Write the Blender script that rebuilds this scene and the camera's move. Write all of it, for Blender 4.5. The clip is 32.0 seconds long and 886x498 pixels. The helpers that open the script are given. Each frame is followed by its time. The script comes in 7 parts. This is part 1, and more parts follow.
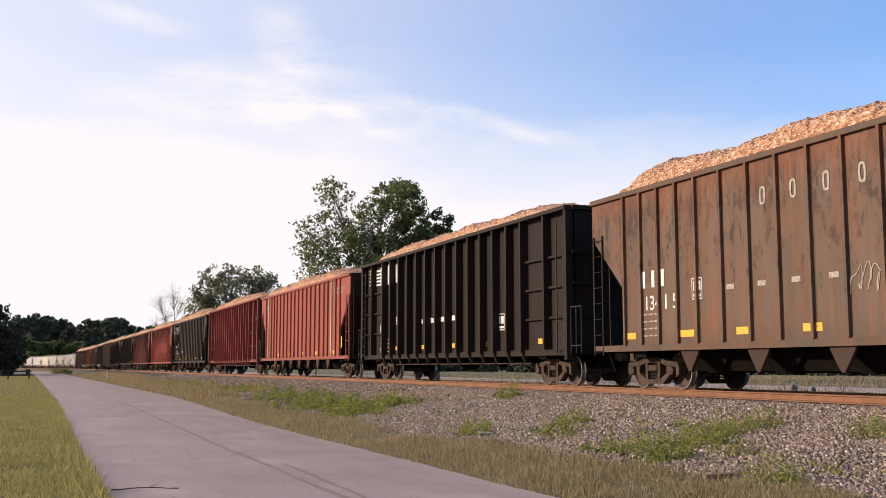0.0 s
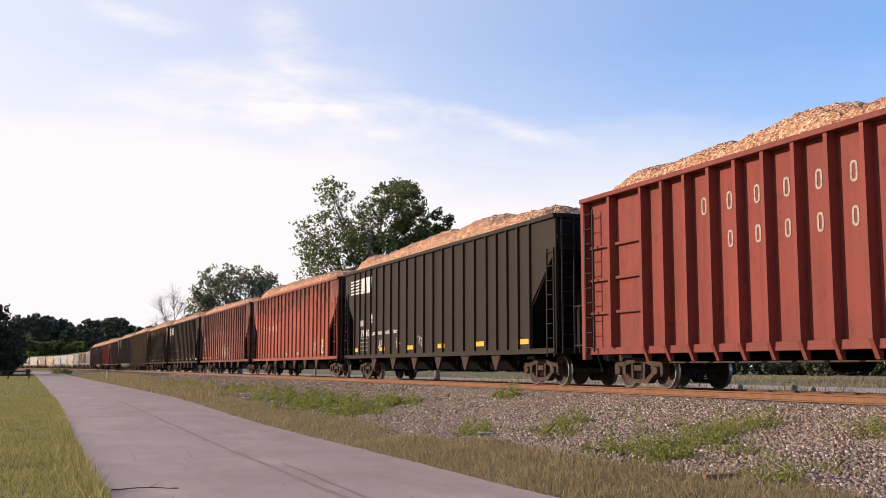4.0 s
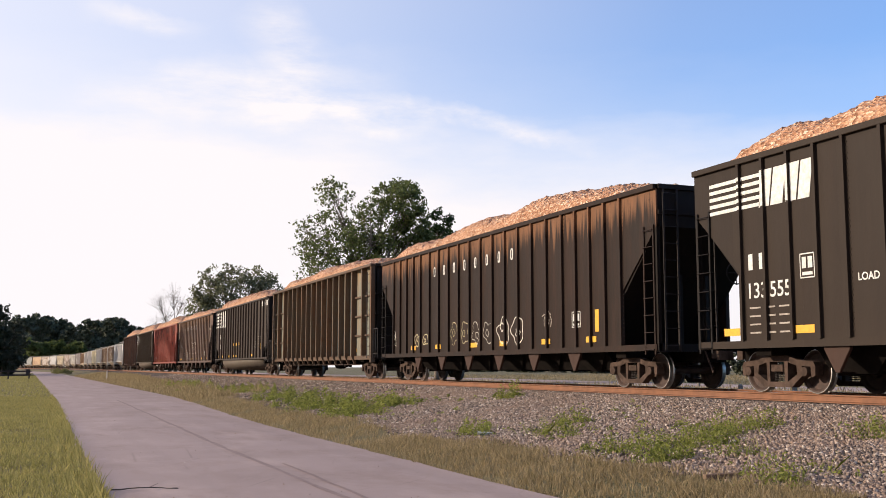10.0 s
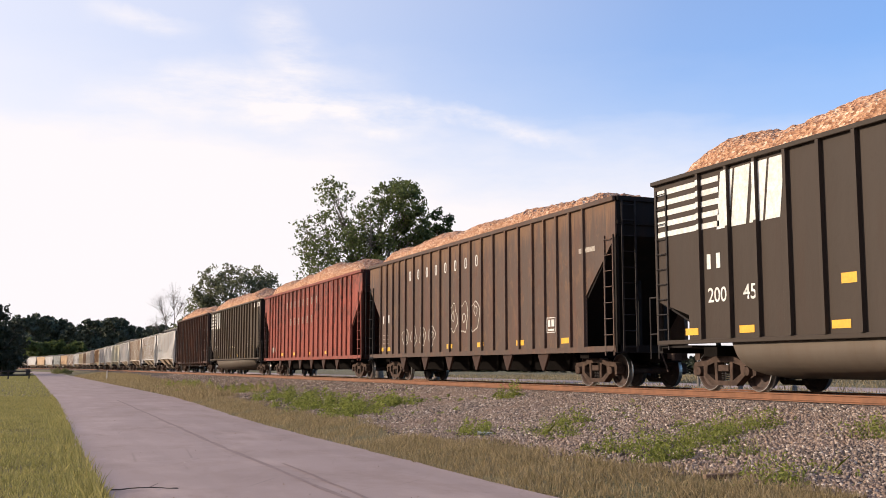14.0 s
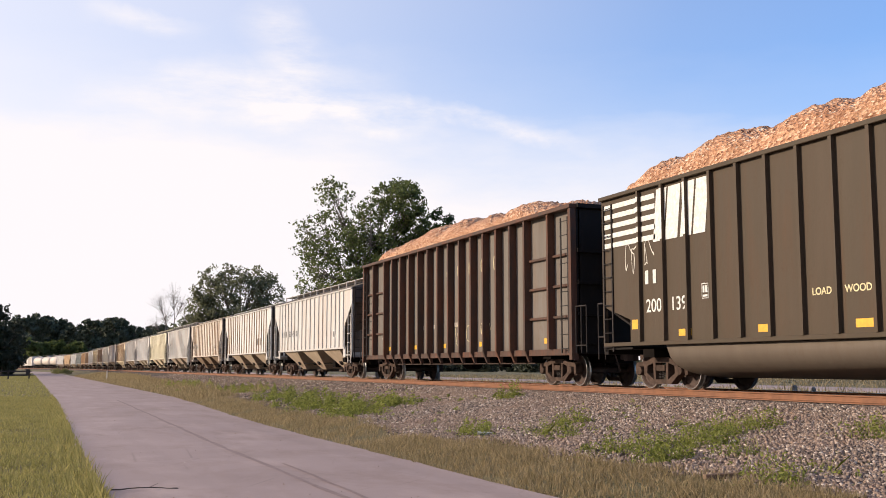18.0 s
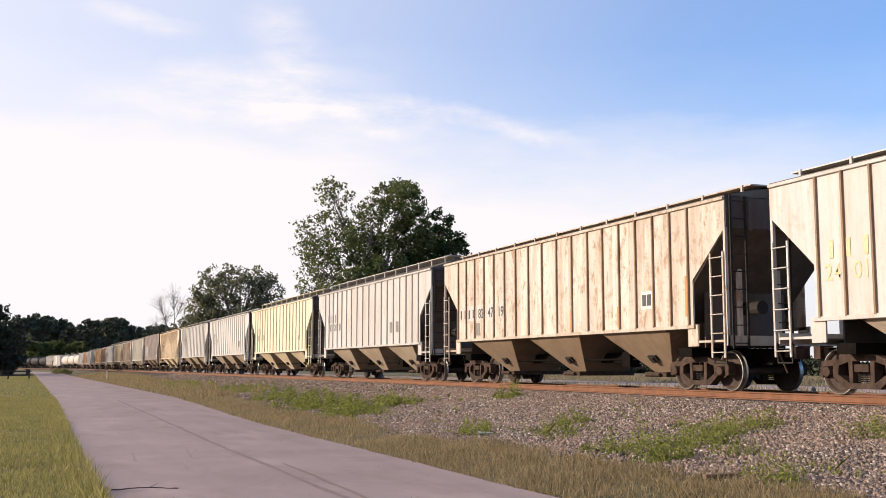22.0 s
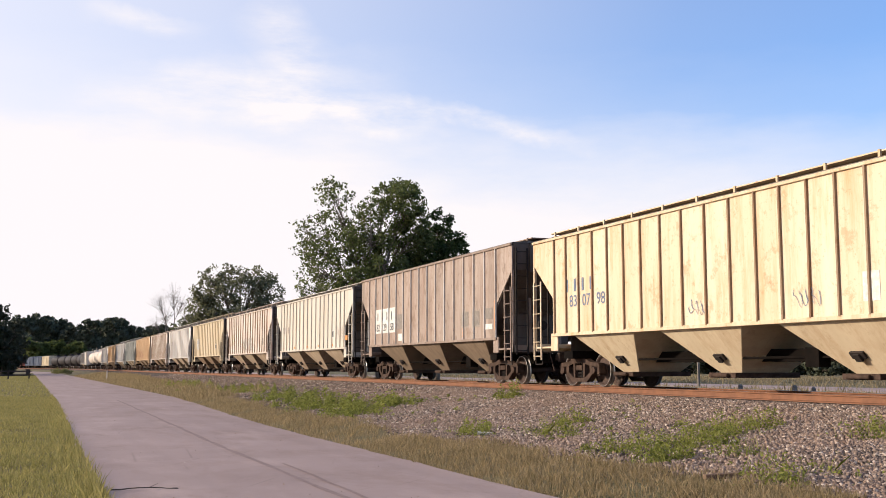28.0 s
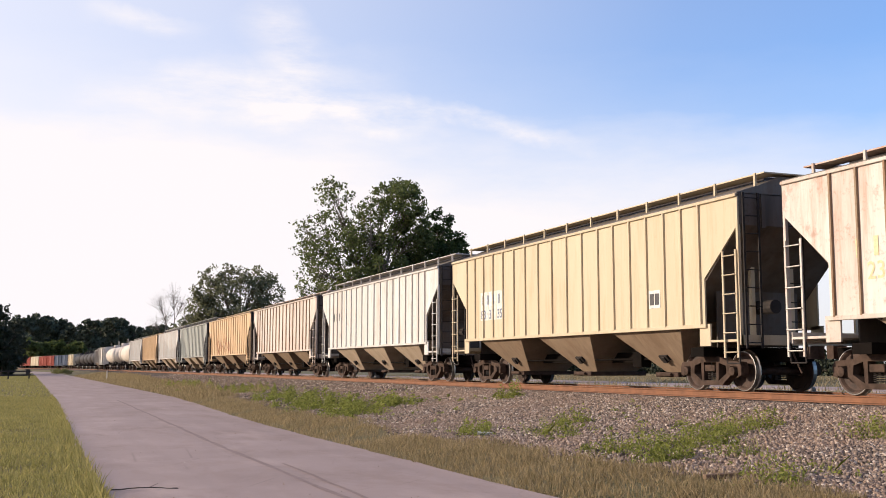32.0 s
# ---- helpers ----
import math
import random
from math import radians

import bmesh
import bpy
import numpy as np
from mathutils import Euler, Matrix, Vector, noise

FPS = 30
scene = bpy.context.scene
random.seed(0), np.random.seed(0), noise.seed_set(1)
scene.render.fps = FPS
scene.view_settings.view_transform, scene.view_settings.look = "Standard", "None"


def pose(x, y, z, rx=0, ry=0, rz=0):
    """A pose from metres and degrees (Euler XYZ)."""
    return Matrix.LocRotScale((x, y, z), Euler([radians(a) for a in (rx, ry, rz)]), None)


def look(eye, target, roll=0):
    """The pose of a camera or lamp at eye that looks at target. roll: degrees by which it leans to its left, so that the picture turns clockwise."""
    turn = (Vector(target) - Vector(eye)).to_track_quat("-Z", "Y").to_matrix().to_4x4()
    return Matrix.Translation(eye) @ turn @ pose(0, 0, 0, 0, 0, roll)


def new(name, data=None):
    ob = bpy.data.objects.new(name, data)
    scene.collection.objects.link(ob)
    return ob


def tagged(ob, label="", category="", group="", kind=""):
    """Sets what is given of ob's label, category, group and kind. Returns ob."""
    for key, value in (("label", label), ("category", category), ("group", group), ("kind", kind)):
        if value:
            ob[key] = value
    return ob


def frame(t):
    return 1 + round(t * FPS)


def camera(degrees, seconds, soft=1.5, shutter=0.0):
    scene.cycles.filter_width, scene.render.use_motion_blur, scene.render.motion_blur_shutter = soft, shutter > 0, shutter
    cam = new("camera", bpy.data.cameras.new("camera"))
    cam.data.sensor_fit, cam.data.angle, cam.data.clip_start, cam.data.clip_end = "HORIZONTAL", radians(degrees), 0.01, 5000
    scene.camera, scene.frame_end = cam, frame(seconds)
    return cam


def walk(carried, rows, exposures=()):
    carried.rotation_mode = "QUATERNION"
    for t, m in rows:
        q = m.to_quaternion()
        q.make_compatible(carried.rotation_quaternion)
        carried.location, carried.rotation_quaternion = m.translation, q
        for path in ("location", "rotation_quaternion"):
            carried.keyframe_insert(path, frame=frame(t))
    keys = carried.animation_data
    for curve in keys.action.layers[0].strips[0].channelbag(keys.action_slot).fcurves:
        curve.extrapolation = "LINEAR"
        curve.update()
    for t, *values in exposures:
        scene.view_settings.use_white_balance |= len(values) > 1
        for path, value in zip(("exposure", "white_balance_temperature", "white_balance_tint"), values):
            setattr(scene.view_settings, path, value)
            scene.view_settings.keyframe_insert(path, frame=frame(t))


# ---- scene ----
# Plan: z = 0 is the cycle path. The track runs along +Y; cars roll towards -Y.
LENS = 46.0
EYE = (0.0, 0.0, 1.60)
YAW, PITCH = 21.57, 6.45
cam = camera(LENS, 32.0, soft=0.9)
CAM_POSE = pose(*EYE, 90 + PITCH, 0, -YAW)
walk(cam, [(0, CAM_POSE), (32, CAM_POSE)])

TRACK_X = 15.88          # centre line of the straight track
RAIL_Z = 1.05            # top of rail
CURVE_Y, CURVE_R = 300.0, 850.0
SPEED = 16.2             # metres a second
SIDE_OFFSET = 5.66

# ---------------------------------------------------------------- light
SUN_EL, SUN_AZ = radians(18.5), math.atan2(0.37, -0.93)
scene.view_settings.exposure = 0.27
sun = new("sun", bpy.data.lights.new("sun", "SUN"))
sun.data.energy, sun.data.angle, sun.data.color = 5.0, radians(0.6), (1.0, 0.85, 0.68)
sun_dir = Vector((math.cos(SUN_AZ) * math.cos(SUN_EL), math.sin(SUN_AZ) * math.cos(SUN_EL), math.sin(SUN_EL)))
sun.matrix_world = look(sun_dir * 300, (0, 0, 0))

world = bpy.data.worlds.new("sky")
scene.world = world
world.use_nodes = True
wt = world.node_tree
wt.nodes.clear()


def node(tree, kind, **values):
    n = tree.nodes.new(kind)
    for k, v in values.items():
        if k in n.inputs.keys():
            n.inputs[k].default_value = v
    return n


def math_node(tree, op, a, b=None, clamp=False):
    n = tree.nodes.new("ShaderNodeMath")
    n.operation, n.use_clamp = op, clamp
    for i, v in enumerate((a, b)):
        if v is None:
            continue
        if isinstance(v, (int, float)):
            n.inputs[i].default_value = v
        else:
            tree.links.new(v, n.inputs[i])
    return n.outputs[0]


def ramp(tree, fac, stops):
    n = tree.nodes.new("ShaderNodeValToRGB")
    el = n.color_ramp.elements
    while len(el) < len(stops):
        el.new(0.5)
    for e, (p, c) in zip(el, stops):
        e.position = p
        e.color = (c, c, c, 1) if isinstance(c, (int, float)) else (*c, 1)
    tree.links.new(fac, n.inputs[0])
    return n.outputs[0]


def mix(tree, fac, a, b):
    n = tree.nodes.new("ShaderNodeMix")
    n.data_type = "RGBA"
    for i, v in ((0, fac), (6, a), (7, b)):
        if isinstance(v, (int, float)):
            n.inputs[i].default_value = v
        elif isinstance(v, tuple):
            n.inputs[i].default_value = (*v, 1)
        else:
            tree.links.new(v, n.inputs[i])
    return n.outputs[2]


def noise_tex(tree, vec, scale, detail=4, rough=0.55, distort=0.0):
    n = node(tree, "ShaderNodeTexNoise", Scale=scale, Detail=detail, Roughness=rough, Distortion=distort)
    if vec is not None:
        tree.links.new(vec, n.inputs["Vector"])
    return n.outputs[0]


def mapped(tree, vec, scale=(1, 1, 1), turn=(0, 0, 0), shift=(0, 0, 0)):
    n = node(tree, "ShaderNodeMapping", Scale=scale, Rotation=turn, Location=shift)
    tree.links.new(vec, n.inputs[0])
    return n.outputs[0]


sky = wt.nodes.new("ShaderNodeTexSky")
sky.sky_type, sky.sun_disc = "NISHITA", False
sky.sun_elevation, sky.sun_rotation = SUN_EL, radians(90) - SUN_AZ
sky.air_density, sky.dust_density, sky.ozone_density = 1.0, 1.6, 1.5
wco = wt.nodes.new("ShaderNodeTexCoord").outputs["Generated"]
wsep = wt.nodes.new("ShaderNodeSeparateXYZ")
wt.links.new(wco, wsep.inputs[0])
wx, wy, wz = wsep.outputs


def dot_with(v):
    n = wt.nodes.new("ShaderNodeVectorMath")
    n.operation = "DOT_PRODUCT"
    wt.links.new(wco, n.inputs[0])
    n.inputs[1].default_value = v
    return n.outputs["Value"]


# milky haze towards the horizon and towards the sun
sunward = math_node(wt, "ADD", math_node(wt, "MULTIPLY", dot_with(sun_dir), 0.5), 0.5)
glow = ramp(wt, sunward, [(0.25, 0.02), (0.36, 0.08), (0.45, 0.16), (0.555, 0.37), (0.65, 0.58), (0.735, 0.72), (0.97, 1.0)])
uneven = math_node(wt, "MULTIPLY", math_node(wt, "SUBTRACT", noise_tex(wt, mapped(wt, wco, (1, 1, 3.5)), 3.5, 6, 0.6), 0.5), 0.10)
low = ramp(wt, math_node(wt, "ADD", wz, uneven), [(0.0, 1.0), (0.135, 0.92), (0.185, 0.52), (0.235, 0.12), (0.30, 0.0)])
forward = ramp(wt, sunward, [(0.10, 0.14), (0.25, 0.30), (0.36, 0.80), (0.43, 1.0)])
clear = ramp(wt, wz, [(0.34, 1.0), (0.62, 0.40), (1.0, 0.22)])
haze = math_node(wt, "ADD", math_node(wt, "MULTIPLY", glow, clear), math_node(wt, "MULTIPLY", low, forward), True)
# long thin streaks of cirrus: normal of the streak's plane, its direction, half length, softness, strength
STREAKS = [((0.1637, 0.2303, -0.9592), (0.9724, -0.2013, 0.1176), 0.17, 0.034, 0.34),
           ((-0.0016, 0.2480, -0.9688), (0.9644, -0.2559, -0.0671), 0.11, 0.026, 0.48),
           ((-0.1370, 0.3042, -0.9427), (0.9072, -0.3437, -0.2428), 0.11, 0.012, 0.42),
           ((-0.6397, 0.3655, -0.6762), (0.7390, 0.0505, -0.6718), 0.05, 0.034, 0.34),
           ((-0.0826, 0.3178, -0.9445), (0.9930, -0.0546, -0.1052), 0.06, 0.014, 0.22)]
ragged = math_node(wt, "MULTIPLY", math_node(wt, "SUBTRACT", noise_tex(wt, wco, 12.0, 7, 0.6), 0.5), 0.045)
combed = ramp(wt, noise_tex(wt, mapped(wt, wco, (0.35, 1, 1.6), (0, radians(12), 0)), 30.0, 7, 0.62), [(0.34, 0.25), (0.62, 1.0)])
veil = haze
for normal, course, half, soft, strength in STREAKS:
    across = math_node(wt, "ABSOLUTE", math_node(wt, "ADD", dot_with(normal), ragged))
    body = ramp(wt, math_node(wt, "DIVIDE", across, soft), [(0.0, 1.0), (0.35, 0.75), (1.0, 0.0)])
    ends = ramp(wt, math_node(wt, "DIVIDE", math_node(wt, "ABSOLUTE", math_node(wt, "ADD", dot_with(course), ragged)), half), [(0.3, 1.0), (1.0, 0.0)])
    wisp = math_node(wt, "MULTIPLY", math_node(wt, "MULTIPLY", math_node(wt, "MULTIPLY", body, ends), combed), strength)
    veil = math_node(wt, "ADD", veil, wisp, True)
bg_sky = wt.nodes.new("ShaderNodeBackground")
bg_sky.inputs[1].default_value = 0.158
tint = wt.nodes.new("ShaderNodeMix")
tint.data_type, tint.blend_type = "RGBA", "MULTIPLY"
tint.inputs[0].default_value, tint.inputs[7].default_value = 1.0, (0.67, 0.98, 1.42, 1)
wt.links.new(sky.outputs[0], tint.inputs[6])
wt.links.new(tint.outputs[2], bg_sky.inputs[0])
bg_cloud = wt.nodes.new("ShaderNodeBackground")
bg_cloud.inputs[0].default_value, bg_cloud.inputs[1].default_value = (1.0, 0.945, 0.965, 1), 0.84
wmix = wt.nodes.new("ShaderNodeMixShader")
wt.links.new(veil, wmix.inputs[0])
wt.links.new(bg_sky.outputs[0], wmix.inputs[1])
wt.links.new(bg_cloud.outputs[0], wmix.inputs[2])
wout = wt.nodes.new("ShaderNodeOutputWorld")
wt.links.new(wmix.outputs[0], wout.inputs[0])

# ---------------------------------------------------------------- materials


def material(name, rough=0.7, metal=0.0):
    m = bpy.data.materials.new(name)
    m.use_nodes = True
    t = m.node_tree
    b = t.nodes["Principled BSDF"]
    b.inputs["Roughness"].default_value = rough
    b.inputs["Metallic"].default_value = metal
    b.inputs["Specular IOR Level"].default_value = 0.35
    return m, t, b


def bump(t, b, height, strength=0.4, dist=0.02):
    n = node(t, "ShaderNodeBump", Strength=strength, Distance=dist)
    t.links.new(height, n.inputs["Height"])
    t.links.new(n.outputs[0], b.inputs["Normal"])


def obj_coord(t, jitter=True):
    """Object coordinates, shifted by the object's own random number so that repeats differ."""
    c = t.nodes.new("ShaderNodeTexCoord").outputs["Object"]
    if not jitter:
        return c
    r = t.nodes.new("ShaderNodeObjectInfo").outputs["Random"]
    add = t.nodes.new("ShaderNodeVectorMath")
    add.operation = "ADD"
    t.links.new(c, add.inputs[0])
    sc = t.nodes.new("ShaderNodeVectorMath")
    sc.operation = "SCALE"
    sc.inputs[0].default_value = (37.0, 91.0, 13.0)
    t.links.new(r, sc.inputs["Scale"])
    t.links.new(sc.outputs[0], add.inputs[1])
    return add.outputs[0]


def paint(name, colour, rust=0.3, dirt=0.3, rust_col=(0.20, 0.075, 0.03), fade=0.25, rough=0.55, dirt_col=(0.07, 0.05, 0.04), patch=0.0, patch_col=(0.05, 0.04, 0.035), pitch=1.068, odd=0.5, drip=0.0, drip_col=None, high=0.0):
    """Weathered car paint: fading, rust streaks, blotches, drips from the rim and road dirt.
    Every sheet between two ribs (pitch metres wide) has weathered in its own way."""
    m, t, b = material(name, rough)
    b.inputs["Specular IOR Level"].default_value = 0.1
    c = obj_coord(t)
    raw = t.nodes.new("ShaderNodeSeparateXYZ")
    t.links.new(t.nodes.new("ShaderNodeTexCoord").outputs["Object"], raw.inputs[0])
    own = t.nodes.new("ShaderNodeObjectInfo").outputs["Random"]
    number = math_node(t, "FLOOR", math_node(t, "ADD", math_node(t, "MULTIPLY", raw.outputs[1], 1 / pitch), odd))
    sheet = t.nodes.new("ShaderNodeTexWhiteNoise")
    sheet.noise_dimensions = "1D"
    t.links.new(math_node(t, "ADD", number, math_node(t, "MULTIPLY", own, 531.7)), sheet.inputs["W"])
    sc = t.nodes.new("ShaderNodeVectorMath")
    sc.operation = "SCALE"
    sc.inputs["Scale"].default_value = 40.0
    t.links.new(sheet.outputs["Color"], sc.inputs[0])
    add = t.nodes.new("ShaderNodeVectorMath")
    add.operation = "ADD"
    t.links.new(c, add.inputs[0])
    t.links.new(sc.outputs[0], add.inputs[1])
    cp = add.outputs[0]
    broad = noise_tex(t, mapped(t, c, (1, 0.6, 0.35)), 0.8, 3)
    col = mix(t, math_node(t, "MULTIPLY", broad, fade), colour, tuple(min(0.8, 0.006 + v * 1.4) for v in colour))
    tone = math_node(t, "MULTIPLY", sheet.outputs["Value"], min(0.55, 0.16 + 0.55 * rust))
    col = mix(t, tone, col, tuple(0.5 * a + 0.5 * r for a, r in zip(colour, rust_col)))
    if patch:
        field = noise_tex(t, mapped(t, cp, (1, 1.4, 0.75)), 1.9, 9, 0.74, 0.25)
        if high:
            field = math_node(t, "ADD", field, math_node(t, "MULTIPLY", math_node(t, "SUBTRACT", raw.outputs[2], 3.1), high))
        pz = ramp(t, field, [(0.60 - 0.17 * patch, 0.0), (0.68 - 0.17 * patch, 1.0)])
        col = mix(t, math_node(t, "MULTIPLY", pz, 0.85), col, patch_col)
    streak = ramp(t, noise_tex(t, mapped(t, cp, (1.5, 2.4, 0.30)), 1.25, 9, 0.70), [(0.52 - 0.13 * rust, 0.0), (0.74 - 0.15 * rust, 1.0)])
    col = mix(t, math_node(t, "MULTIPLY", streak, min(0.95, 0.35 + rust * 0.6)), col, rust_col)
    if drip:
        reach = math_node(t, "MULTIPLY", noise_tex(t, mapped(t, cp, (0.2, 3.2, 0.06)), 1.6, 6, 0.7), 3.4)
        run = ramp(t, math_node(t, "ADD", math_node(t, "SUBTRACT", math_node(t, "MULTIPLY", raw.outputs[2], 0.5), 2.42), math_node(t, "MULTIPLY", math_node(t, "SUBTRACT", reach, 1.15), 0.5)), [(0.0, 0.0), (0.22, 1.0)])
        col = mix(t, math_node(t, "MULTIPLY", run, drip), col, drip_col or rust_col)
    blots = ramp(t, noise_tex(t, cp, 1.7, 10, 0.75), [(0.59 - 0.08 * rust, 0.0), (0.65 - 0.05 * rust, 1.0)])
    col = mix(t, math_node(t, "MULTIPLY", blots, min(0.85, rust)), col, tuple(v * 0.7 for v in rust_col))
    spots = ramp(t, noise_tex(t, c, 8.0, 7, 0.72), [(0.60 - 0.06 * rust, 0.0), (0.66, 1.0)])
    col = mix(t, math_node(t, "MULTIPLY", spots, min(0.6, rust * 0.8)), col, tuple(v * 0.6 for v in rust_col))
    grime = ramp(t, noise_tex(t, mapped(t, cp, (2, 2.2, 0.25)), 0.9, 6, 0.68), [(0.40, 0.0), (0.66, 1.0)])
    col = mix(t, math_node(t, "MULTIPLY", grime, dirt), col, dirt_col)
    # splashed dust along the lowest strip
    low = ramp(t, math_node(t, "ADD", math_node(t, "MULTIPLY", raw.outputs[2], 0.4), math_node(t, "MULTIPLY", noise_tex(t, mapped(t, cp, (1, 2, 0.8)), 2.0, 6, 0.7), 0.35)), [(0.58, 1.0), (0.80, 0.0)])
    col = mix(t, math_node(t, "MULTIPLY", low, dirt * 0.8), col, dirt_col)
    t.links.new(col, b.inputs["Base Color"])
    bump(t, b, noise_tex(t, mapped(t, cp, (1, 1.0, 0.6)), 1.6, 4, 0.6), 0.35, 0.05)
    return m


def simple(name, a, bcol, scale=4.0, rough=0.7, metal=0.0, bmp=0.3, dist=0.01, detail=5, jitter=True):
    """Two-tone noisy surface."""
    m, t, b = material(name, rough, metal)
    c = obj_coord(t, jitter)
    f = ramp(t, noise_tex(t, c, scale, detail, 0.65), [(0.35, 0.0), (0.65, 1.0)])
    col = mix(t, f, a, bcol)
    col = mix(t, math_node(t, "MULTIPLY", noise_tex(t, c, scale * 0.17, 2), 0.4), col, tuple((x + y) * 0.35 for x, y in zip(a, bcol)))
    t.links.new(col, b.inputs["Base Color"])
    if bmp:
        bump(t, b, noise_tex(t, c, scale * 3, 4), bmp, dist)
    return m


def island(name, a, bcol, rough=0.8, translucent=False, scale=3.0):
    """Colour varied from piece to piece of a joined mesh."""
    m, t, b = material(name, rough)
    r = t.nodes.new("ShaderNodeNewGeometry").outputs["Random Per Island"]
    c = t.nodes.new("ShaderNodeTexCoord").outputs["Object"]
    f = math_node(t, "ADD", math_node(t, "MULTIPLY", r, 0.65), math_node(t, "MULTIPLY", noise_tex(t, c, scale, 3), 0.5))
    col = ramp(t, f, [(0.1, a), (0.9, bcol)])
    t.links.new(col, b.inputs["Base Color"])
    if translucent:
        tr = t.nodes.new("ShaderNodeBsdfTranslucent")
        t.links.new(col, tr.inputs[0])
        ms = t.nodes.new("ShaderNodeMixShader")
        ms.inputs[0].default_value = 0.48
        t.links.new(b.outputs[0], ms.inputs[1])
        t.links.new(tr.outputs[0], ms.inputs[2])
        t.links.new(ms.outputs[0], t.nodes["Material Output"].inputs[0])
    return m


M_STEEL = simple("worn_wheel_steel", (0.085, 0.048, 0.036), (0.035, 0.024, 0.02), 6, 0.75, 0.0)
M_TREAD = simple("polished_tread", (0.48, 0.46, 0.44), (0.30, 0.28, 0.26), 8, 0.42, 1.0, 0.1)
M_TRUCK = simple("rusty_truck_casting", (0.095, 0.062, 0.048), (0.04, 0.027, 0.021), 5, 0.9)
M_TRUCK.node_tree.nodes["Principled BSDF"].inputs["Specular IOR Level"].default_value = 0.1
# near-black, so the deep shade under the cars is in the colour
M_UNDER = simple("shade_black_underframe", (0.012, 0.009, 0.0075), (0.006, 0.005, 0.0045), 3, 0.95)
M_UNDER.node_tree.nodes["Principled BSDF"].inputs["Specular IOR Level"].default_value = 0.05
M_DARKIRON = simple("dark_ironwork", (0.034, 0.024, 0.02), (0.012, 0.009, 0.008), 6, 0.8)
M_RAIL = simple("rusty_rail", (0.24, 0.105, 0.054), (0.15, 0.068, 0.038), 3, 0.85, 0.0)
M_RAILTOP = simple("polished_rail_head", (0.50, 0.45, 0.42), (0.34, 0.28, 0.25), 3, 0.35, 1.0, 0.05)
M_TIE = simple("weathered_timber", (0.13, 0.095, 0.07), (0.06, 0.045, 0.035), 6, 0.9)
M_WHITE = simple("stencil_white", (0.72, 0.70, 0.66), (0.50, 0.47, 0.42), 9, 0.6)
M_FADED = simple("faded_white", (0.42, 0.37, 0.31), (0.22, 0.17, 0.135), 14, 0.7)
M_YELLOW = simple("reflector_yellow", (0.72, 0.40, 0.03), (0.60, 0.30, 0.03), 9, 0.5)
M_ORANGE = simple("reflector_orange", (0.64, 0.25, 0.07), (0.50, 0.21, 0.08), 9, 0.6)
M_BLACKTEXT = simple("stencil_black", (0.05, 0.05, 0.055), (0.09, 0.085, 0.08), 9, 0.6)
M_BLUETEXT = simple("faded_blue_stencil", (0.10, 0.13, 0.22), (0.20, 0.22, 0.26), 9, 0.6)
M_GRAFF = simple("spray_paint_white", (0.70, 0.66, 0.58), (0.55, 0.50, 0.42), 12, 0.6)


# ---------------------------------------------------------------- mesh helpers


def box(bm, x0, x1, y0, y1, z0, z1):
    v = [bm.verts.new(p) for p in ((x0, y0, z0), (x1, y0, z0), (x1, y1, z0), (x0, y1, z0), (x0, y0, z1), (x1, y0, z1), (x1, y1, z1), (x0, y1, z1))]
    for f in ((3, 2, 1, 0), (4, 5, 6, 7), (0, 1, 5, 4), (1, 2, 6, 5), (2, 3, 7, 6), (3, 0, 4, 7)):
        bm.faces.new([v[i] for i in f])


def prism(bm, pts, a, b, axis="x"):
    """A polygon extruded from a to b along an axis; pts are the two other coordinates in order."""
    put = {"x": lambda p, s: (s, p[0], p[1]), "y": lambda p, s: (p[0], s, p[1]), "z": lambda p, s: (p[0], p[1], s)}[axis]
    lo = [bm.verts.new(put(p, a)) for p in pts]
    hi = [bm.verts.new(put(p, b)) for p in pts]
    n = len(pts)
    bm.faces.new(lo)
    bm.faces.new(hi[::-1])
    for i in range(n):
        bm.faces.new((lo[i], hi[i], hi[(i + 1) % n], lo[(i + 1) % n]))


def rod(bm, p, q, r, n=6, r2=None, caps=True):
    p, q = Vector(p), Vector(q)
    d = (q - p).normalized()
    u = d.orthogonal().normalized()
    w = d.cross(u)
    rings = []
    for c, rr in ((p, r), (q, r if r2 is None else r2)):
        rings.append([bm.verts.new(c + (u * math.cos(k * math.tau / n) + w * math.sin(k * math.tau / n)) * rr) for k in range(n)])
    for k in range(n):
        bm.faces.new((rings[0][k], rings[0][(k + 1) % n], rings[1][(k + 1) % n], rings[1][k]))
    if caps:
        bm.faces.new(rings[0][::-1])
        bm.faces.new(rings[1])


def lathe(bm, prof, n=24, axis="x"):
    """Revolve (along, radius) pairs round an axis."""
    rings = []
    for s, r in prof:
        ring = []
        for k in range(n):
            c, d = math.cos(k * math.tau / n) * r, math.sin(k * math.tau / n) * r
            ring.append(bm.verts.new((s, c, d) if axis == "x" else (c, s, d)))
        rings.append(ring)
    for a, b in zip(rings, rings[1:]):
        for k in range(n):
            bm.faces.new((a[k], a[(k + 1) % n], b[(k + 1) % n], b[k]))
    bm.faces.new(rings[0])
    bm.faces.new(rings[-1][::-1])


CACHE = {}


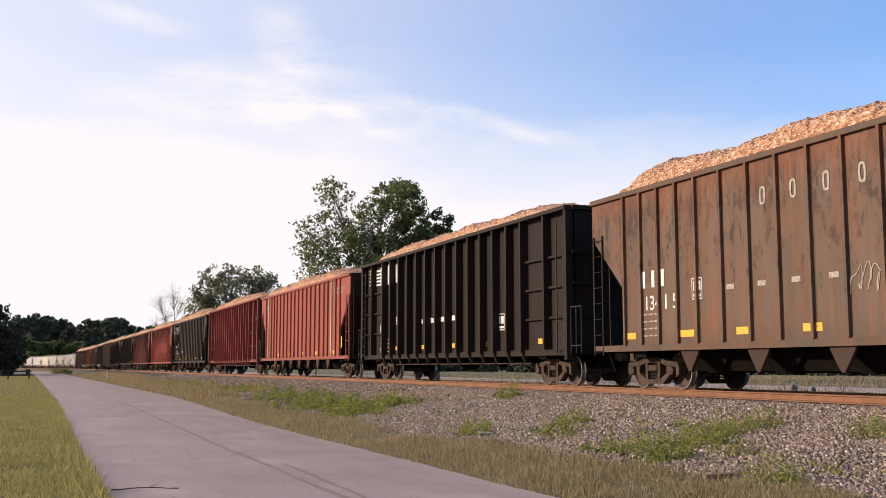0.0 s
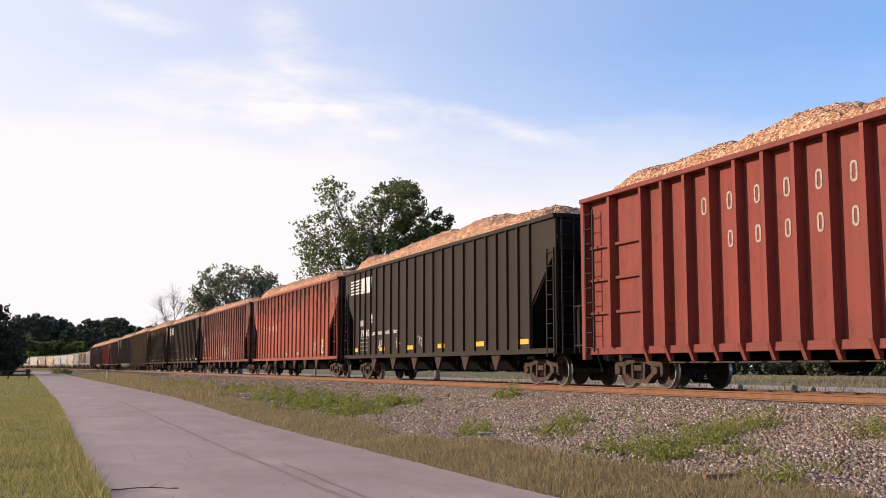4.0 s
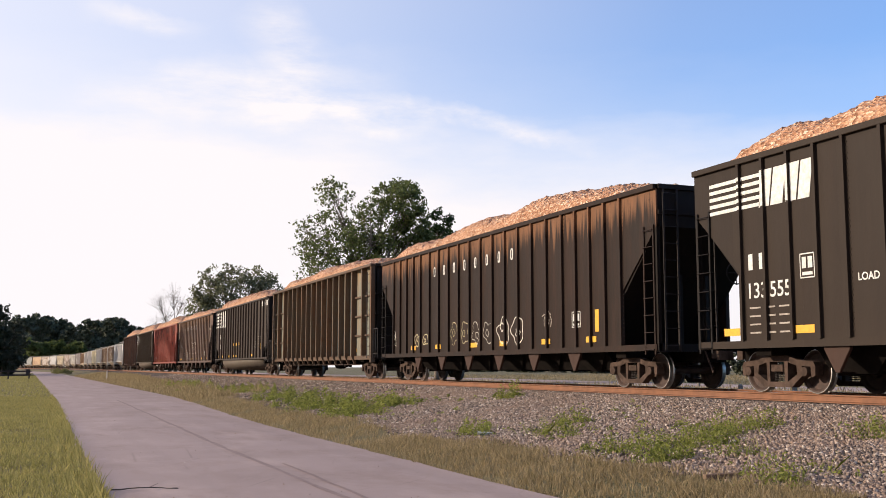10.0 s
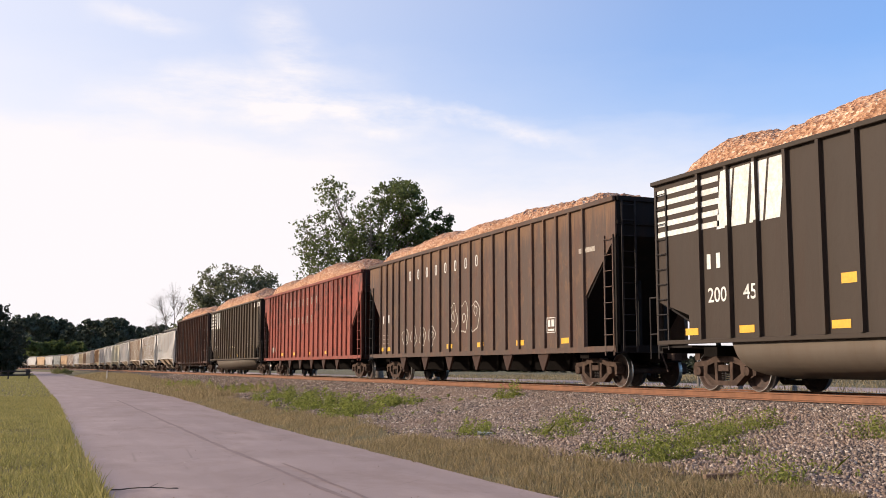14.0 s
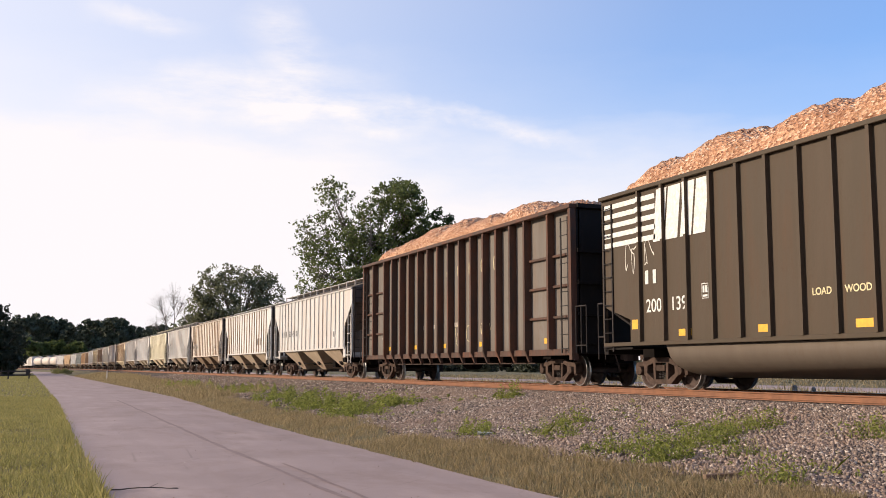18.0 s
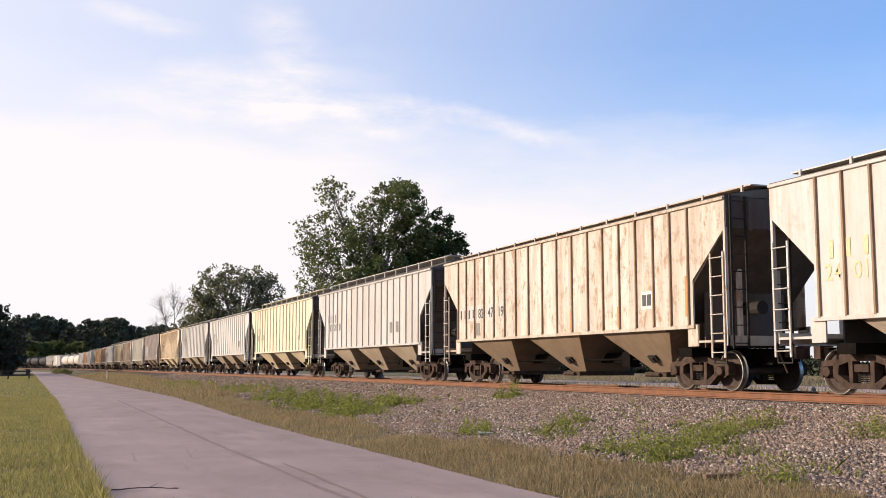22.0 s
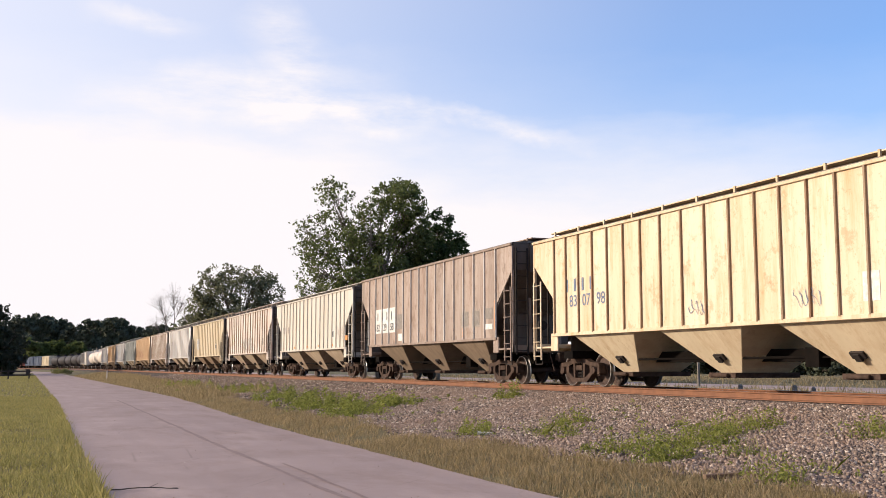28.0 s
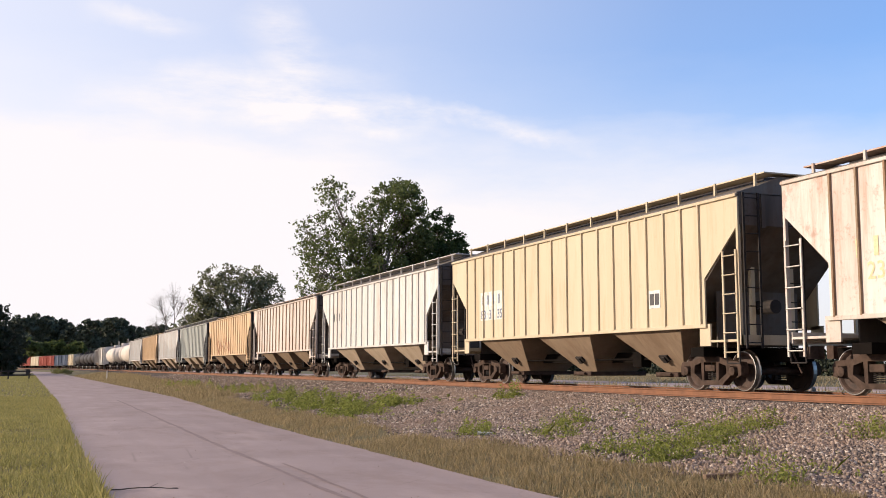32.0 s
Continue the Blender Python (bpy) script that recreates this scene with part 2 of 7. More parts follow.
def mesh_of(key, build, *mats, bevel=0.0, smooth=False):
    """Mesh data made once for each key."""
    if key not in CACHE:
        bm = bmesh.new()
        build(bm)
        bmesh.ops.recalc_face_normals(bm, faces=bm.faces)
        if bevel:
            bmesh.ops.bevel(bm, geom=bm.edges[:], offset=bevel, segments=1, affect="EDGES")
        if smooth:
            for f in bm.faces:
                f.smooth = True
        me = bpy.data.meshes.new(str(key))
        bm.to_mesh(me)
        bm.free()
        for m in mats:
            me.materials.append(m)
        CACHE[key] = me
    return CACHE[key]


def piece(name, me, parent, loc=(0, 0, 0), mat=None, label="", turn=None):
    """One mesh object under its thing, with its own paint if mat is given."""
    ob = new(name, me)
    ob.parent = parent
    ob.location = loc
    if turn:
        ob.rotation_euler = turn
    if mat is not None:
        if not me.materials:
            me.materials.append(mat)
        ob.material_slots[0].link = "OBJECT"
        ob.material_slots[0].material = mat
    if label:
        tagged(ob, label)
    return ob


def part(name, bm, mat, parent=None, label="", smooth=False):
    bmesh.ops.recalc_face_normals(bm, faces=bm.faces)
    if smooth:
        for f in bm.faces:
            f.smooth = True
    me = bpy.data.meshes.new(name)
    bm.to_mesh(me)
    bm.free()
    me.materials.append(mat)
    ob = new(name, me)
    ob.parent = parent
    if label:
        tagged(ob, label)
    return ob


def from_arrays(name, verts, faces, mats, smooth=False):
    me = bpy.data.meshes.new(name)
    me.from_pydata([tuple(v) for v in verts], [], [tuple(f) for f in faces])
    for m in mats:
        me.materials.append(m)
    if smooth:
        me.polygons.foreach_set("use_smooth", [True] * len(me.polygons))
    return new(name, me)


# ---------------------------------------------------------------- ground


def smooth(a, b, v):
    v = min(1.0, max(0.0, (v - a) / (b - a)))
    return v * v * (3 - 2 * v)


def track_bend(y):
    """How far the track has swung to the west at y."""
    return 0.0 if y < CURVE_Y else CURVE_R - math.sqrt(max(1.0, CURVE_R ** 2 - min(y - CURVE_Y, 500.0) ** 2))




def path_left(y):
    return 0.92 + 0.40 * smooth(12, 60, y)


def path_right(y):
    return 6.15 + 1.2 * smooth(24, 62, y)


# green weeds growing in the stone: x, y, half sizes
WEEDS = [(8.9, 14.4, 0.7, 1.3), (9.9, 14.0, 0.9, 1.0), (10.9, 14.5, 0.6, 0.6), (11.5, 14.75, 0.45, 0.5), (9.3, 18.2, 0.7, 1.0), (10.4, 19.3, 0.6, 0.6),
         (8.3, 10.1, 0.45, 0.35), (9.0, 10.4, 0.35, 0.3), (11.6, 12.1, 0.6, 0.7), (8.6, 13.0, 0.6, 0.5), (9.5, 12.4, 0.5, 0.5), (9.3, 34.5, 1.5, 4.5), (9.9, 42.0, 1.3, 5.5), (10.4, 31.0, 0.9, 3.0), (8.7, 29.0, 0.9, 2.5),
         (10.0, 72.0, 1.7, 14.0), (10.5, 55.0, 1.3, 6.0), (8.6, 20.0, 0.5, 0.8), (12.6, 27.0, 0.4, 0.9)]
BALLAST_TOP = RAIL_Z - 0.19


def wob(x, y, s, k=0.0):
    return noise.noise(Vector((x * s + k, y * s - k, 7.3 + k)))


def ground_z(x, y):
    q = x + track_bend(y)
    r = path_right(y)
    if q < r + 0.15:
        z = 0.035 * wob(x, y, 0.6)
        if path_left(y) + 0.1 < q:
            z = -0.05
        return z
    edge = r + 1.45 + 0.6 * wob(0, y, 0.15)
    if q < edge:
        return -0.01 + 0.16 * smooth(r, edge, q) + 0.05 * wob(x, y, 0.9)
    if q < 13.55:
        f = (q - edge) / (13.55 - edge)
        return 0.15 + (BALLAST_TOP - 0.15) * f ** 1.15 + 0.05 * wob(x, y, 0.8) * (1 - f)
    if q < 18.2:
        return BALLAST_TOP
    return 0.25 + (BALLAST_TOP - 0.25) * (1 - smooth(18.2, 21.0, q)) + 0.06 * wob(x, y, 0.2)


def weed_share(x, y):
    """1 inside a weed patch, with a ragged edge."""
    v = 0.0
    for cx, cy, rx, ry in WEEDS:
        d = ((x - cx) / rx) ** 2 + ((y - cy) / ry) ** 2
        if d < 2.5:
            v = max(v, 1.25 - d + 0.7 * wob(x, y, 1.6))
    return min(1.0, max(0.0, v))


def ballast_share(x, y):
    """1 on bare stone, 0 on grass."""
    q = x + track_bend(y)
    inner = path_right(y) + 1.7 + 0.6 * wob(x, y, 0.25) + 0.5 * wob(x, y, 0.9) + 1.4 * smooth(40, 75, y) + 1.6 * smooth(75, 140, y)
    s = smooth(inner - 0.35, inner + 0.5, q) * (1 - smooth(18.4, 19.6, q))
    return s * (1 - 0.5 * smooth(0.4, 1.0, weed_share(q, y)))


def spread(knots):
    """Coordinates from runs of (start, step)."""
    out = []
    for (a, st), (b, _) in zip(knots, knots[1:]):
        n = max(1, round((b - a) / st))
        out += [a + (b - a) * i / n for i in range(n)]
    return out + [knots[-1][0]]


gx = spread([(-2600, 400), (-200, 50), (-30, 3), (-6, 0.4), (6, 0.2), (14, 0.4), (22, 2), (60, 15), (240, 150), (2600, 400)])
gy = spread([(-1500, 200), (-100, 15), (0, 1.0), (5, 0.2), (26, 0.35), (60, 1.0), (130, 4), (330, 12), (620, 60), (900, 400), (4000, 800)])
gv, share = [], []
for yy in gy:
    for xx in gx:
        xr = xx - track_bend(yy) if -40 < xx < 60 else xx
        gv.append((xr, yy, ground_z(xr, yy)))
        share.append(ballast_share(xr, yy))
nx = len(gx)
gf = [(j * nx + i, j * nx + i + 1, (j + 1) * nx + i + 1, (j + 1) * nx + i) for j in range(len(gy) - 1) for i in range(nx - 1)]

m, t, b = material("ground_cover", 0.95)
gc = obj_coord(t, False)
att = t.nodes.new("ShaderNodeAttribute")
att.attribute_name = "stone"
stone_f = ramp(t, math_node(t, "ADD", att.outputs["Fac"], math_node(t, "MULTIPLY", math_node(t, "SUBTRACT", noise_tex(t, gc, 2.5, 5), 0.5), 0.9)), [(0.42, 0.0), (0.58, 1.0)])
grass_c = ramp(t, noise_tex(t, gc, 0.35, 6, 0.65), [(0.30, (0.117, 0.1035, 0.0378)), (0.50, (0.18, 0.1422, 0.0648)), (0.70, (0.252, 0.18, 0.099))])
grass_c = mix(t, math_node(t, "MULTIPLY", noise_tex(t, gc, 9.0, 4), 0.7), grass_c, (0.045, 0.045, 0.018))
vor = node(t, "ShaderNodeTexVoronoi", Scale=17.0)
t.links.new(gc, vor.inputs["Vector"])
stone_c = mix(t, math_node(t, "MULTIPLY", vor.outputs["Distance"], 1.3, True), (0.10, 0.074, 0.06), (0.022, 0.016, 0.013))
stone_c = mix(t, math_node(t, "MULTIPLY", noise_tex(t, gc, 0.5, 4), 0.35), stone_c, (0.15, 0.095, 0.066))
t.links.new(mix(t, stone_f, grass_c, stone_c), b.inputs["Base Color"])
bump(t, b, vor.outputs["Distance"], 0.8, 0.03)
M_GROUND = m
ground = from_arrays("ground", gv, gf, [M_GROUND], True)
ground.data.attributes.new("stone", "FLOAT", "POINT").data.foreach_set("value", share)
tagged(ground, "dry summer grass verge and grey ballast bank", "ground", kind="structure")

# the path: worn grey-pink asphalt
m, t, b = material("worn_asphalt", 0.95)
b.inputs["Specular IOR Level"].default_value = 0.1
pc = obj_coord(t, False)
base = ramp(t, noise_tex(t, pc, 0.25, 5, 0.6), [(0.3, (0.3624, 0.2662, 0.2328)), (0.7, (0.4379, 0.3243, 0.2845))])
base = mix(t, math_node(t, "MULTIPLY", noise_tex(t, pc, 60, 3), 0.45), base, (0.17, 0.14, 0.135))
lng = ramp(t, noise_tex(t, mapped(t, pc, (1.5, 0.02, 1)), 1.0, 4), [(0.5, 0.0), (0.75, 1.0)])
base = mix(t, math_node(t, "MULTIPLY", lng, 0.25), base, (0.20, 0.16, 0.15))
stain = ramp(t, noise_tex(t, mapped(t, pc, (1.0, 0.45, 1)), 0.7, 7, 0.7, 0.4), [(0.50, 0.0), (0.66, 1.0)])
base = mix(t, math_node(t, "MULTIPLY", stain, 0.45), base, (0.2496, 0.175, 0.1455))
pale = ramp(t, noise_tex(t, mapped(t, pc, (0.8, 0.3, 1), (0, 0, 0), (9, 4, 0)), 0.9, 6, 0.65), [(0.52, 0.0), (0.7, 1.0)])
base = mix(t, math_node(t, "MULTIPLY", pale, 0.4), base, (0.5034, 0.3775, 0.324))
crack = node(t, "ShaderNodeTexVoronoi", Scale=0.55)
crack.feature = "DISTANCE_TO_EDGE"
warp = t.nodes.new("ShaderNodeVectorMath")
warp.operation = "ADD"
t.links.new(pc, warp.inputs[0])
t.links.new(node(t, "ShaderNodeTexNoise", Scale=1.6, Detail=5.0).outputs["Color"], warp.inputs[1])
t.links.new(warp.outputs[0], crack.inputs["Vector"])
crack_f = ramp(t, crack.outputs["Distance"], [(0.0, 1.0), (0.012, 0.0)])
base = mix(t, math_node(t, "MULTIPLY", math_node(t, "MULTIPLY", crack_f, ramp(t, noise_tex(t, pc, 0.3, 3), [(0.45, 0.0), (0.6, 1.0)])), 0.3), base, (0.12, 0.09, 0.08))
t.links.new(base, b.inputs["Base Color"])
bump(t, b, noise_tex(t, pc, 90, 3), 0.35, 0.008)
M_PATH = m
pys = spread([(-60, 6), (0, 0.4), (40, 2), (140, 8), (420, 40), (480, 40)])
pv, pf = [], []
for yy in pys:
    l = path_left(yy) + 0.05 * wob(0, yy, 0.7) + 0.03 * wob(3, yy, 2.5)
    r = path_right(yy) + 0.08 * wob(5, yy, 0.4) + 0.05 * wob(8, yy, 2.0)
    turn = track_bend(yy) * 0.9
    for k in range(7):
        x = l + (r - l) * k / 6 - turn
        pv.append((x, yy, 0.004 + 0.035 * math.sin(math.pi * k / 6)))
    pv.append((r - turn + 0.01, yy, -0.03))
    pv.append((l - turn - 0.02, yy, -0.08))
for j in range(len(pys) - 1):
    o, q = j * 9, (j + 1) * 9
    for k in range(6):
        pf.append((o + k, o + k + 1, q + k + 1, q + k))
    pf.append((o + 6, o + 7, q + 7, q + 6))
    pf.append((o + 8, o, q, q + 8))
path = from_arrays("pavement", pv, pf, [M_PATH], False)
tagged(path, "worn pinkish grey asphalt path with a rough edge", "path", kind="structure")

# ---------------------------------------------------------------- track


def on_track(s, off=0.0, z=0.0):
    """Pose on the track at s metres along it, off metres to the east."""
    if s <= CURVE_Y:
        return pose(TRACK_X + off, s, z)
    a = (s - CURVE_Y) / CURVE_R
    return pose(TRACK_X - CURVE_R * (1 - math.cos(a)) + off * math.cos(a), CURVE_Y + CURVE_R * math.sin(a) + off * math.sin(a), z, 0, 0, math.degrees(a))


PROFILE = [(-0.07, 0), (-0.07, 0.015), (-0.012, 0.035), (-0.012, 0.13), (-0.036, 0.14), (-0.036, 0.168), (-0.028, 0.172), (0.028, 0.172), (0.036, 0.168), (0.036, 0.14), (0.012, 0.13), (0.012, 0.035), (0.07, 0.015), (0.07, 0)]


def rail(off):
    stations = [-700, CURVE_Y] + [CURVE_Y + 12 * k for k in range(1, 32)]
    vs, fs, n = [], [], len(PROFILE)
    for s in stations:
        mm = on_track(s, off, RAIL_Z - 0.172)
        vs += [mm @ Vector((px, 0, pz)) for px, pz in PROFILE]
    for j in range(len(stations) - 1):
        for k in range(n):
            fs.append((j * n + k, j * n + (k + 1) % n, (j + 1) * n + (k + 1) % n, (j + 1) * n + k))
    ob = from_arrays("rail", vs, fs, [M_RAIL, M_RAILTOP])
    for p in ob.data.polygons:
        if p.normal.z > 0.7 and p.center.z > RAIL_Z - 0.01:
            p.material_index = 1
    return tagged(ob, "rust brown steel rail with a polished head", "rail", "running rails", "structure")


for side in (-1, 1):
    rail(side * 0.754)

tie_me = mesh_of("tie", lambda bm: box(bm, -1.3, 1.3, -0.115, 0.115, -0.17, 0.0), M_TIE, bevel=0.015)
tie_bed = tagged(new("track_bed"), "row of weathered timber ties in grey ballast", "track", kind="structure")
for k in range(250):
    piece("tie", tie_me, tie_bed, (TRACK_X + 0.02 * wob(k, 0, 3.3), 2 + k * 0.5, RAIL_Z - 0.172), turn=(0, 0, 0.01 * wob(k, 5, 3.3)))

# ---------------------------------------------------------------- rolling stock
HW = 1.60                # half width over the side sheets
FACE = {}                # where the lettering of a car lies
RIBS = {}                # rib places, rib width and rib face of a car


def face(car):
    return FACE.get(car.name, -HW - 0.024)



def build_chips():
    m, t, b = material("wood_chips", 0.9)
    c = obj_coord(t)
    v = node(t, "ShaderNodeTexVoronoi", Scale=15.0)
    t.links.new(mapped(t, c, (1, 0.8, 1.4)), v.inputs["Vector"])
    sp = t.nodes.new("ShaderNodeSeparateColor")
    t.links.new(v.outputs["Color"], sp.inputs[0])
    col = ramp(t, sp.outputs[0], [(0.0, (0.2024, 0.0874, 0.04416)), (0.3, (0.3864, 0.184, 0.09936)), (0.65, (0.5336, 0.2806, 0.1582)), (0.9, (0.6624, 0.4048, 0.253)), (1.0, (0.736, 0.5796, 0.4232))])
    col = mix(t, math_node(t, "MULTIPLY", ramp(t, noise_tex(t, c, 1.2, 5), [(0.4, 0.0), (0.7, 1.0)]), 0.45), col, (0.24, 0.11, 0.05))
    t.links.new(col, b.inputs["Base Color"])
    bump(t, b, v.outputs["Distance"], 1.0, 0.06)
    return m


M_CHIPS = build_chips()

# --- truck (bogie), shared by every car


def plate(bm, quads, a, c):
    """Quads that share their corners, thickened from a to c into one casting."""
    verts, uses = {}, {}
    for q in quads:
        for k in range(4):
            side = frozenset((q[k], q[(k + 1) % 4]))
            uses[side] = uses.get(side, 0) + 1
            for x in (a, c):
                if (q[k], x) not in verts:
                    verts[q[k], x] = bm.verts.new((x, *q[k]))
    for q in quads:
        bm.faces.new([verts[p, a] for p in q])
        bm.faces.new([verts[p, c] for p in reversed(q)])
        for k in range(4):
            p, r = q[k], q[(k + 1) % 4]
            if uses[frozenset((p, r))] == 1:
                bm.faces.new((verts[p, a], verts[p, c], verts[r, c], verts[r, a]))


def sideframe(bm):
    """Cast frame: arched top chord, pedestals over the bearings, tension member and columns."""
    half = [((0.23, 0.79), (0.34, 0.79), (0.34, 0.65), (0.23, 0.66)), ((0.34, 0.79), (0.62, 0.70), (0.60, 0.58), (0.34, 0.65)),
            ((0.62, 0.70), (0.76, 0.69), (0.76, 0.57), (0.60, 0.58)), ((0.76, 0.69), (1.02, 0.67), (1.02, 0.56), (0.76, 0.57)),
            ((1.02, 0.67), (1.10, 0.66), (1.16, 0.56), (1.02, 0.56)), ((1.02, 0.56), (1.16, 0.56), (1.15, 0.37), (1.04, 0.34)),
            ((0.60, 0.58), (0.76, 0.57), (0.76, 0.36), (0.62, 0.40)), ((0.62, 0.40), (0.76, 0.36), (0.44, 0.13), (0.32, 0.24)),
            ((0.23, 0.66), (0.34, 0.65), (0.32, 0.24), (0.23, 0.24)), ((0.23, 0.24), (0.32, 0.24), (0.44, 0.13), (0.23, 0.13))]
    quads = [((-0.23, 0.79), (0.23, 0.79), (0.23, 0.66), (-0.23, 0.66)), ((-0.23, 0.24), (0.23, 0.24), (0.23, 0.13), (-0.23, 0.13))]
    quads += half + [tuple((-y, z) for y, z in q) for q in half]
    plate(bm, quads, -0.11, 0.09)


def springs(bm):
    for y in (-0.13, 0.0, 0.13):
        for k in range(5):
            lathe(bm, [(0, 0.03), (0.008, 0.058), (0.022, 0.058), (0.03, 0.03)], 10, "x")
            n = 40
            for v in bm.verts[-n:]:
                x, yy, z = v.co
                v.co = (yy, z + y, 0.26 + k * 0.04 + x)
            bm.verts.ensure_lookup_table()


def wheel_prof(x):
    return [(x - 0.02, 0.09), (x - 0.02, 0.12), (x + 0.015, 0.14), (x + 0.02, 0.36), (x - 0.035, 0.40), (x - 0.05, 0.432), (x - 0.048, 0.45), (x + 0.04, 0.46), (x + 0.06, 0.485), (x + 0.085, 0.48), (x + 0.085, 0.40), (x + 0.05, 0.36), (x + 0.045, 0.14), (x + 0.09, 0.12), (x + 0.09, 0.09)]


def wheelset(bm):
    lathe(bm, [(-1.0, 0.07), (-0.9, 0.085), (0.9, 0.085), (1.0, 0.07)], 12)
    for sgn in (-1, 1):
        lathe(bm, [(-sgn * p, r) for p, r in wheel_prof(-0.80)], 32)


def wheel_mesh():
    me = mesh_of("wheelset", wheelset, M_STEEL, M_TREAD)
    for p in me.polygons:
        r = math.hypot(p.center.y, p.center.z)
        back = p.normal.x * (1 if p.center.x > 0 else -1) < -0.5
        if 0.43 < r and not back:
            p.material_index = 1
    return me


ME_FRAME = mesh_of("sideframe", sideframe, M_TRUCK)
ME_SPRING = mesh_of("springs", springs, M_DARKIRON)
ME_WHEEL = wheel_mesh()
ME_BOLSTER = mesh_of("bolster", lambda bm: (box(bm, -1.12, 1.12, -0.19, 0.19, 0.45, 0.60), box(bm, -0.35, 0.35, -0.3, 0.3, 0.58, 0.74)), M_TRUCK, bevel=0.012)
ME_BEARING = mesh_of("bearing", lambda bm: lathe(bm, [(-0.09, 0.05), (-0.08, 0.10), (0.08, 0.11), (0.1, 0.05)], 12), M_TRUCK)
WHEELS = []


def truck(parent, y, near=True, car=None):
    tr = piece("truck", ME_BOLSTER, parent, (0, y, 0), label="rust brown cast steel freight truck")
    for sx in (-1, 1):
        piece("sideframe", ME_FRAME, tr, (sx * 1.0, 0, 0), turn=(0, 0, math.pi if sx > 0 else 0))
        if near:
            piece("spring_group", ME_SPRING, tr, (sx * 1.0, 0, 0))
            for dy in (-0.889, 0.889):
                piece("bearing_cap", ME_BEARING, tr, (sx * 1.09, dy, 0.457), turn=(0, 0, math.pi if sx > 0 else 0))
    for dy in (-0.889, 0.889):
        w = piece("wheelset", ME_WHEEL, tr, (0, dy, 0.457), label="dark steel wheels with polished bright rims")
        if near:
            WHEELS.append((w, car, dy))
    return tr


def coupler(bm):
    box(bm, -0.10, 0.10, 0.0, 0.42, -0.1, 0.1)
    prism(bm, [(-0.20, 0.40), (0.16, 0.40), (0.20, 0.62), (0.02, 0.66), (-0.02, 0.52), (-0.2, 0.60)], -0.14, 0.14, "z")
    rod(bm, (0.28, 0.1, 0.1), (0.3, 0.45, -0.45), 0.025)


ME_COUPLER = mesh_of("coupler", coupler, M_TRUCK)


def ladder_me(h, w, rungs):
    def make(bm):
        for y in (-w / 2, w / 2):
            box(bm, -0.03, 0.0, y - 0.025, y + 0.025, 0, h)
        for k in range(rungs):
            z = 0.12 + (h - 0.24) * k / (rungs - 1)
            rod(bm, (-0.05, -w / 2, z), (-0.05, w / 2, z), 0.013, 5)
    return mesh_of(("ladder", h, w, rungs), make)


def brake_wheel(bm):
    for k in range(16):
        a, c = k * math.tau / 16, (k + 1) * math.tau / 16
        rod(bm, (0.28 * math.cos(a), 0, 0.28 * math.sin(a)), (0.28 * math.cos(c), 0, 0.28 * math.sin(c)), 0.018, 5)
    for k in range(4):
        a = k * math.tau / 4
        rod(bm, (0, 0, 0), (0.28 * math.cos(a), 0, 0.28 * math.sin(a)), 0.014, 5)


ME_BRAKE = mesh_of("brake_wheel", brake_wheel, M_DARKIRON)


def lettering(car, text, y, z, size, mat, name="lettering"):
    """Letters on the west side of a car, from y towards its front."""
    cu = bpy.data.curves.new("letters", "FONT")
    cu.body, cu.size, cu.extrude, cu.offset = text, size, 0.0, 0.004
    tmp = bpy.data.objects.new("letters", cu)
    scene.collection.objects.link(tmp)
    me = bpy.data.meshes.new_from_object(tmp.evaluated_get(bpy.context.evaluated_depsgraph_get()))
    bpy.data.objects.remove(tmp)
    me.transform(Matrix(((0, 0, -1, 0), (-1, 0, 0, 0), (0, 1, 0, 0), (0, 0, 0, 1))))
    me.materials.clear()
    me.materials.append(mat)
    return piece(name, me, car, (face(car) - 0.004, y, z))


def panel_text(car, groups, y, z, size, mat, name="lettering", skip=1):
    """Groups of letters, one to each sheet between two ribs, the first by y."""
    ribs, rw, _ = RIBS[car.name]
    edges = sorted(ribs, reverse=True)
    k = min(range(len(edges) - 1), key=lambda i: abs(edges[i] - y))
    for g in groups:
        if k + 1 >= len(edges):
            break
        free = edges[k] - edges[k + 1] - rw - 0.08
        ob = lettering(car, g, edges[k] - rw / 2 - 0.05, z, size, mat, name)
        wide = max(v.co.y for v in ob.data.vertices) - min(v.co.y for v in ob.data.vertices)
        if wide > free:
            ob.scale = (1, free / wide, 1)
        else:
            ob.location.y -= (free - wide) / 2
        k += skip


def patch(car, y, z, w, h, mat, name="marking", proud=0.005, label=""):
    me = mesh_of(("patch", round(w, 3), round(h, 3)), lambda bm: box(bm, -0.003, 0.003, -w, 0, 0, h))
    return piece(name, me, car, (face(car) - proud + 0.003, y, z), mat, label)


def letter_bars(car, y, z, n, step, w, h, mat, name="letter_bar", proud=0.004):
    """A row of plain bars that stands for letters."""
    me = mesh_of(("letter", w, h), lambda bm: (box(bm, -0.003, 0.003, -w, 0, 0, h), ))
    for k in range(n):
        piece(name, me, car, (face(car) - proud, y - k * step, z), mat)


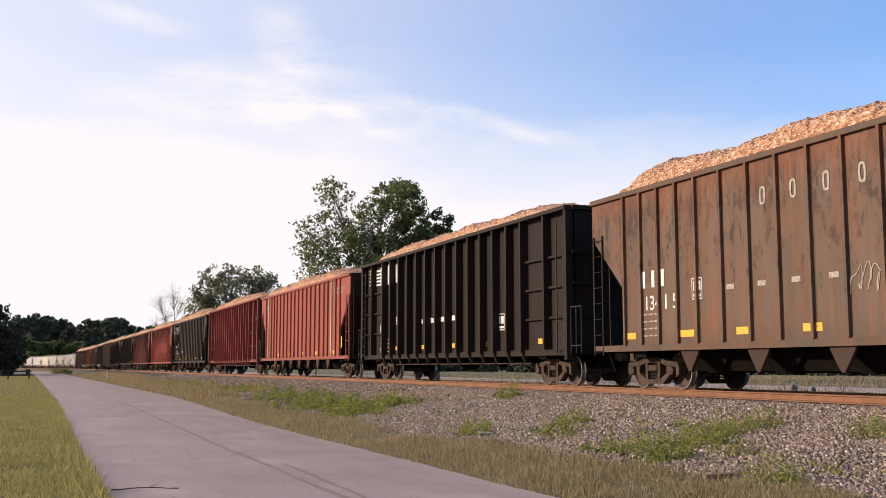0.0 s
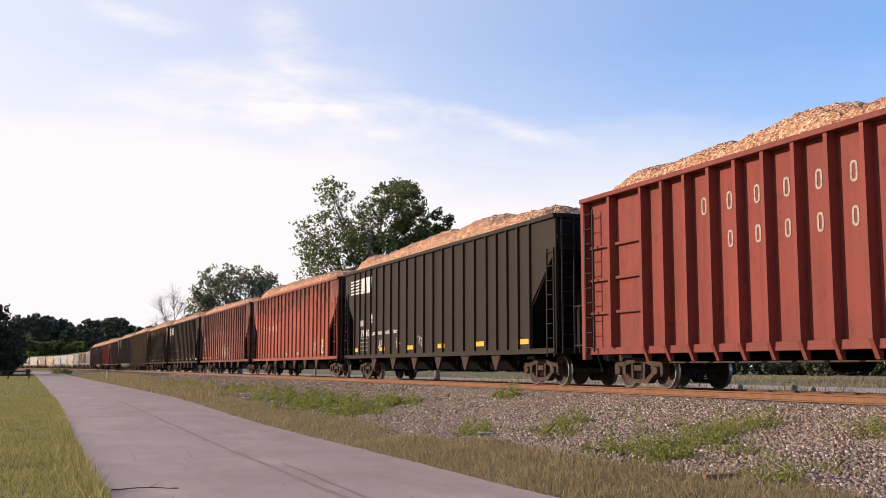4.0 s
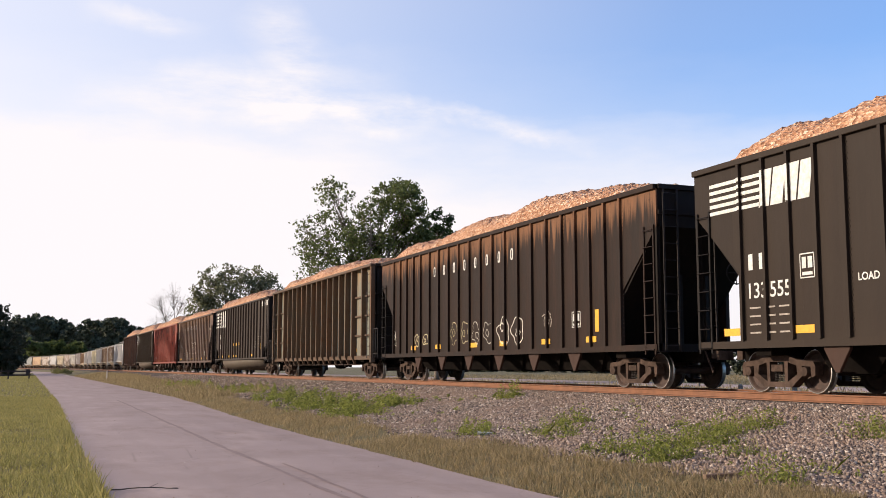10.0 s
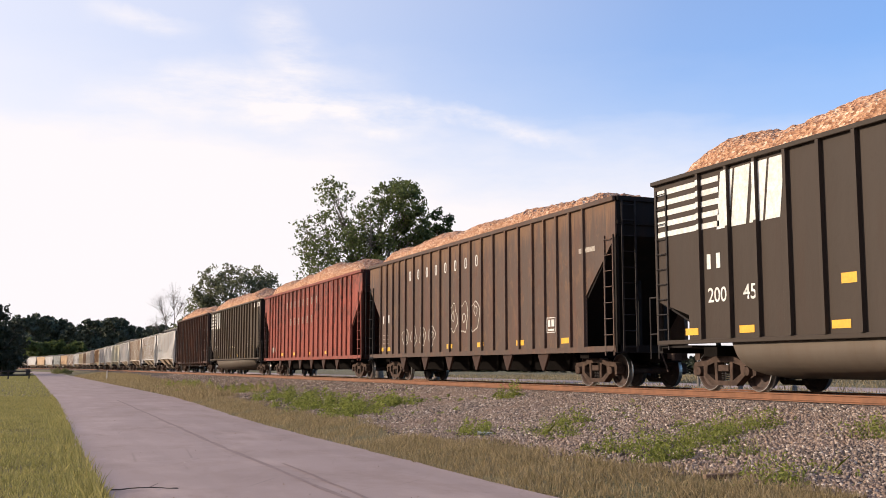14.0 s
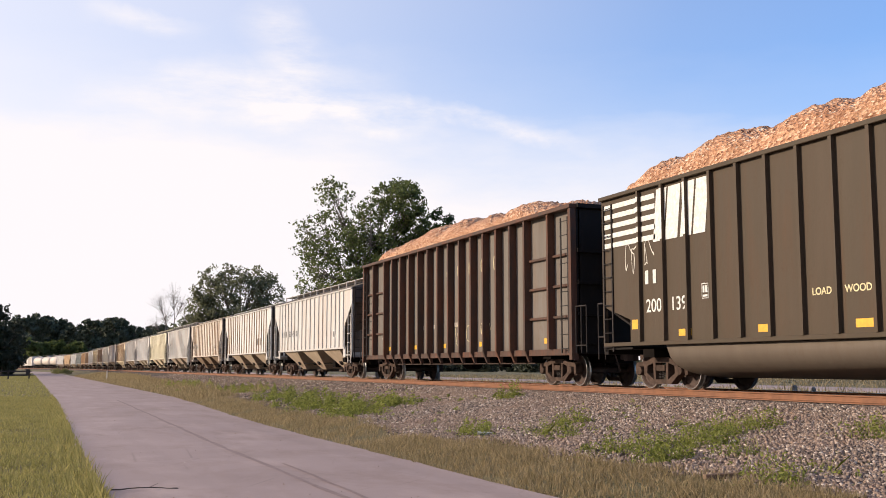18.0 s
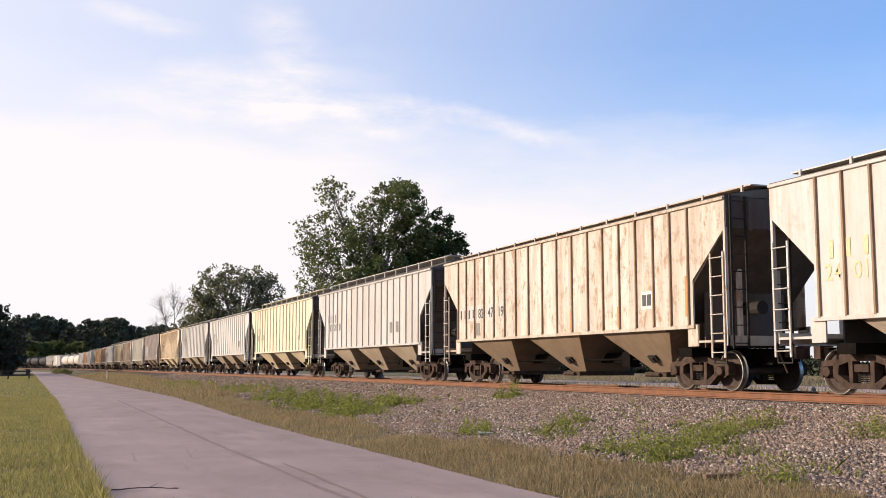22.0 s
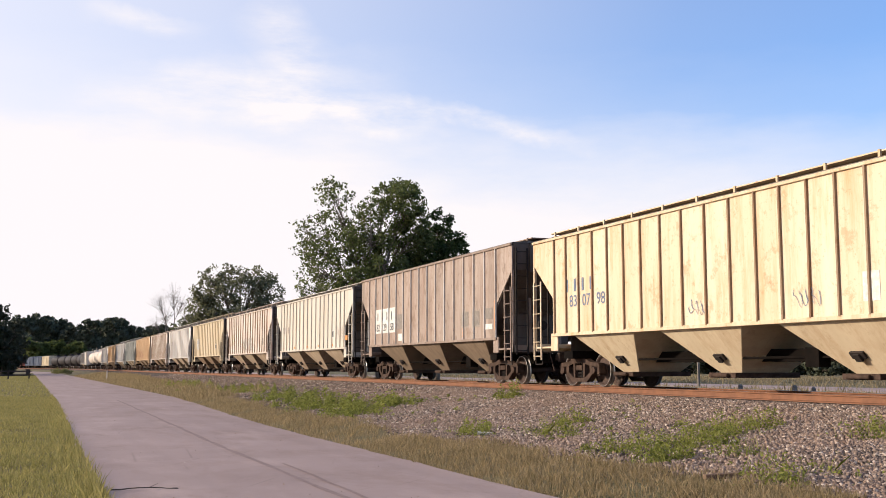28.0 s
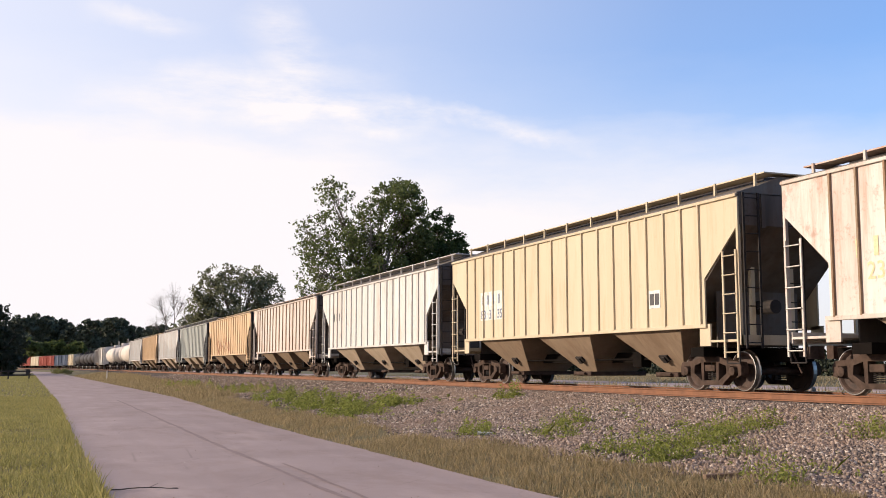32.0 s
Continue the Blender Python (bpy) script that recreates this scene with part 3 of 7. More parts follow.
def scrawl(car, y, z, w, h, mat, seed, loops=6, thick=0.05):
    """A sprayed looping line."""
    rnd = random.Random(seed)
    bm = bmesh.new()
    ph = [rnd.uniform(0, 6) for _ in range(4)]
    prev = last = None
    n = loops * 12
    for k in range(n + 1):
        s = k / n
        a = s * loops * math.tau
        p = Vector((0, -w * s - 0.28 * w / loops * math.sin(a + ph[0]) * 1.6, h * (0.5 + 0.36 * math.sin(a * 1.0 + ph[1]) + 0.14 * math.sin(a * 2.3 + ph[2]))))
        if prev is not None:
            d = (p - prev).normalized()
            q = Vector((0, -d.z, d.y)) * thick * 0.3 * (1 + 0.4 * math.sin(k * 0.7))
            lift = Vector((-0.00012 * k, 0, 0))
            if last is None:
                last = [bm.verts.new(prev - q), bm.verts.new(prev + q)]
            nxt = [bm.verts.new(p - q + lift), bm.verts.new(p + q + lift)]
            bm.faces.new((last[0], nxt[0], nxt[1], last[1]))
            last = nxt
        prev = p
    ob = part("spray_scrawl", bm, mat, car)
    ob.location = (face(car) - 0.008, y, z)
    return ob


def spray_letters(car, y, z, n, w, h, mat, seed, thick=0.05, step=None):
    """Sprayed bubble shapes side by side, each a wobbly outline round a small loop."""
    thick *= 0.6
    rnd = random.Random(seed)
    for k in range(n):
        bm = bmesh.new()
        for cx, cz, rx, rz, lift in ((0.5, 0.5, 0.44, 0.44, 0.0), (0.5 + rnd.uniform(-0.1, 0.1), rnd.uniform(0.4, 0.66), 0.15, 0.14, 0.001)):
            m = 22
            wob_a = [(rnd.uniform(0.05, 0.20), rnd.uniform(0, 6)) for _ in range(4)]
            ring = []
            for i in range(m):
                a = i * math.tau / m
                r = 1 + sum(q * math.sin((j + 2) * a + p) for j, (q, p) in enumerate(wob_a)) * 0.7
                ring.append((cx * w + math.cos(a) * rx * w * r, cz * h + math.sin(a) * rz * h * r, math.cos(a), math.sin(a)))
            inn = [bm.verts.new((-lift, -(u - c * thick / 2), v - s * thick / 2)) for u, v, c, s in ring]
            out = [bm.verts.new((-lift, -(u + c * thick / 2), v + s * thick / 2)) for u, v, c, s in ring]
            for i in range(m):
                q = (i + 1) % m
                bm.faces.new((inn[i], out[i], out[q], inn[q]))
        part("spray_letter", bm, mat, car).location = (face(car) - 0.008, y - k * (step or w * 1.15), z)


def striped_emblem(car, y, z, w, h, mat, full):
    """White emblem: stripes that run into two bold slanted blocks."""
    bm = bmesh.new()
    for k in range(5):
        zz = h * (k + 0.25) / 5
        box(bm, -0.003, 0.003, -w * 0.52, 0, zz, zz + h / 10)
    ribs, rw, rx = RIBS.get(car.name, ((), 0, 0))
    for ry in ribs:
        if y - w * 0.52 < ry < y:
            for k in range(5):
                zz = h * (k + 0.25) / 5
                box(bm, rx - face(car) - 0.001, rx - face(car) + 0.003, ry - y - rw / 2, ry - y + rw / 2, zz, zz + h / 10)
        elif y - w < ry <= y - w * 0.52 and full:
            box(bm, rx - face(car) - 0.001, rx - face(car) + 0.003, ry - y - rw / 2, ry - y + rw / 2, h * 0.02, h * 0.99)
    if full:
        # two bold slanted blocks side by side, each split by a thin slit
        for a, c in ((0.50, 0.595), (0.61, 0.72), (0.745, 0.84), (0.855, 0.955)):
            prism(bm, [(-w * a, 0), (-w * c, 0), (-w * (c + 0.04), h), (-w * (a + 0.04), h)], -0.003, 0.003)
    ob = part("striped_emblem", bm, mat, car, "white striped railway emblem")
    ob.location = (face(car) - 0.004, y, z)
    return ob


def new_car(name, label, category):
    car = new(name)
    car.empty_display_size = 0.5
    return tagged(car, label, category, "cars of the freight train")


def side_panel(L, zs, zt, inset, z1, z2):
    h = L / 2
    if inset:
        pts = [(-h + inset, zs), (h - inset, zs), (h - inset, z1), (h, z2), (h, zt), (-h, zt), (-h, z2), (-h + inset, z1)]
    else:
        pts = [(-h, zs), (h, zs), (h, zt), (-h, zt)]
    return mesh_of(("side", L, zs, zt, inset), lambda bm: prism(bm, pts, -0.02, 0.02))


def rib_me(w, d, z0, z1, taper=0.0):
    def make(bm):
        if taper:
            prism(bm, [(-d, z1), (0, z1), (0, z0 - taper), (-d * 0.35, z0 - taper), (-d, z0)], -w / 2, w / 2, "y")
        else:
            box(bm, -d, 0, -w / 2, w / 2, z0, z1)
    return mesh_of(("rib", w, d, z0, z1, taper), make)


def underframe(car, L, z=0.95, tc=None, near=True, end_mat=None):
    tc = tc or L / 2 - 2.0
    me = mesh_of(("sill", L), lambda bm: (box(bm, -0.33, 0.33, -L / 2, L / 2, z - 0.28, z), box(bm, -1.45, 1.45, -tc - 0.25, -tc + 0.25, z - 0.16, z + 0.05), box(bm, -1.45, 1.45, tc - 0.25, tc + 0.25, z - 0.16, z + 0.05)))
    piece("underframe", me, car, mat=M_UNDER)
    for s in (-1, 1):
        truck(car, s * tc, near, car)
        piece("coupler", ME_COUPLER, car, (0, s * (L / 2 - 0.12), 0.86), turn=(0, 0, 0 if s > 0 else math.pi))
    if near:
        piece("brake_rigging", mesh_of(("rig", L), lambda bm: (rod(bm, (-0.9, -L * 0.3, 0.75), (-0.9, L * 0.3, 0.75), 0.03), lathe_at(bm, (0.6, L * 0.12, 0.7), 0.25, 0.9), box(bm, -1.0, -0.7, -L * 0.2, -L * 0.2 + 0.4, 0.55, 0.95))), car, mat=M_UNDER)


def lathe_at(bm, c, r, l):
    rod(bm, (c[0], c[1] - l / 2, c[2]), (c[0], c[1] + l / 2, c[2]), r, 14)


def chip_load(L, zt, seed, humps, peak=0.55, w=HW - 0.07):
    """A heap of chips, standing above the rim of its car."""
    rnd = random.Random(seed)
    cs = [(-L / 2 + L * (k + 0.5 + rnd.uniform(-0.2, 0.2)) / humps, rnd.uniform(0.6, 1.0)) for k in range(humps)]
    ny, nxx = int(L / 0.11), 26
    vs, fs = [], []
    for j in range(ny + 1):
        y = (j / ny - 0.5) * (L - 0.15)
        edge = 0.4 * noise.noise(Vector((y, seed, 0.5)))
        e = min(1.0, max(0.0, min((L / 2 - 0.9 - edge - y) / 1.5, (L / 2 - 0.9 - edge + y) / (4.2 + (seed * 0.77) % 2.4))))
        e = math.sqrt(max(0.0, e * (2 - e)))
        hh = max(a * math.exp(-((y - c) / (L / humps * 0.62)) ** 2) for c, a in cs) * peak
        for i in range(nxx + 1):
            x = (i / nxx * 2 - 1) * w
            q = 1 - (abs(x) / w) ** 2.2
            z = zt - 0.16 + e * (0.22 + (0.32 + hh) * q ** 0.55) + 0.10 * q * noise.noise(Vector((x * 1.4, y * 1.1, seed * 3.7))) + 0.06 * noise.noise(Vector((x * 3.5, y * 3.5, seed))) + 0.04 * noise.noise(Vector((x * 9, y * 9, seed))) + 0.03 * noise.noise(Vector((x * 21, y * 21, seed))) + rnd.uniform(-0.022, 0.022)
            vs.append((x, y, z))
    n1 = nxx + 1
    for j in range(ny):
        for i in range(nxx):
            fs.append((j * n1 + i, j * n1 + i + 1, (j + 1) * n1 + i + 1, (j + 1) * n1 + i))
    # skirt down into the body
    base = len(vs)
    ring = [j * n1 for j in range(ny + 1)] + [ny * n1 + i for i in range(1, n1)] + [j * n1 + nxx for j in range(ny - 1, -1, -1)] + list(range(nxx - 1, 0, -1))
    for i in ring:
        vs.append((vs[i][0], vs[i][1], zt - 0.6))
    for k in range(len(ring)):
        q = (k + 1) % len(ring)
        fs.append((ring[k], base + k, base + q, ring[q]))
    ob = from_arrays("wood_chip_load", vs, fs, [M_CHIPS], False)
    return tagged(ob, "heap of orange tan wood chips filling a car", "wood chips", "wood chip loads", "stuff")


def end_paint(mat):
    """Paint for a car's ends, darkened so that their shade is in the colour."""
    return P["end_red"] if "red" in mat.name else P["end_shade"]


def chip_ribs(L):
    """Rib places of a chip hopper: four narrow sheets at each end, twelve wide ones between."""
    end, k = 1.66, (L - 3.32) / 18.08
    steps = [0.80] * 4 + [0.973] * 12 + [0.80] * 4
    return [-L / 2 + end + k * sum(steps[:i]) for i in range(21)]


def grain_ribs(L, n):
    """Rib places of a covered hopper; the sheets widen towards the middle."""
    end = 1.40
    if n != 18:
        return [-L / 2 + 1.22 + (L - 2.44) * i / (n - 1) for i in range(n)]
    steps = (0.71, 0.73, 0.78, 0.79, 0.82, 0.80, 0.89, 0.90, 0.92, 0.90, 0.89, 0.82, 0.82, 0.79, 0.78, 0.73, 0.71)
    k = (L - 2 * end) / sum(steps)
    return [-L / 2 + end + k * sum(steps[:i]) for i in range(18)]


def rivet_row(bm):
    for k in range(34):
        z = 1.22 + k * 0.108
        box(bm, -0.014, 0.0, -0.014, 0.014, z, z + 0.028)


def chip_hopper(L, mat, label, zt=5.06, bays=6, seed=1, humps=5, peak=0.55, rib_mat=None):
    car = new_car("woodchip_hopper_car", label, "hopper car")
    zs, ins, z1, z2 = 1.10, 1.62, 2.5, 4.0
    me = side_panel(L, zs, zt, ins, z1, z2)
    for s in (-1, 1):
        piece("side_panel", me, car, (s * HW, 0, 0), mat)
    rm = rib_mat or mat
    rd = rib_me(0.075, 0.075, zs, zt - 0.12)
    for k, y in enumerate(chip_ribs(L)):
        piece("rib", rd, car, (-HW - 0.02, y, 0), rm)
        piece("rib", rd, car, (HW + 0.095, y, 0), rm)
        RIBS.setdefault(car.name, ([], 0.075, -HW - 0.095))[0].append(y)
        if k in (0, 4, 8, 12, 16, 20):
            tagged(piece("rivet_row", mesh_of("rivets", rivet_row), car, (-HW - 0.02, y - 0.075, 0), rm), kind="stuff")
    chord = mesh_of(("chord", L), lambda bm: (box(bm, -0.10, 0.05, -L / 2, L / 2, -0.13, 0.0), ), bevel=0.01)
    sill = mesh_of(("sillside", L, ins), lambda bm: (box(bm, -0.05, 0.06, -L / 2 + 0.05, L / 2 - 0.05, -0.16, 0.0), ))
    for s in (-1, 1):
        piece("top_rail", chord, car, (s * HW, 0, zt), rm, turn=(0, 0, 0 if s < 0 else math.pi))
        piece("side_sill", sill, car, (s * HW, 0, zs + 0.004), rm, turn=(0, 0, 0 if s < 0 else math.pi))
    ends = mesh_of(("end", L), lambda bm: (prism(bm, [(L / 2 - 0.03, zt), (L / 2, zt), (L / 2, z2), (L / 2 - 2.9, zs), (L / 2 - 2.95, zs + 0.03), (L / 2 - 0.03, z2 + 0.02)], -HW + 0.02, HW - 0.02), box(bm, -HW + 0.02, HW - 0.02, L / 2 - 0.02, L / 2 + 0.07, zt - 0.12, zt), box(bm, -HW + 0.02, HW - 0.02, L / 2, L / 2 + 0.05, zt - 0.75, zt - 0.65)))
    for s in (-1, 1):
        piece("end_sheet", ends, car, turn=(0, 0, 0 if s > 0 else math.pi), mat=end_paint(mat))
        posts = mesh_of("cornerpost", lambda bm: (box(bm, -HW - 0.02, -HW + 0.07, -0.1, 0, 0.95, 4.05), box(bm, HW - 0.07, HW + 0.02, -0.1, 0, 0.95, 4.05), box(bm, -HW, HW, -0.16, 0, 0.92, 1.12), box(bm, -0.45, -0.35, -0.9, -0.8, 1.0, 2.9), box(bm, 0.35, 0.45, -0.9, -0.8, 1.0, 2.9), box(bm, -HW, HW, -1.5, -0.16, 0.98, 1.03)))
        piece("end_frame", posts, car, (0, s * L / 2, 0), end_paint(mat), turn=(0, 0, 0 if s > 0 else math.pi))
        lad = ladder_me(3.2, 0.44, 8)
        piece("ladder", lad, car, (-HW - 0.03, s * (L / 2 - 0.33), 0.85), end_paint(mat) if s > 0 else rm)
        piece("ladder", ladder_me(4.0, 0.40, 10), car, (-HW + 0.35, s * (L / 2 + 0.05), 0.95), M_DARKIRON, turn=(0, 0, s * -math.pi / 2))
    # chute and bays take the underframe black that paints the recess as shaded
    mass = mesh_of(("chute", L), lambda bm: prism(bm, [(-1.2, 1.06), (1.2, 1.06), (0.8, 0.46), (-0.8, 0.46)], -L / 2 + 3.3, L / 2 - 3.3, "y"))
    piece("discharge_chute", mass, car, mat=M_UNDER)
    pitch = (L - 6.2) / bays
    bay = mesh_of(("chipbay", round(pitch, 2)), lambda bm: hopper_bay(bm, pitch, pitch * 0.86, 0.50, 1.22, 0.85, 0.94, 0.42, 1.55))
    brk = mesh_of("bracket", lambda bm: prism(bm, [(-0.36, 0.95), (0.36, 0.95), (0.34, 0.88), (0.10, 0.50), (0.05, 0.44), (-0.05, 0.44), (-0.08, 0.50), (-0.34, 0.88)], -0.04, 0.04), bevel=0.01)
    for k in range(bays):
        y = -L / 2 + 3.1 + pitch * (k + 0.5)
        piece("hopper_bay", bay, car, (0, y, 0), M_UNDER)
        piece("door_bracket", brk, car, (-1.53, y, 0), P["bracket"])
    piece("brake_wheel", ME_BRAKE, car, (0.6, -L / 2 - 0.15, 2.9))
    underframe(car, L, tc=L / 2 - 2.05)
    load = chip_load(L, zt, seed, humps, peak)
    return car, load


def hopper_bay(bm, pitch, top, bot, wx, wb, z1, z0, zup):
    """A tapering bay under the side sill, running up inside to meet its neighbours."""
    rings = []
    for z, l, w in ((z0, bot, wb), (z1, top, wx), (zup, pitch, wx - 0.02)):
        rings.append([bm.verts.new(p) for p in ((-w, -l / 2, z), (w, -l / 2, z), (w, l / 2, z), (-w, l / 2, z))])
    for a, c in zip(rings, rings[1:]):
        for k in range(4):
            bm.faces.new((a[k], a[(k + 1) % 4], c[(k + 1) % 4], c[k]))
    bm.faces.new(rings[0][::-1])
    bm.faces.new(rings[-1])


def post_gondola(L, mat, label, zt=5.20, panels=13, seed=2, humps=6, peak=0.6, post_mat=None):
    car = new_car("woodchip_gondola_car", label, "gondola car")
    zs = 1.02
    FACE[car.name] = -HW + 0.20 - 0.024
    me = side_panel(L, zs, zt, 0, 0, 0)
    for s in (-1, 1):
        piece("side_panel", me, car, (s * (HW - 0.20), 0, 0), mat)
    pm = post_mat or mat
    rd = rib_me(0.11, 0.245, zs + 0.05, zt - 0.10, 0.38)
    bay, h = 1.50, L / 2 - 3.06
    short = rib_me(0.11, 0.235, zs + 0.05, zt - 0.10)
    for y in [-h - 1.57] + [-h + 2 * h * k / panels for k in range(panels + 1)] + [h + 1.57]:
        me = rd if abs(y) < h + 0.1 else short
        piece("post", me, car, (-HW + 0.18, y, 0), pm)
        piece("post", me, car, (HW - 0.18, y, 0), pm, turn=(0, 0, math.pi))
        RIBS.setdefault(car.name, ([], 0.11, -HW - 0.10))[0].append(y)
    chord = mesh_of(("gchord", L), lambda bm: (box(bm, -0.22, 0.05, -L / 2, L / 2, -0.12, 0.0), box(bm, -0.06, 0.05, -L / 2, L / 2, zs - zt - 0.14, zs - zt + 0.05)), bevel=0.01)
    for s in (-1, 1):
        piece("top_rail", chord, car, (s * (HW - 0.12), 0, zt), pm, turn=(0, 0, 0 if s < 0 else math.pi))
    stiff = mesh_of("endrib", lambda bm: box(bm, -0.10, 0.0, -0.70, 0.70, -0.04, 0.04), bevel=0.012)
    for s in (-1, 1):
        for z in (2.0, 2.9, 3.8):
            for mid in (L / 2 - 0.76, L / 2 - 2.28):
                piece("stiffener", stiff, car, (-HW + 0.18, s * mid, z), pm)
        piece("corner_post", rib_me(0.16, 0.22, 0.75, zt - 0.1), car, (-HW + 0.16, s * (L / 2 - 0.09), 0), pm)
        endm = mesh_of(("gend", L), lambda bm: (box(bm, -HW + 0.12, HW - 0.12, -0.04, 0, zs - 0.1, zt), box(bm, -HW + 0.12, HW - 0.12, 0, 0.12, zt - 0.12, zt)))
        for z in (1.2, 2.0, 2.9, 3.8):
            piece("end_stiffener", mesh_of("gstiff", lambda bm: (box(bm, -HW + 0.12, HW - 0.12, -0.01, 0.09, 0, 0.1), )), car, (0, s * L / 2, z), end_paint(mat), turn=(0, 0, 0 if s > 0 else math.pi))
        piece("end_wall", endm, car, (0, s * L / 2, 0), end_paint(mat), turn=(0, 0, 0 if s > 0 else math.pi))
        piece("ladder", ladder_me(3.9, 0.42, 10), car, (-HW - 0.03, s * (L / 2 - 0.42), 0.95), M_DARKIRON)
        grab = mesh_of("grab", lambda bm: [rod(bm, (0, y, 0), (0, y, 1.3), 0.02, 5) for y in (0, 0.3, 0.6)] + [rod(bm, (0, 0, 1.3), (0, 0.6, 1.3), 0.02, 5), rod(bm, (0, 0, 0.2), (0, 0.6, 0.2), 0.02, 5)])
        piece("grab_iron", grab, car, (-HW + 0.05, s * (L / 2 + 0.04) - (0 if s > 0 else 0.6), 0.95), M_DARKIRON)
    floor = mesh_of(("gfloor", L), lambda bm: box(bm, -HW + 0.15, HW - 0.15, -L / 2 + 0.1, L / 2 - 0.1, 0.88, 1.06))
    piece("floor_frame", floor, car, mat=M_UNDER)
    piece("brake_pipe", mesh_of(("pipe", L), lambda bm: rod(bm, (-1.1, -L / 2 + 3.4, 0.66), (-1.1, L / 2 - 3.4, 0.66), 0.022, 6)), car, mat=M_STEEL)
    piece("brake_wheel", ME_BRAKE, car, (0.6, -L / 2 - 0.2, 2.6))
    underframe(car, L, tc=L / 2 - 1.95)
    load = chip_load(L, zt, seed, humps, peak, HW - 0.2)
    return car, load


def tub_gondola(L, mat, label, zt=5.08, seed=3, humps=5, peak=0.6):
    car = new_car("bathtub_gondola_car", label, "gondola car")
    zs = 1.18
    h = L / 2
    pts = [(-h + 1.35, zs), (h - 1.35, zs), (h - 1.35, 1.75), (h, 2.15), (h, zt), (-h, zt), (-h, 2.15), (-h + 1.35, 1.75)]
    me = mesh_of(("tubside", L), lambda bm: prism(bm, pts, -0.02, 0.02))
    for s in (-1, 1):
        piece("side_panel", me, car, (s * HW, 0, 0), mat)
    rd = rib_me(0.09, 0.10, zs, zt - 0.08)
    for at in [1.42, 2.40] + [3.53 + 0.972 * k for k in range(15)] + [18.2]:
        y = -h + at
        piece("rib", rd, car, (-HW - 0.02, y, 0), mat)
        piece("rib", rd, car, (HW + 0.12, y, 0), mat)
        RIBS.setdefault(car.name, ([], 0.09, -HW - 0.12))[0].append(y)
    chord = mesh_of(("tchord", L), lambda bm: (box(bm, -0.13, 0.04, -h, h, -0.1, 0.0), box(bm, -0.08, 0.04, -h + 0.1, h - 0.1, zs - zt - 0.10, zs - zt + 0.0)), bevel=0.01)
    for s in (-1, 1):
        piece("top_rail", chord, car, (s * HW, 0, zt), mat, turn=(0, 0, 0 if s < 0 else math.pi))

    def tub(bm):
        n, half = 16, L * 0.36
        prof = []
        for k in range(n + 1):
            a = math.pi * k / n
            prof.append((-math.cos(a) * (HW - 0.06), zs - 0.09 - math.sin(a) ** 0.6 * 0.80))
        prof += [(0, zs - 0.02)]
        prism(bm, prof, -half, half, "y")
        for v in bm.verts:
            if v.co.z < zs - 0.1:
                v.co.y *= 1 - 0.06 * (zs - 0.1 - v.co.z)
    piece("bathtub_floor", mesh_of(("tub", L), tub, smooth=True), car, mat=P["tub_dust"], label="dusty rounded bathtub belly")
    endm = mesh_of(("tend", L), lambda bm: (prism(bm, [(-0.03, zt), (0, zt), (0, 2.15), (-2.4, 1.12), (-2.4, 1.16), (-0.03, 2.2)], -HW + 0.02, HW - 0.02),  ))
    bars = (("end_rail", lambda bm: box(bm, -HW, HW, 0.002, 0.1, zt - 0.1, zt)), ("end_stiffener", lambda bm: box(bm, -HW + 0.03, HW - 0.03, 0.002, 0.06, 3.1, 3.2)), ("end_sill", lambda bm: box(bm, -HW, HW, -0.2, 0, 0.88, 1.08)), ("end_platform", lambda bm: box(bm, -HW, HW, -1.4, -0.21, 1.0, 1.05)))
    posts = mesh_of("tubpost", lambda bm: box(bm, -0.04, 0.04, -0.12, 0, 1.09, 2.16))
    for s in (-1, 1):
        for nm, make in bars:
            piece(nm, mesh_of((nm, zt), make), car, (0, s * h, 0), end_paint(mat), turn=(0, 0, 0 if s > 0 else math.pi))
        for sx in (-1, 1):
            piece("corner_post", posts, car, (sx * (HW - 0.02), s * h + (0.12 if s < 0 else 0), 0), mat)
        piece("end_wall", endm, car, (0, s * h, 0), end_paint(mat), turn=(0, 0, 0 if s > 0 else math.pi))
        piece("ladder", ladder_me(3.9, 0.42, 11), car, (-HW - 0.03, s * (h - 0.33), 0.95), M_DARKIRON)
        grab = mesh_of("grab2", lambda bm: [rod(bm, (0, y, 0), (0, y, 1.5), 0.02, 5) for y in (0, 0.35)] + [rod(bm, (0, 0, 1.5), (0, 0.35, 1.5), 0.02, 5), rod(bm, (0, 0, 0.6), (0, 0.35, 0.6), 0.02, 5)])
        piece("grab_iron", grab, car, (-HW + 0.05, s * (h + 0.04) - (0 if s > 0 else 0.35), 0.75), M_DARKIRON)
    piece("brake_wheel", ME_BRAKE, car, (0.6, -h - 0.15, 2.9))
    underframe(car, L, tc=h - 1.9)
    load = chip_load(L, zt, seed, humps, peak)
    return car, load


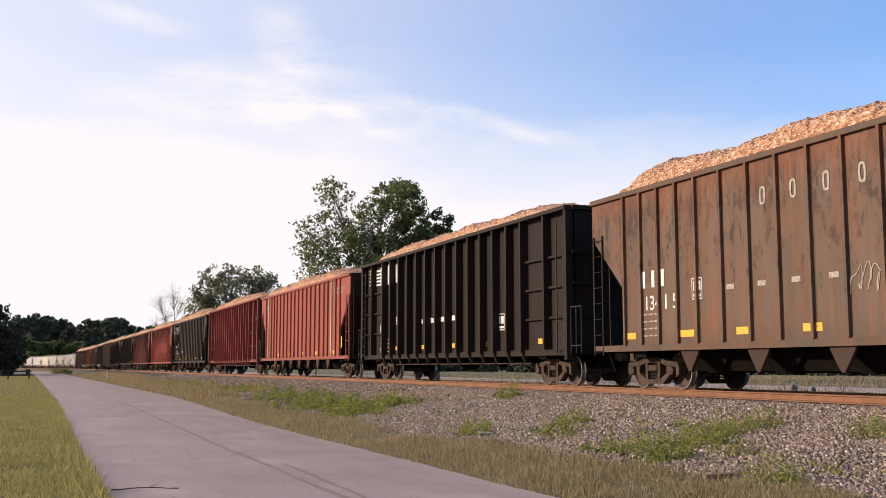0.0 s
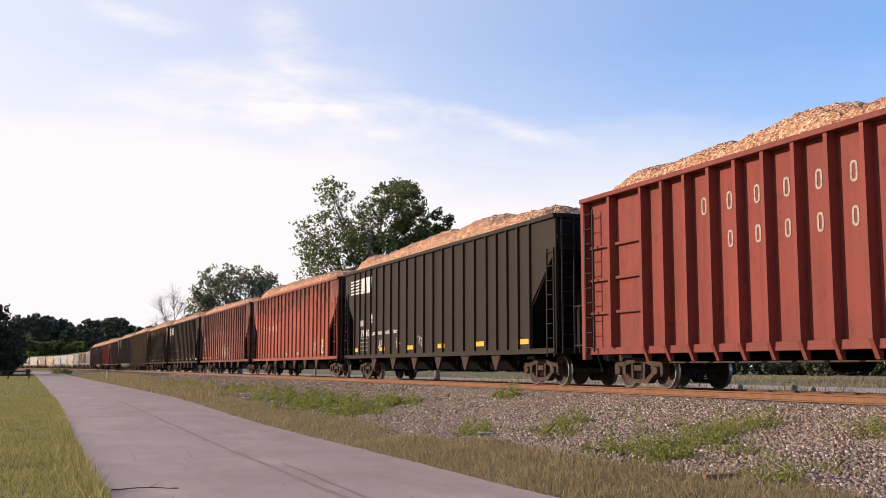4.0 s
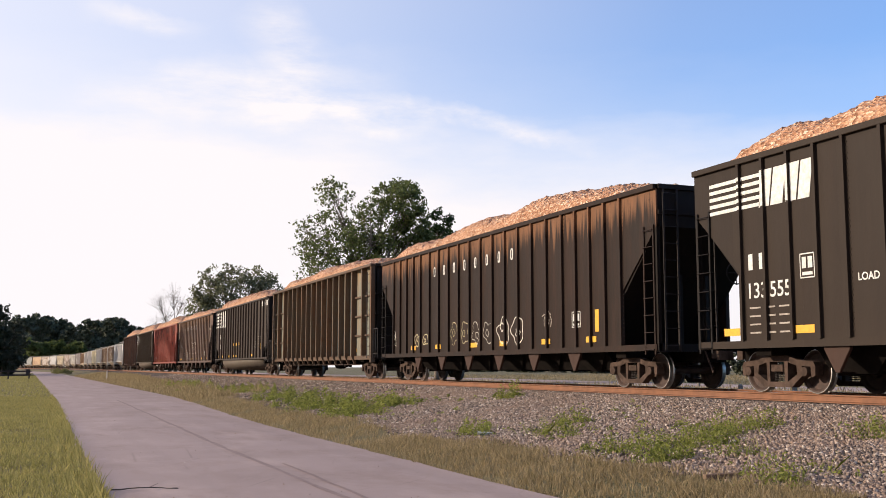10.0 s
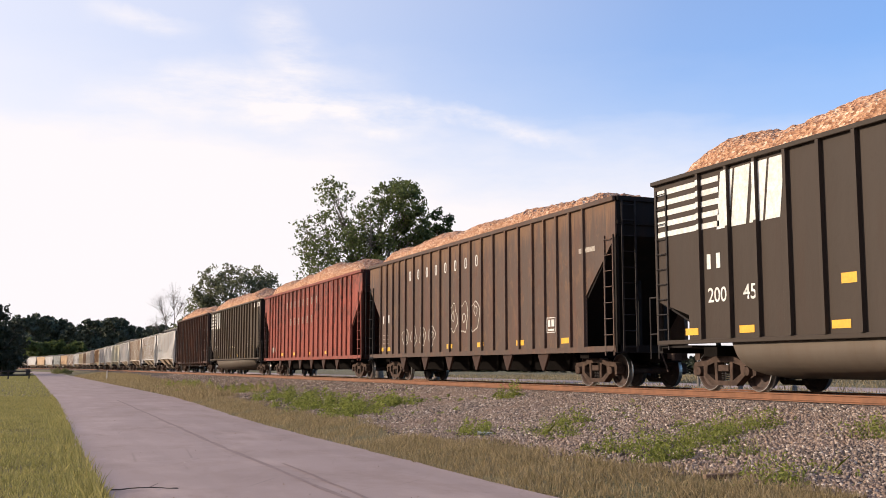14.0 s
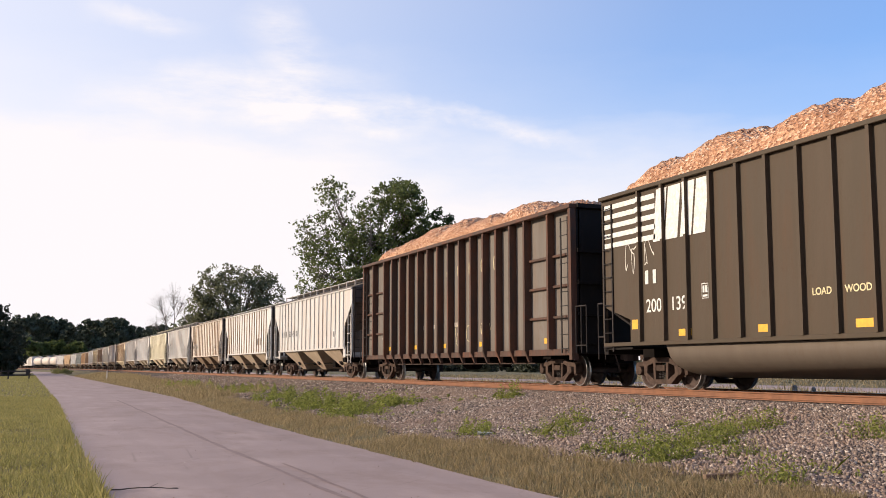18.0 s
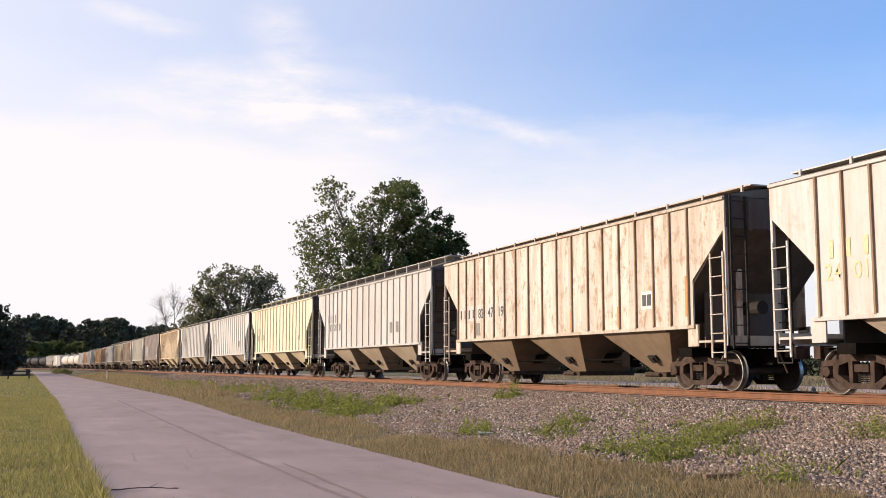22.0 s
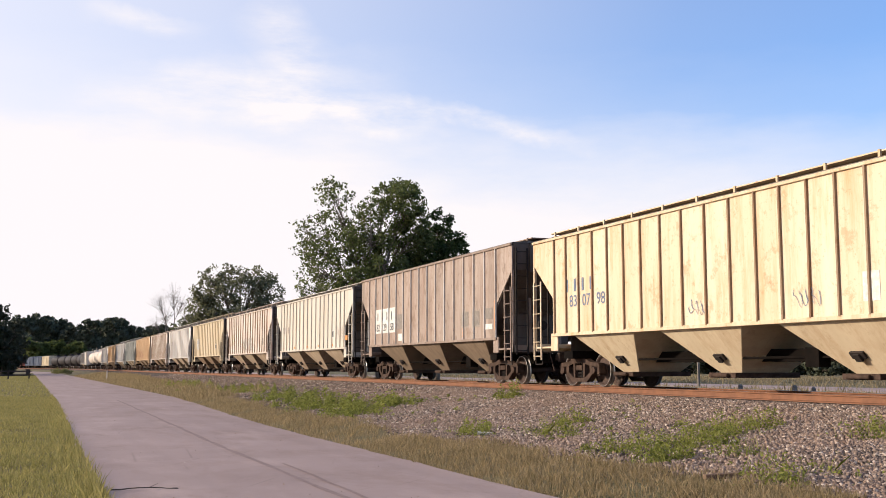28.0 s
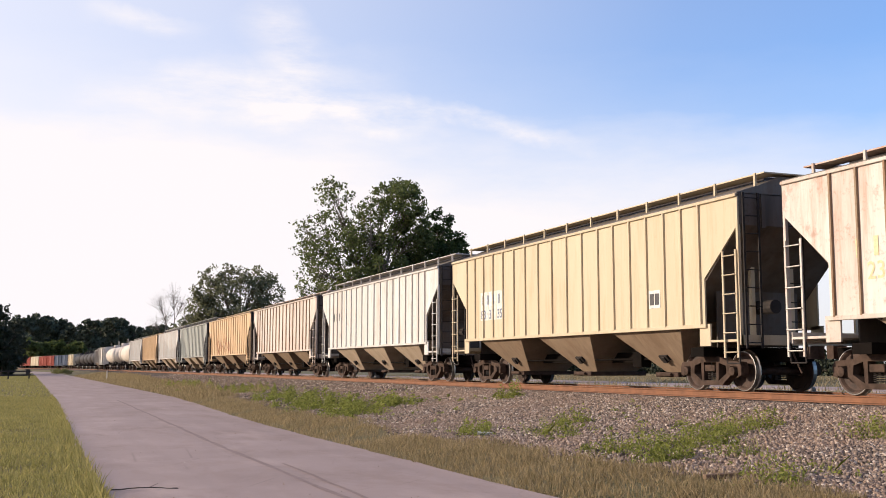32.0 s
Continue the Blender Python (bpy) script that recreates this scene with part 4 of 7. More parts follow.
def covered_hopper(L, mat, label, under_mat, ribs=18, zt=4.33, roofwalk=0.34, iron=None, near=True, bays=3, rib_mat=None):
    car = new_car("covered_hopper_car", label, "hopper car")
    zs, ins, z1, z2 = 1.50, 1.26, 2.55, 3.64
    iron = iron or mat
    roofwalk += 0.17
    me = side_panel(L, zs, zt, ins, z1, z2)
    for s in (-1, 1):
        piece("side_panel", me, car, (s * HW, 0, 0), mat)
    rd = rib_me(0.045, 0.05, zs, zt - 0.06)
    for y in grain_ribs(L, ribs):
        piece("rib", rd, car, (-HW - 0.02, y, 0), rib_mat or mat)
        RIBS.setdefault(car.name, ([], 0.045, -HW - 0.07))[0].append(y)
        if near:
            piece("rib", rd, car, (HW + 0.07, y, 0), rib_mat or mat)
    chord = mesh_of(("cchord", L, zt), lambda bm: (box(bm, -0.07, 0.03, -L / 2, L / 2, -0.07, 0.0), box(bm, -0.06, 0.03, -L / 2 + 1.2, L / 2 - 1.2, zs - zt - 0.07, zs - zt + 0.02)), bevel=0.008)
    for s in (-1, 1):
        piece("side_rail", chord, car, (s * HW, 0, zt), mat, turn=(0, 0, 0 if s < 0 else math.pi))

    def roof(bm):
        prism(bm, [(-HW - 0.02, zt), (-HW - 0.02, zt + 0.03), (-1.0, zt + min(0.22, roofwalk * 0.5)), (-0.45, zt + roofwalk - 0.07), (0.45, zt + roofwalk - 0.07), (1.0, zt + min(0.22, roofwalk * 0.5)), (HW + 0.02, zt + 0.03), (HW + 0.02, zt)], -L / 2, L / 2, "y")
    piece("roof", mesh_of(("roof", L, zt, roofwalk), roof), car, mat=P["roof_dark"])
    walk_me = mesh_of(("roofwalk", L, zt, roofwalk), lambda bm: (box(bm, -0.95, -0.5, -L / 2 - 0.1, L / 2 + 0.1, zt + roofwalk - 0.03, zt + roofwalk), box(bm, 0.5, 0.95, -L / 2 - 0.1, L / 2 + 0.1, zt + roofwalk - 0.03, zt + roofwalk), box(bm, -0.5, 0.5, L / 2 - 0.3, L / 2 + 0.1, zt + roofwalk - 0.03, zt + roofwalk), box(bm, -0.5, 0.5, -L / 2 - 0.1, -L / 2 + 0.3, zt + roofwalk - 0.03, zt + roofwalk)))
    piece("running_board", walk_me, car, mat=iron)
    brm = mesh_of(("wbracket", roofwalk), lambda bm: (box(bm, -0.98, -0.93, -0.03, 0.03, 0.1, roofwalk + 0.012), ))
    n = 12
    for k in range(n):
        piece("board_bracket", brm, car, (0, -L / 2 + 0.2 + (L - 0.4) * k / (n - 1), zt), iron)
    hatch = mesh_of(("hatch", L, roofwalk), lambda bm: box(bm, -0.40, 0.40, -L / 2 + 0.6, L / 2 - 0.6, zt + roofwalk - 0.08, zt + roofwalk + 0.04), bevel=0.02)
    piece("hatch_cover", hatch, car, mat=M_DARKIRON)
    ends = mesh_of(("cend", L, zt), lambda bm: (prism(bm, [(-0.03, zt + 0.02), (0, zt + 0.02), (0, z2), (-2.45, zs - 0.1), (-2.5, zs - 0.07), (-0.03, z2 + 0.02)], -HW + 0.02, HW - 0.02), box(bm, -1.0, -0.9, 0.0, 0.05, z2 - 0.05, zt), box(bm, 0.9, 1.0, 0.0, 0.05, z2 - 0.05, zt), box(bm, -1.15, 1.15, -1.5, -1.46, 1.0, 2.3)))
    frame_me = mesh_of("cframe", lambda bm: (box(bm, -HW - 0.02, -HW + 0.05, -0.07, 0, 1.02, 3.66), box(bm, HW - 0.05, HW + 0.02, -0.07, 0, 1.02, 3.66), box(bm, -HW, HW, -0.14, 0, 1.02, 1.24), box(bm, -HW, HW, -1.45, -0.14, 1.10, 1.15), box(bm, -0.6, -0.5, -1.0, -0.9, 1.1, 3.0), box(bm, 0.5, 0.6, -1.0, -0.9, 1.1, 3.0), box(bm, -HW - 0.01, -HW + 0.03, -1.5, -1.1, 1.02, 1.52), box(bm, HW - 0.03, HW + 0.01, -1.5, -1.1, 1.02, 1.52)))
    for s in (-1, 1):
        r = (0, 0, 0 if s > 0 else math.pi)
        piece("end_sheet", ends, car, (0, s * L / 2, 0), P["end_grime_shade"], turn=r)
        piece("end_frame", frame_me, car, (0, s * L / 2, 0), iron, turn=r)
        if near:
            piece("ladder", ladder_me(2.35, 0.46, 6), car, (-HW - 0.03, s * (L / 2 - 0.30), 0.75), iron)
            # end ladder coloured dark to stand in for the car body's shade
            piece("ladder", ladder_me(3.4, 0.40, 9), car, (-HW + 0.30, s * (L / 2 + 0.04), 0.95), M_DARKIRON, turn=(0, 0, s * -math.pi / 2))
            piece("step", mesh_of("stirrup", lambda bm: (rod(bm, (0, -0.22, 0), (0, -0.22, -0.42), 0.018, 5), rod(bm, (0, 0.22, 0), (0, 0.22, -0.42), 0.018, 5), rod(bm, (0, -0.22, -0.42), (0, 0.22, -0.42), 0.018, 5))), car, (-HW, s * (L / 2 - 0.3), 1.05), M_DARKIRON)
            piece("brake_cylinder", mesh_of("cyl", lambda bm: rod(bm, (0.2, -0.3, 0), (0.2, 0.3, 0), 0.16, 12)), car, (-0.5, s * (L / 2 - 0.75), 1.9), M_DARKIRON)
    pitch = (L - 4.0) / bays * 1.04
    bay = mesh_of(("cbay", bays, round(pitch, 2)), lambda bm: hopper_bay(bm, pitch, pitch * 0.74, 0.72, 1.57, 0.62, 1.46, 0.38, 2.35), bevel=0.01)
    gate = mesh_of("gate", lambda bm: (box(bm, -0.92, 0.92, -0.5, 0.5, 0.30, 0.42), rod(bm, (-0.98, -0.3, 0.36), (-0.98, 0.3, 0.36), 0.05, 6)), bevel=0.01)
    vib = mesh_of("vibrator", lambda bm: (box(bm, -0.06, 0.0, -0.18, 0.18, -0.08, 0.08), box(bm, -0.10, -0.04, -0.08, 0.08, -0.12, 0.05)))
    for k in range(bays):
        y = (k - (bays - 1) / 2) * pitch
        piece("hopper_bay", bay, car, (0, y, 0), under_mat)
        if near:
            piece("outlet_gate", gate, car, (0, y, 0), M_TRUCK)
            piece("vibrator_bracket", vib, car, (-0.98, y - 0.05, 0.80), M_DARKIRON, turn=(0, radians(-41), 0))
    underframe(car, L, tc=L / 2 - 1.85, near=near)
    return car, None


def tank_car(L, mat, label, domes=True):
    car = new_car("tank_car", label, "tank car")

    def shell(bm):
        r = 1.5
        prof = [(-L / 2 + 0.9 - 0.0, 0.3), (-L / 2 + 0.95, 0.9), (-L / 2 + 1.15, 1.3), (-L / 2 + 1.5, r), (L / 2 - 1.5, r), (L / 2 - 1.15, 1.3), (L / 2 - 0.95, 0.9), (L / 2 - 0.9, 0.3)]
        lathe(bm, prof, 28, "y")
        for v in bm.verts:
            v.co.z += 2.75
    piece("tank_shell", mesh_of(("tank", L), shell, smooth=True), car, mat=mat)
    piece("tank_dome", mesh_of("dome", lambda bm: (rod(bm, (0, 0, 4.1), (0, 0, 4.75), 0.55, 16), [rod(bm, (sx, sy, 4.1), (sx, sy, 5.0), 0.03, 5) for sx in (-1, 1) for sy in (-1.2, 1.2)], box(bm, -1.0, 1.0, -1.2, 1.2, 4.28, 4.32), rod(bm, (-1, -1.2, 5), (-1, 1.2, 5), 0.03, 5), rod(bm, (1, -1.2, 5), (1, 1.2, 5), 0.03, 5))), car, mat=mat)
    piece("frame", mesh_of(("tankframe", L), lambda bm: (box(bm, -1.5, 1.5, -L / 2, -L / 2 + 1.6, 1.0, 1.15), box(bm, -1.5, 1.5, L / 2 - 1.6, L / 2, 1.0, 1.15), box(bm, -1.0, 1.0, -L / 2 + 1.6, -L / 2 + 2.0, 1.0, 1.8), box(bm, -1.0, 1.0, L / 2 - 2.0, L / 2 - 1.6, 1.0, 1.8))), car, mat=M_DARKIRON)
    underframe(car, L, tc=L / 2 - 1.9, near=False)
    return car, None


def box_car(L, mat, label, zt=4.5, door=True):
    car = new_car("box_car", label, "box car")
    piece("body", mesh_of(("boxbody", L, zt), lambda bm: (box(bm, -HW, HW, -L / 2, L / 2, 1.05, zt), prism(bm, [(-HW - 0.03, zt), (0, zt + 0.2), (HW + 0.03, zt)], -L / 2, L / 2, "y"))), car, mat=mat)
    rd = rib_me(0.08, 0.07, 1.1, zt - 0.05)
    for k in range(15):
        y = -L / 2 + 0.1 + (L - 0.2) * k / 14
        for s in (-1, 1):
            piece("side_post", rd, car, (s * HW, y, 0), mat, turn=(0, 0, 0 if s < 0 else math.pi))
    if door:
        piece("sliding_door", mesh_of(("boxdoor", zt), lambda bm: box(bm, -0.06, 0.0, -1.5, 1.5, 1.15, zt - 0.15), bevel=0.02), car, (-HW - 0.08, 0, 0), mat)
    underframe(car, L, tc=L / 2 - 1.9, near=False)
    return car, None

# ---------------------------------------------------------------- the train, front to back
P = {}
P["bracket"] = paint("dusty_bracket_steel", (0.055, 0.030, 0.022), 0.4, 0.3, (0.065, 0.03, 0.02), 0.3, dirt_col=(0.03, 0.021, 0.017))
P["sooty"] = paint("sooty_black_brown", (0.105, 0.078, 0.058), 0.5, 0.35, (0.20, 0.075, 0.036), 0.4, dirt_col=(0.045, 0.032, 0.025), patch=0.42, patch_col=(0.045, 0.032, 0.026), pitch=0.96, high=0.05, drip=0.5, drip_col=(0.21, 0.075, 0.036))
P["black"] = paint("black_paint", (0.01575, 0.01125, 0.00882), 0.2, 0.5, (0.036, 0.0207, 0.0144), 0.3, dirt_col=(0.027, 0.0198, 0.0153), pitch=1.107)
P["black2"] = paint("dusty_black_paint", (0.0225, 0.0153, 0.01125), 0.2, 0.55, (0.036, 0.0225, 0.0153), 0.5, dirt_col=(0.036, 0.0252, 0.018), pitch=1.08)
P["red"] = paint("oxide_red_paint", (0.2655, 0.0666, 0.0477), 0.3, 0.25, (0.135, 0.045, 0.0297), 0.3, dirt_col=(0.108, 0.054, 0.0405), pitch=1.03)
P["red_post"] = paint("deep_red_paint", (0.216, 0.0468, 0.036), 0.35, 0.2, (0.099, 0.0315, 0.0234), 0.2, pitch=1.14)
P["red_worn"] = paint("worn_red_paint", (0.285, 0.071, 0.048), 0.35, 0.22, (0.12, 0.036, 0.025), 0.25, patch=0.22, patch_col=(0.055, 0.03, 0.024), pitch=0.96, high=0.09, dirt_col=(0.09, 0.04, 0.03))
P["red_dark"] = paint("scabby_red_paint", (0.215, 0.062, 0.046), 0.5, 0.4, (0.10, 0.038, 0.028), 0.2, dirt_col=(0.06, 0.034, 0.028), patch=0.72, patch_col=(0.048, 0.028, 0.024), pitch=0.97, high=0.04)
P["brownblack"] = paint("brown_black_paint", (0.01665, 0.01098, 0.00828), 0.4, 0.3, (0.045, 0.0207, 0.0126), 0.25, dirt_col=(0.027, 0.018, 0.0135), pitch=1.088, drip=0.9, drip_col=(0.189, 0.09, 0.045))
P["olive"] = paint("rusty_olive_paint", (0.160, 0.166, 0.138), 0.28, 0.2, (0.30, 0.16, 0.06), 0.33, patch=0.22, patch_col=(0.22, 0.16, 0.085), pitch=1.07, drip=0.25, drip_col=(0.30, 0.16, 0.06))
P["olive_post"] = paint("rusty_olive_post", (0.10, 0.075, 0.05), 0.6, 0.4, (0.16, 0.07, 0.03), 0.3)
P["tub1"] = paint("brown_black_tub", (0.0486, 0.036, 0.0279), 0.15, 0.35, (0.0495, 0.0288, 0.0198), 0.4, dirt_col=(0.0396, 0.0306, 0.0243), pitch=1.08, odd=0.0)
P["tub2"] = paint("tan_dusted_black", (0.0675, 0.0504, 0.0351), 0.2, 0.4, (0.09, 0.0468, 0.0252), 0.4, dirt_col=(0.0585, 0.045, 0.0306), pitch=1.08, odd=0.0)
P["greybrown"] = paint("grey_brown_paint", (0.085, 0.060, 0.048), 0.35, 0.3, (0.13, 0.055, 0.035), 0.35, patch=0.45, patch_col=(0.14, 0.085, 0.055), pitch=1.076, drip=0.6, drip_col=(0.2, 0.11, 0.06))
P["red_south"] = paint("peeling_red_paint", (0.28, 0.073, 0.051), 0.45, 0.3, (0.12, 0.04, 0.03), 0.2, dirt_col=(0.09, 0.045, 0.035), patch=0.5, patch_col=(0.065, 0.036, 0.03), pitch=0.97, high=0.03)
P["slate"] = paint("dull_slate_paint", (0.155, 0.138, 0.120), 0.25, 0.4, (0.17, 0.10, 0.06), 0.3, dirt_col=(0.085, 0.066, 0.052), pitch=1.07)
P["slate_post"] = paint("rust_stained_slate", (0.055, 0.040, 0.033), 0.6, 0.2, (0.15, 0.06, 0.034), 0.2)
RUSTY = (0.42, 0.20, 0.08)
P["bone"] = paint("bone_white_paint", (0.4785, 0.4742, 0.4567), 0.22, 0.3, RUSTY, 0.25, dirt_col=(0.2958, 0.261, 0.2218), pitch=0.84)
P["white"] = paint("chalky_white_paint", (0.5481, 0.5437, 0.5263), 0.22, 0.3, RUSTY, 0.25, dirt_col=(0.348, 0.3001, 0.2436), pitch=0.84)
P["ivory"] = paint("ivory_paint", (0.52, 0.487, 0.43), 0.14, 0.2, (0.40, 0.24, 0.12), 0.25, dirt_col=(0.33, 0.285, 0.23), pitch=0.8)
P["tan_rust"] = paint("rust_stained_tan", (0.58, 0.535, 0.47), 0.42, 0.4, (0.30, 0.155, 0.08), 0.25, dirt_col=(0.34, 0.25, 0.175), patch=0.36, patch_col=(0.32, 0.20, 0.12), pitch=0.8, drip=0.3, drip_col=(0.26, 0.14, 0.075))
P["cream"] = paint("cream_paint", (0.6264, 0.5655, 0.4263), 0.10, 0.12, (0.3828, 0.2436, 0.1218), 0.2, dirt_col=(0.3915, 0.3306, 0.2175))
P["cream_rust"] = paint("rusting_cream", (0.6612, 0.5568, 0.4176), 0.42, 0.2, (0.4872, 0.2523, 0.0957), 0.2, dirt_col=(0.435, 0.2958, 0.1566), pitch=0.83, drip=0.3)
P["mud"] = paint("mud_brown_grey", (0.37, 0.30, 0.255), 0.4, 0.55, (0.20, 0.11, 0.07), 0.35, dirt_col=(0.17, 0.125, 0.10), patch=0.35, patch_col=(0.20, 0.145, 0.115), pitch=0.9, drip=0.35, drip_col=(0.20, 0.115, 0.07))
P["tan"] = paint("tan_paint", (0.5046, 0.4263, 0.3045), 0.10, 0.15, (0.348, 0.2001, 0.0957), 0.25, dirt_col=(0.3306, 0.2436, 0.1479))
P["pinkrust"] = paint("pink_rust_white", (0.56, 0.525, 0.475), 0.38, 0.25, (0.40, 0.17, 0.10), 0.25, dirt_col=(0.33, 0.25, 0.18), pitch=0.8, drip=0.45, drip_col=(0.42, 0.20, 0.13))
P["grey"] = paint("pale_grey_paint", (0.3654, 0.348, 0.3219), 0.2, 0.25, (0.2436, 0.1305, 0.0783), 0.3, dirt_col=(0.1914, 0.1653, 0.1392))
P["orange"] = paint("orange_tan_paint", (0.5568, 0.4002, 0.2523), 0.15, 0.12, (0.3045, 0.1392, 0.0522), 0.25)
P["greygreen"] = paint("grey_green_paint", (0.348, 0.3567, 0.3306), 0.15, 0.2, (0.174, 0.1044, 0.0609), 0.3)
P["tankwhite"] = paint("tank_white", (0.62, 0.55, 0.48), 0.3, 0.25, (0.32, 0.16, 0.09), 0.2)
P["tankblack"] = paint("tank_black", (0.03, 0.03, 0.032), 0.1, 0.2, (0.1, 0.05, 0.03), 0.2)
P["boxred"] = paint("box_car_red", (0.28, 0.06, 0.04), 0.2, 0.2, (0.12, 0.04, 0.03), 0.2)
P["boxblue"] = paint("box_car_blue", (0.07, 0.10, 0.15), 0.15, 0.2, (0.15, 0.07, 0.04), 0.2)
P["boxwhite"] = paint("box_car_white", (0.62, 0.58, 0.52), 0.15, 0.2, RUSTY, 0.2)
P["under_tan"] = paint("dusty_tan_bay", (0.50, 0.405, 0.305), 0.3, 0.45, (0.28, 0.17, 0.095), 0.3, dirt_col=(0.27, 0.20, 0.145))
P["under_brown"] = paint("dusty_brown_bay", (0.33, 0.24, 0.165), 0.3, 0.45, (0.19, 0.11, 0.065), 0.3, dirt_col=(0.17, 0.12, 0.085))
P["under_mud"] = paint("muddy_brown_bay", (0.31, 0.235, 0.17), 0.3, 0.45, (0.15, 0.095, 0.06), 0.3, dirt_col=(0.15, 0.11, 0.08))
P["under_cream"] = paint("dusty_cream_bay", (0.68, 0.56, 0.40), 0.3, 0.3, (0.42, 0.25, 0.13), 0.3, dirt_col=(0.46, 0.34, 0.22))

# rust stain on the ribs, with their shaded faces painted into the brown
P["rib_stain_shade"] = paint("rust_and_shade_rib", (0.30, 0.22, 0.15), 0.5, 0.4, (0.22, 0.10, 0.045), 0.2, dirt_col=(0.13, 0.085, 0.06))
P["roof_dark"] = paint("dark_roof_paint", (0.16, 0.14, 0.12), 0.3, 0.5, (0.14, 0.08, 0.05), 0.3, dirt_col=(0.06, 0.05, 0.042))
P["tub_dust"] = paint("dusty_tub_belly", (0.135, 0.108, 0.085), 0.15, 0.4, (0.11, 0.07, 0.045), 0.3, dirt_col=(0.09, 0.07, 0.055))
# near-black end colours hold the shade of faces turned from the sun
P["end_shade"] = paint("shade_black_end", (0.011, 0.009, 0.0078), 0.3, 0.4, (0.035, 0.02, 0.013), 0.3, dirt_col=(0.012, 0.010, 0.009))
P["end_red"] = paint("shaded_red_end", (0.060, 0.019, 0.014), 0.35, 0.45, (0.05, 0.022, 0.015), 0.2, dirt_col=(0.022, 0.014, 0.011))
# grime on covered hopper ends, darkened further to paint in their shade
P["end_grime_shade"] = paint("grimy_shaded_end_paint", (0.13, 0.105, 0.088), 0.4, 0.6, (0.12, 0.07, 0.045), 0.2, dirt_col=(0.06, 0.048, 0.04))

M_GREYSPRAY = simple("grey_spray_paint", (0.30, 0.28, 0.27), (0.42, 0.39, 0.36), 12, 0.6)
M_PALEORANGE = simple("sun_bleached_orange", (0.66, 0.46, 0.24), (0.60, 0.48, 0.30), 9, 0.6)
M_CREAMSPRAY = simple("cream_spray_paint", (0.68, 0.58, 0.34), (0.50, 0.42, 0.24), 12, 0.6)

MOVERS = []      # (thing, centre time)


def length(t0, t1):
    return round((t1 - t0) * SPEED, 2)


def add(made, t0, t1):
    car, load = made
    for ob in (car, load):
        if ob is not None:
            MOVERS.append((ob, (t0 + t1) / 2))
    return car, length(t0, t1) / 2


def reflectors(car, h, z, ats, mat=None, w=0.55, hh=0.16):
    for a in ats:
        patch(car, h - a, z, w, hh, mat or M_YELLOW, "reflector_strip", label="" if mat else "yellow reflective strip")


def southern_row(car, h, at, z, mat, n=8, step=0.98, hh=0.40):
    w, s = hh * 0.48, 0.05

    def ring(bm):
        n, rows = 12, []
        for k in range(n):
            c, d = math.cos(k * math.tau / n), math.sin(k * math.tau / n)
            c, d = math.copysign(abs(c) ** 0.6, c), math.copysign(abs(d) ** 0.6, d)
            rows.append([bm.verts.new((x, -w / 2 + c * (w / 2 - i), hh / 2 + d * (hh / 2 - i))) for x, i in ((-0.003, 0), (-0.003, s), (0.003, s), (0.003, 0))])
        for k in range(n):
            for i in range(4):
                bm.faces.new((rows[k][i], rows[k][(i + 1) % 4], rows[(k + 1) % n][(i + 1) % 4], rows[(k + 1) % n][i]))
    me = mesh_of(("ring", hh), ring)
    edges = sorted(RIBS[car.name][0], reverse=True)
    mids = [(a + b) / 2 for a, b in zip(edges, edges[1:])]
    first = min(range(len(mids)), key=lambda i: abs(mids[i] - (h - at - w / 2)))
    for k in range(min(n, len(mids) - first)):
        piece("letter_block", me, car, (face(car) - 0.004, mids[first + k] + w / 2, z), mat)


def data_block(car, h, at, z, mat=None, w=0.75, hh=0.7):
    mat = mat or M_FADED
    bm = bmesh.new()
    for k in range(4):
        for j in range(3):
            box(bm, -0.003, 0.003, -j * w / 3 - w * 0.25, -j * w / 3, hh * k / 4, hh * k / 4 + hh * 0.05)
    tagged(part("data_lettering", bm, mat, car), kind="stuff").location = (face(car) - 0.004, h - at, z)


def frame_mark(car, h, at, z, w=0.45, hh=0.55, mat=None):
    bm = bmesh.new()
    for a in ((0, 0.05, 0, 1), (0.95, 1, 0, 1), (0, 1, 0, 0.05), (0, 1, 0.95, 1), (0.15, 0.42, 0.4, 0.85), (0.55, 0.85, 0.4, 0.85), (0.15, 0.85, 0.12, 0.25)):
        box(bm, -0.003, 0.003, -w * a[1], -w * a[0], hh * a[2], hh * a[3])
    part("stencil_panel", bm, mat or M_WHITE, car).location = (face(car) - 0.004, h - at, z)


# chip hoppers and gondolas
c, h = add(chip_hopper(21.0, P["sooty"], "soot-black and rust brown hopper car heaped with wood chips", seed=1, humps=4, peak=0.5), 0.60, 1.90)
southern_row(c, h, 6.9, 3.95, M_FADED)
letter_bars(c, h - 2.5, 2.5, 3, 0.42, 0.13, 0.42, M_WHITE)
panel_text(c, ("134", "1 5"), h - 2.5, 1.95, 0.50, M_WHITE, "car_number")
letter_bars(c, h - 5.9, 2.25, 4, 1.062, 0.26, 0.11, M_FADED)
data_block(c, h, 2.5, 1.3)
frame_mark(c, h, 4.6, 2.1, 0.4, 0.5)
scrawl(c, h - 9.7, 1.9, 0.9, 0.6, M_FADED, 5, 4, 0.035)
reflectors(c, h, 1.25, (1.6, 4.1, 6.2, 8.3, 10.6, 13))

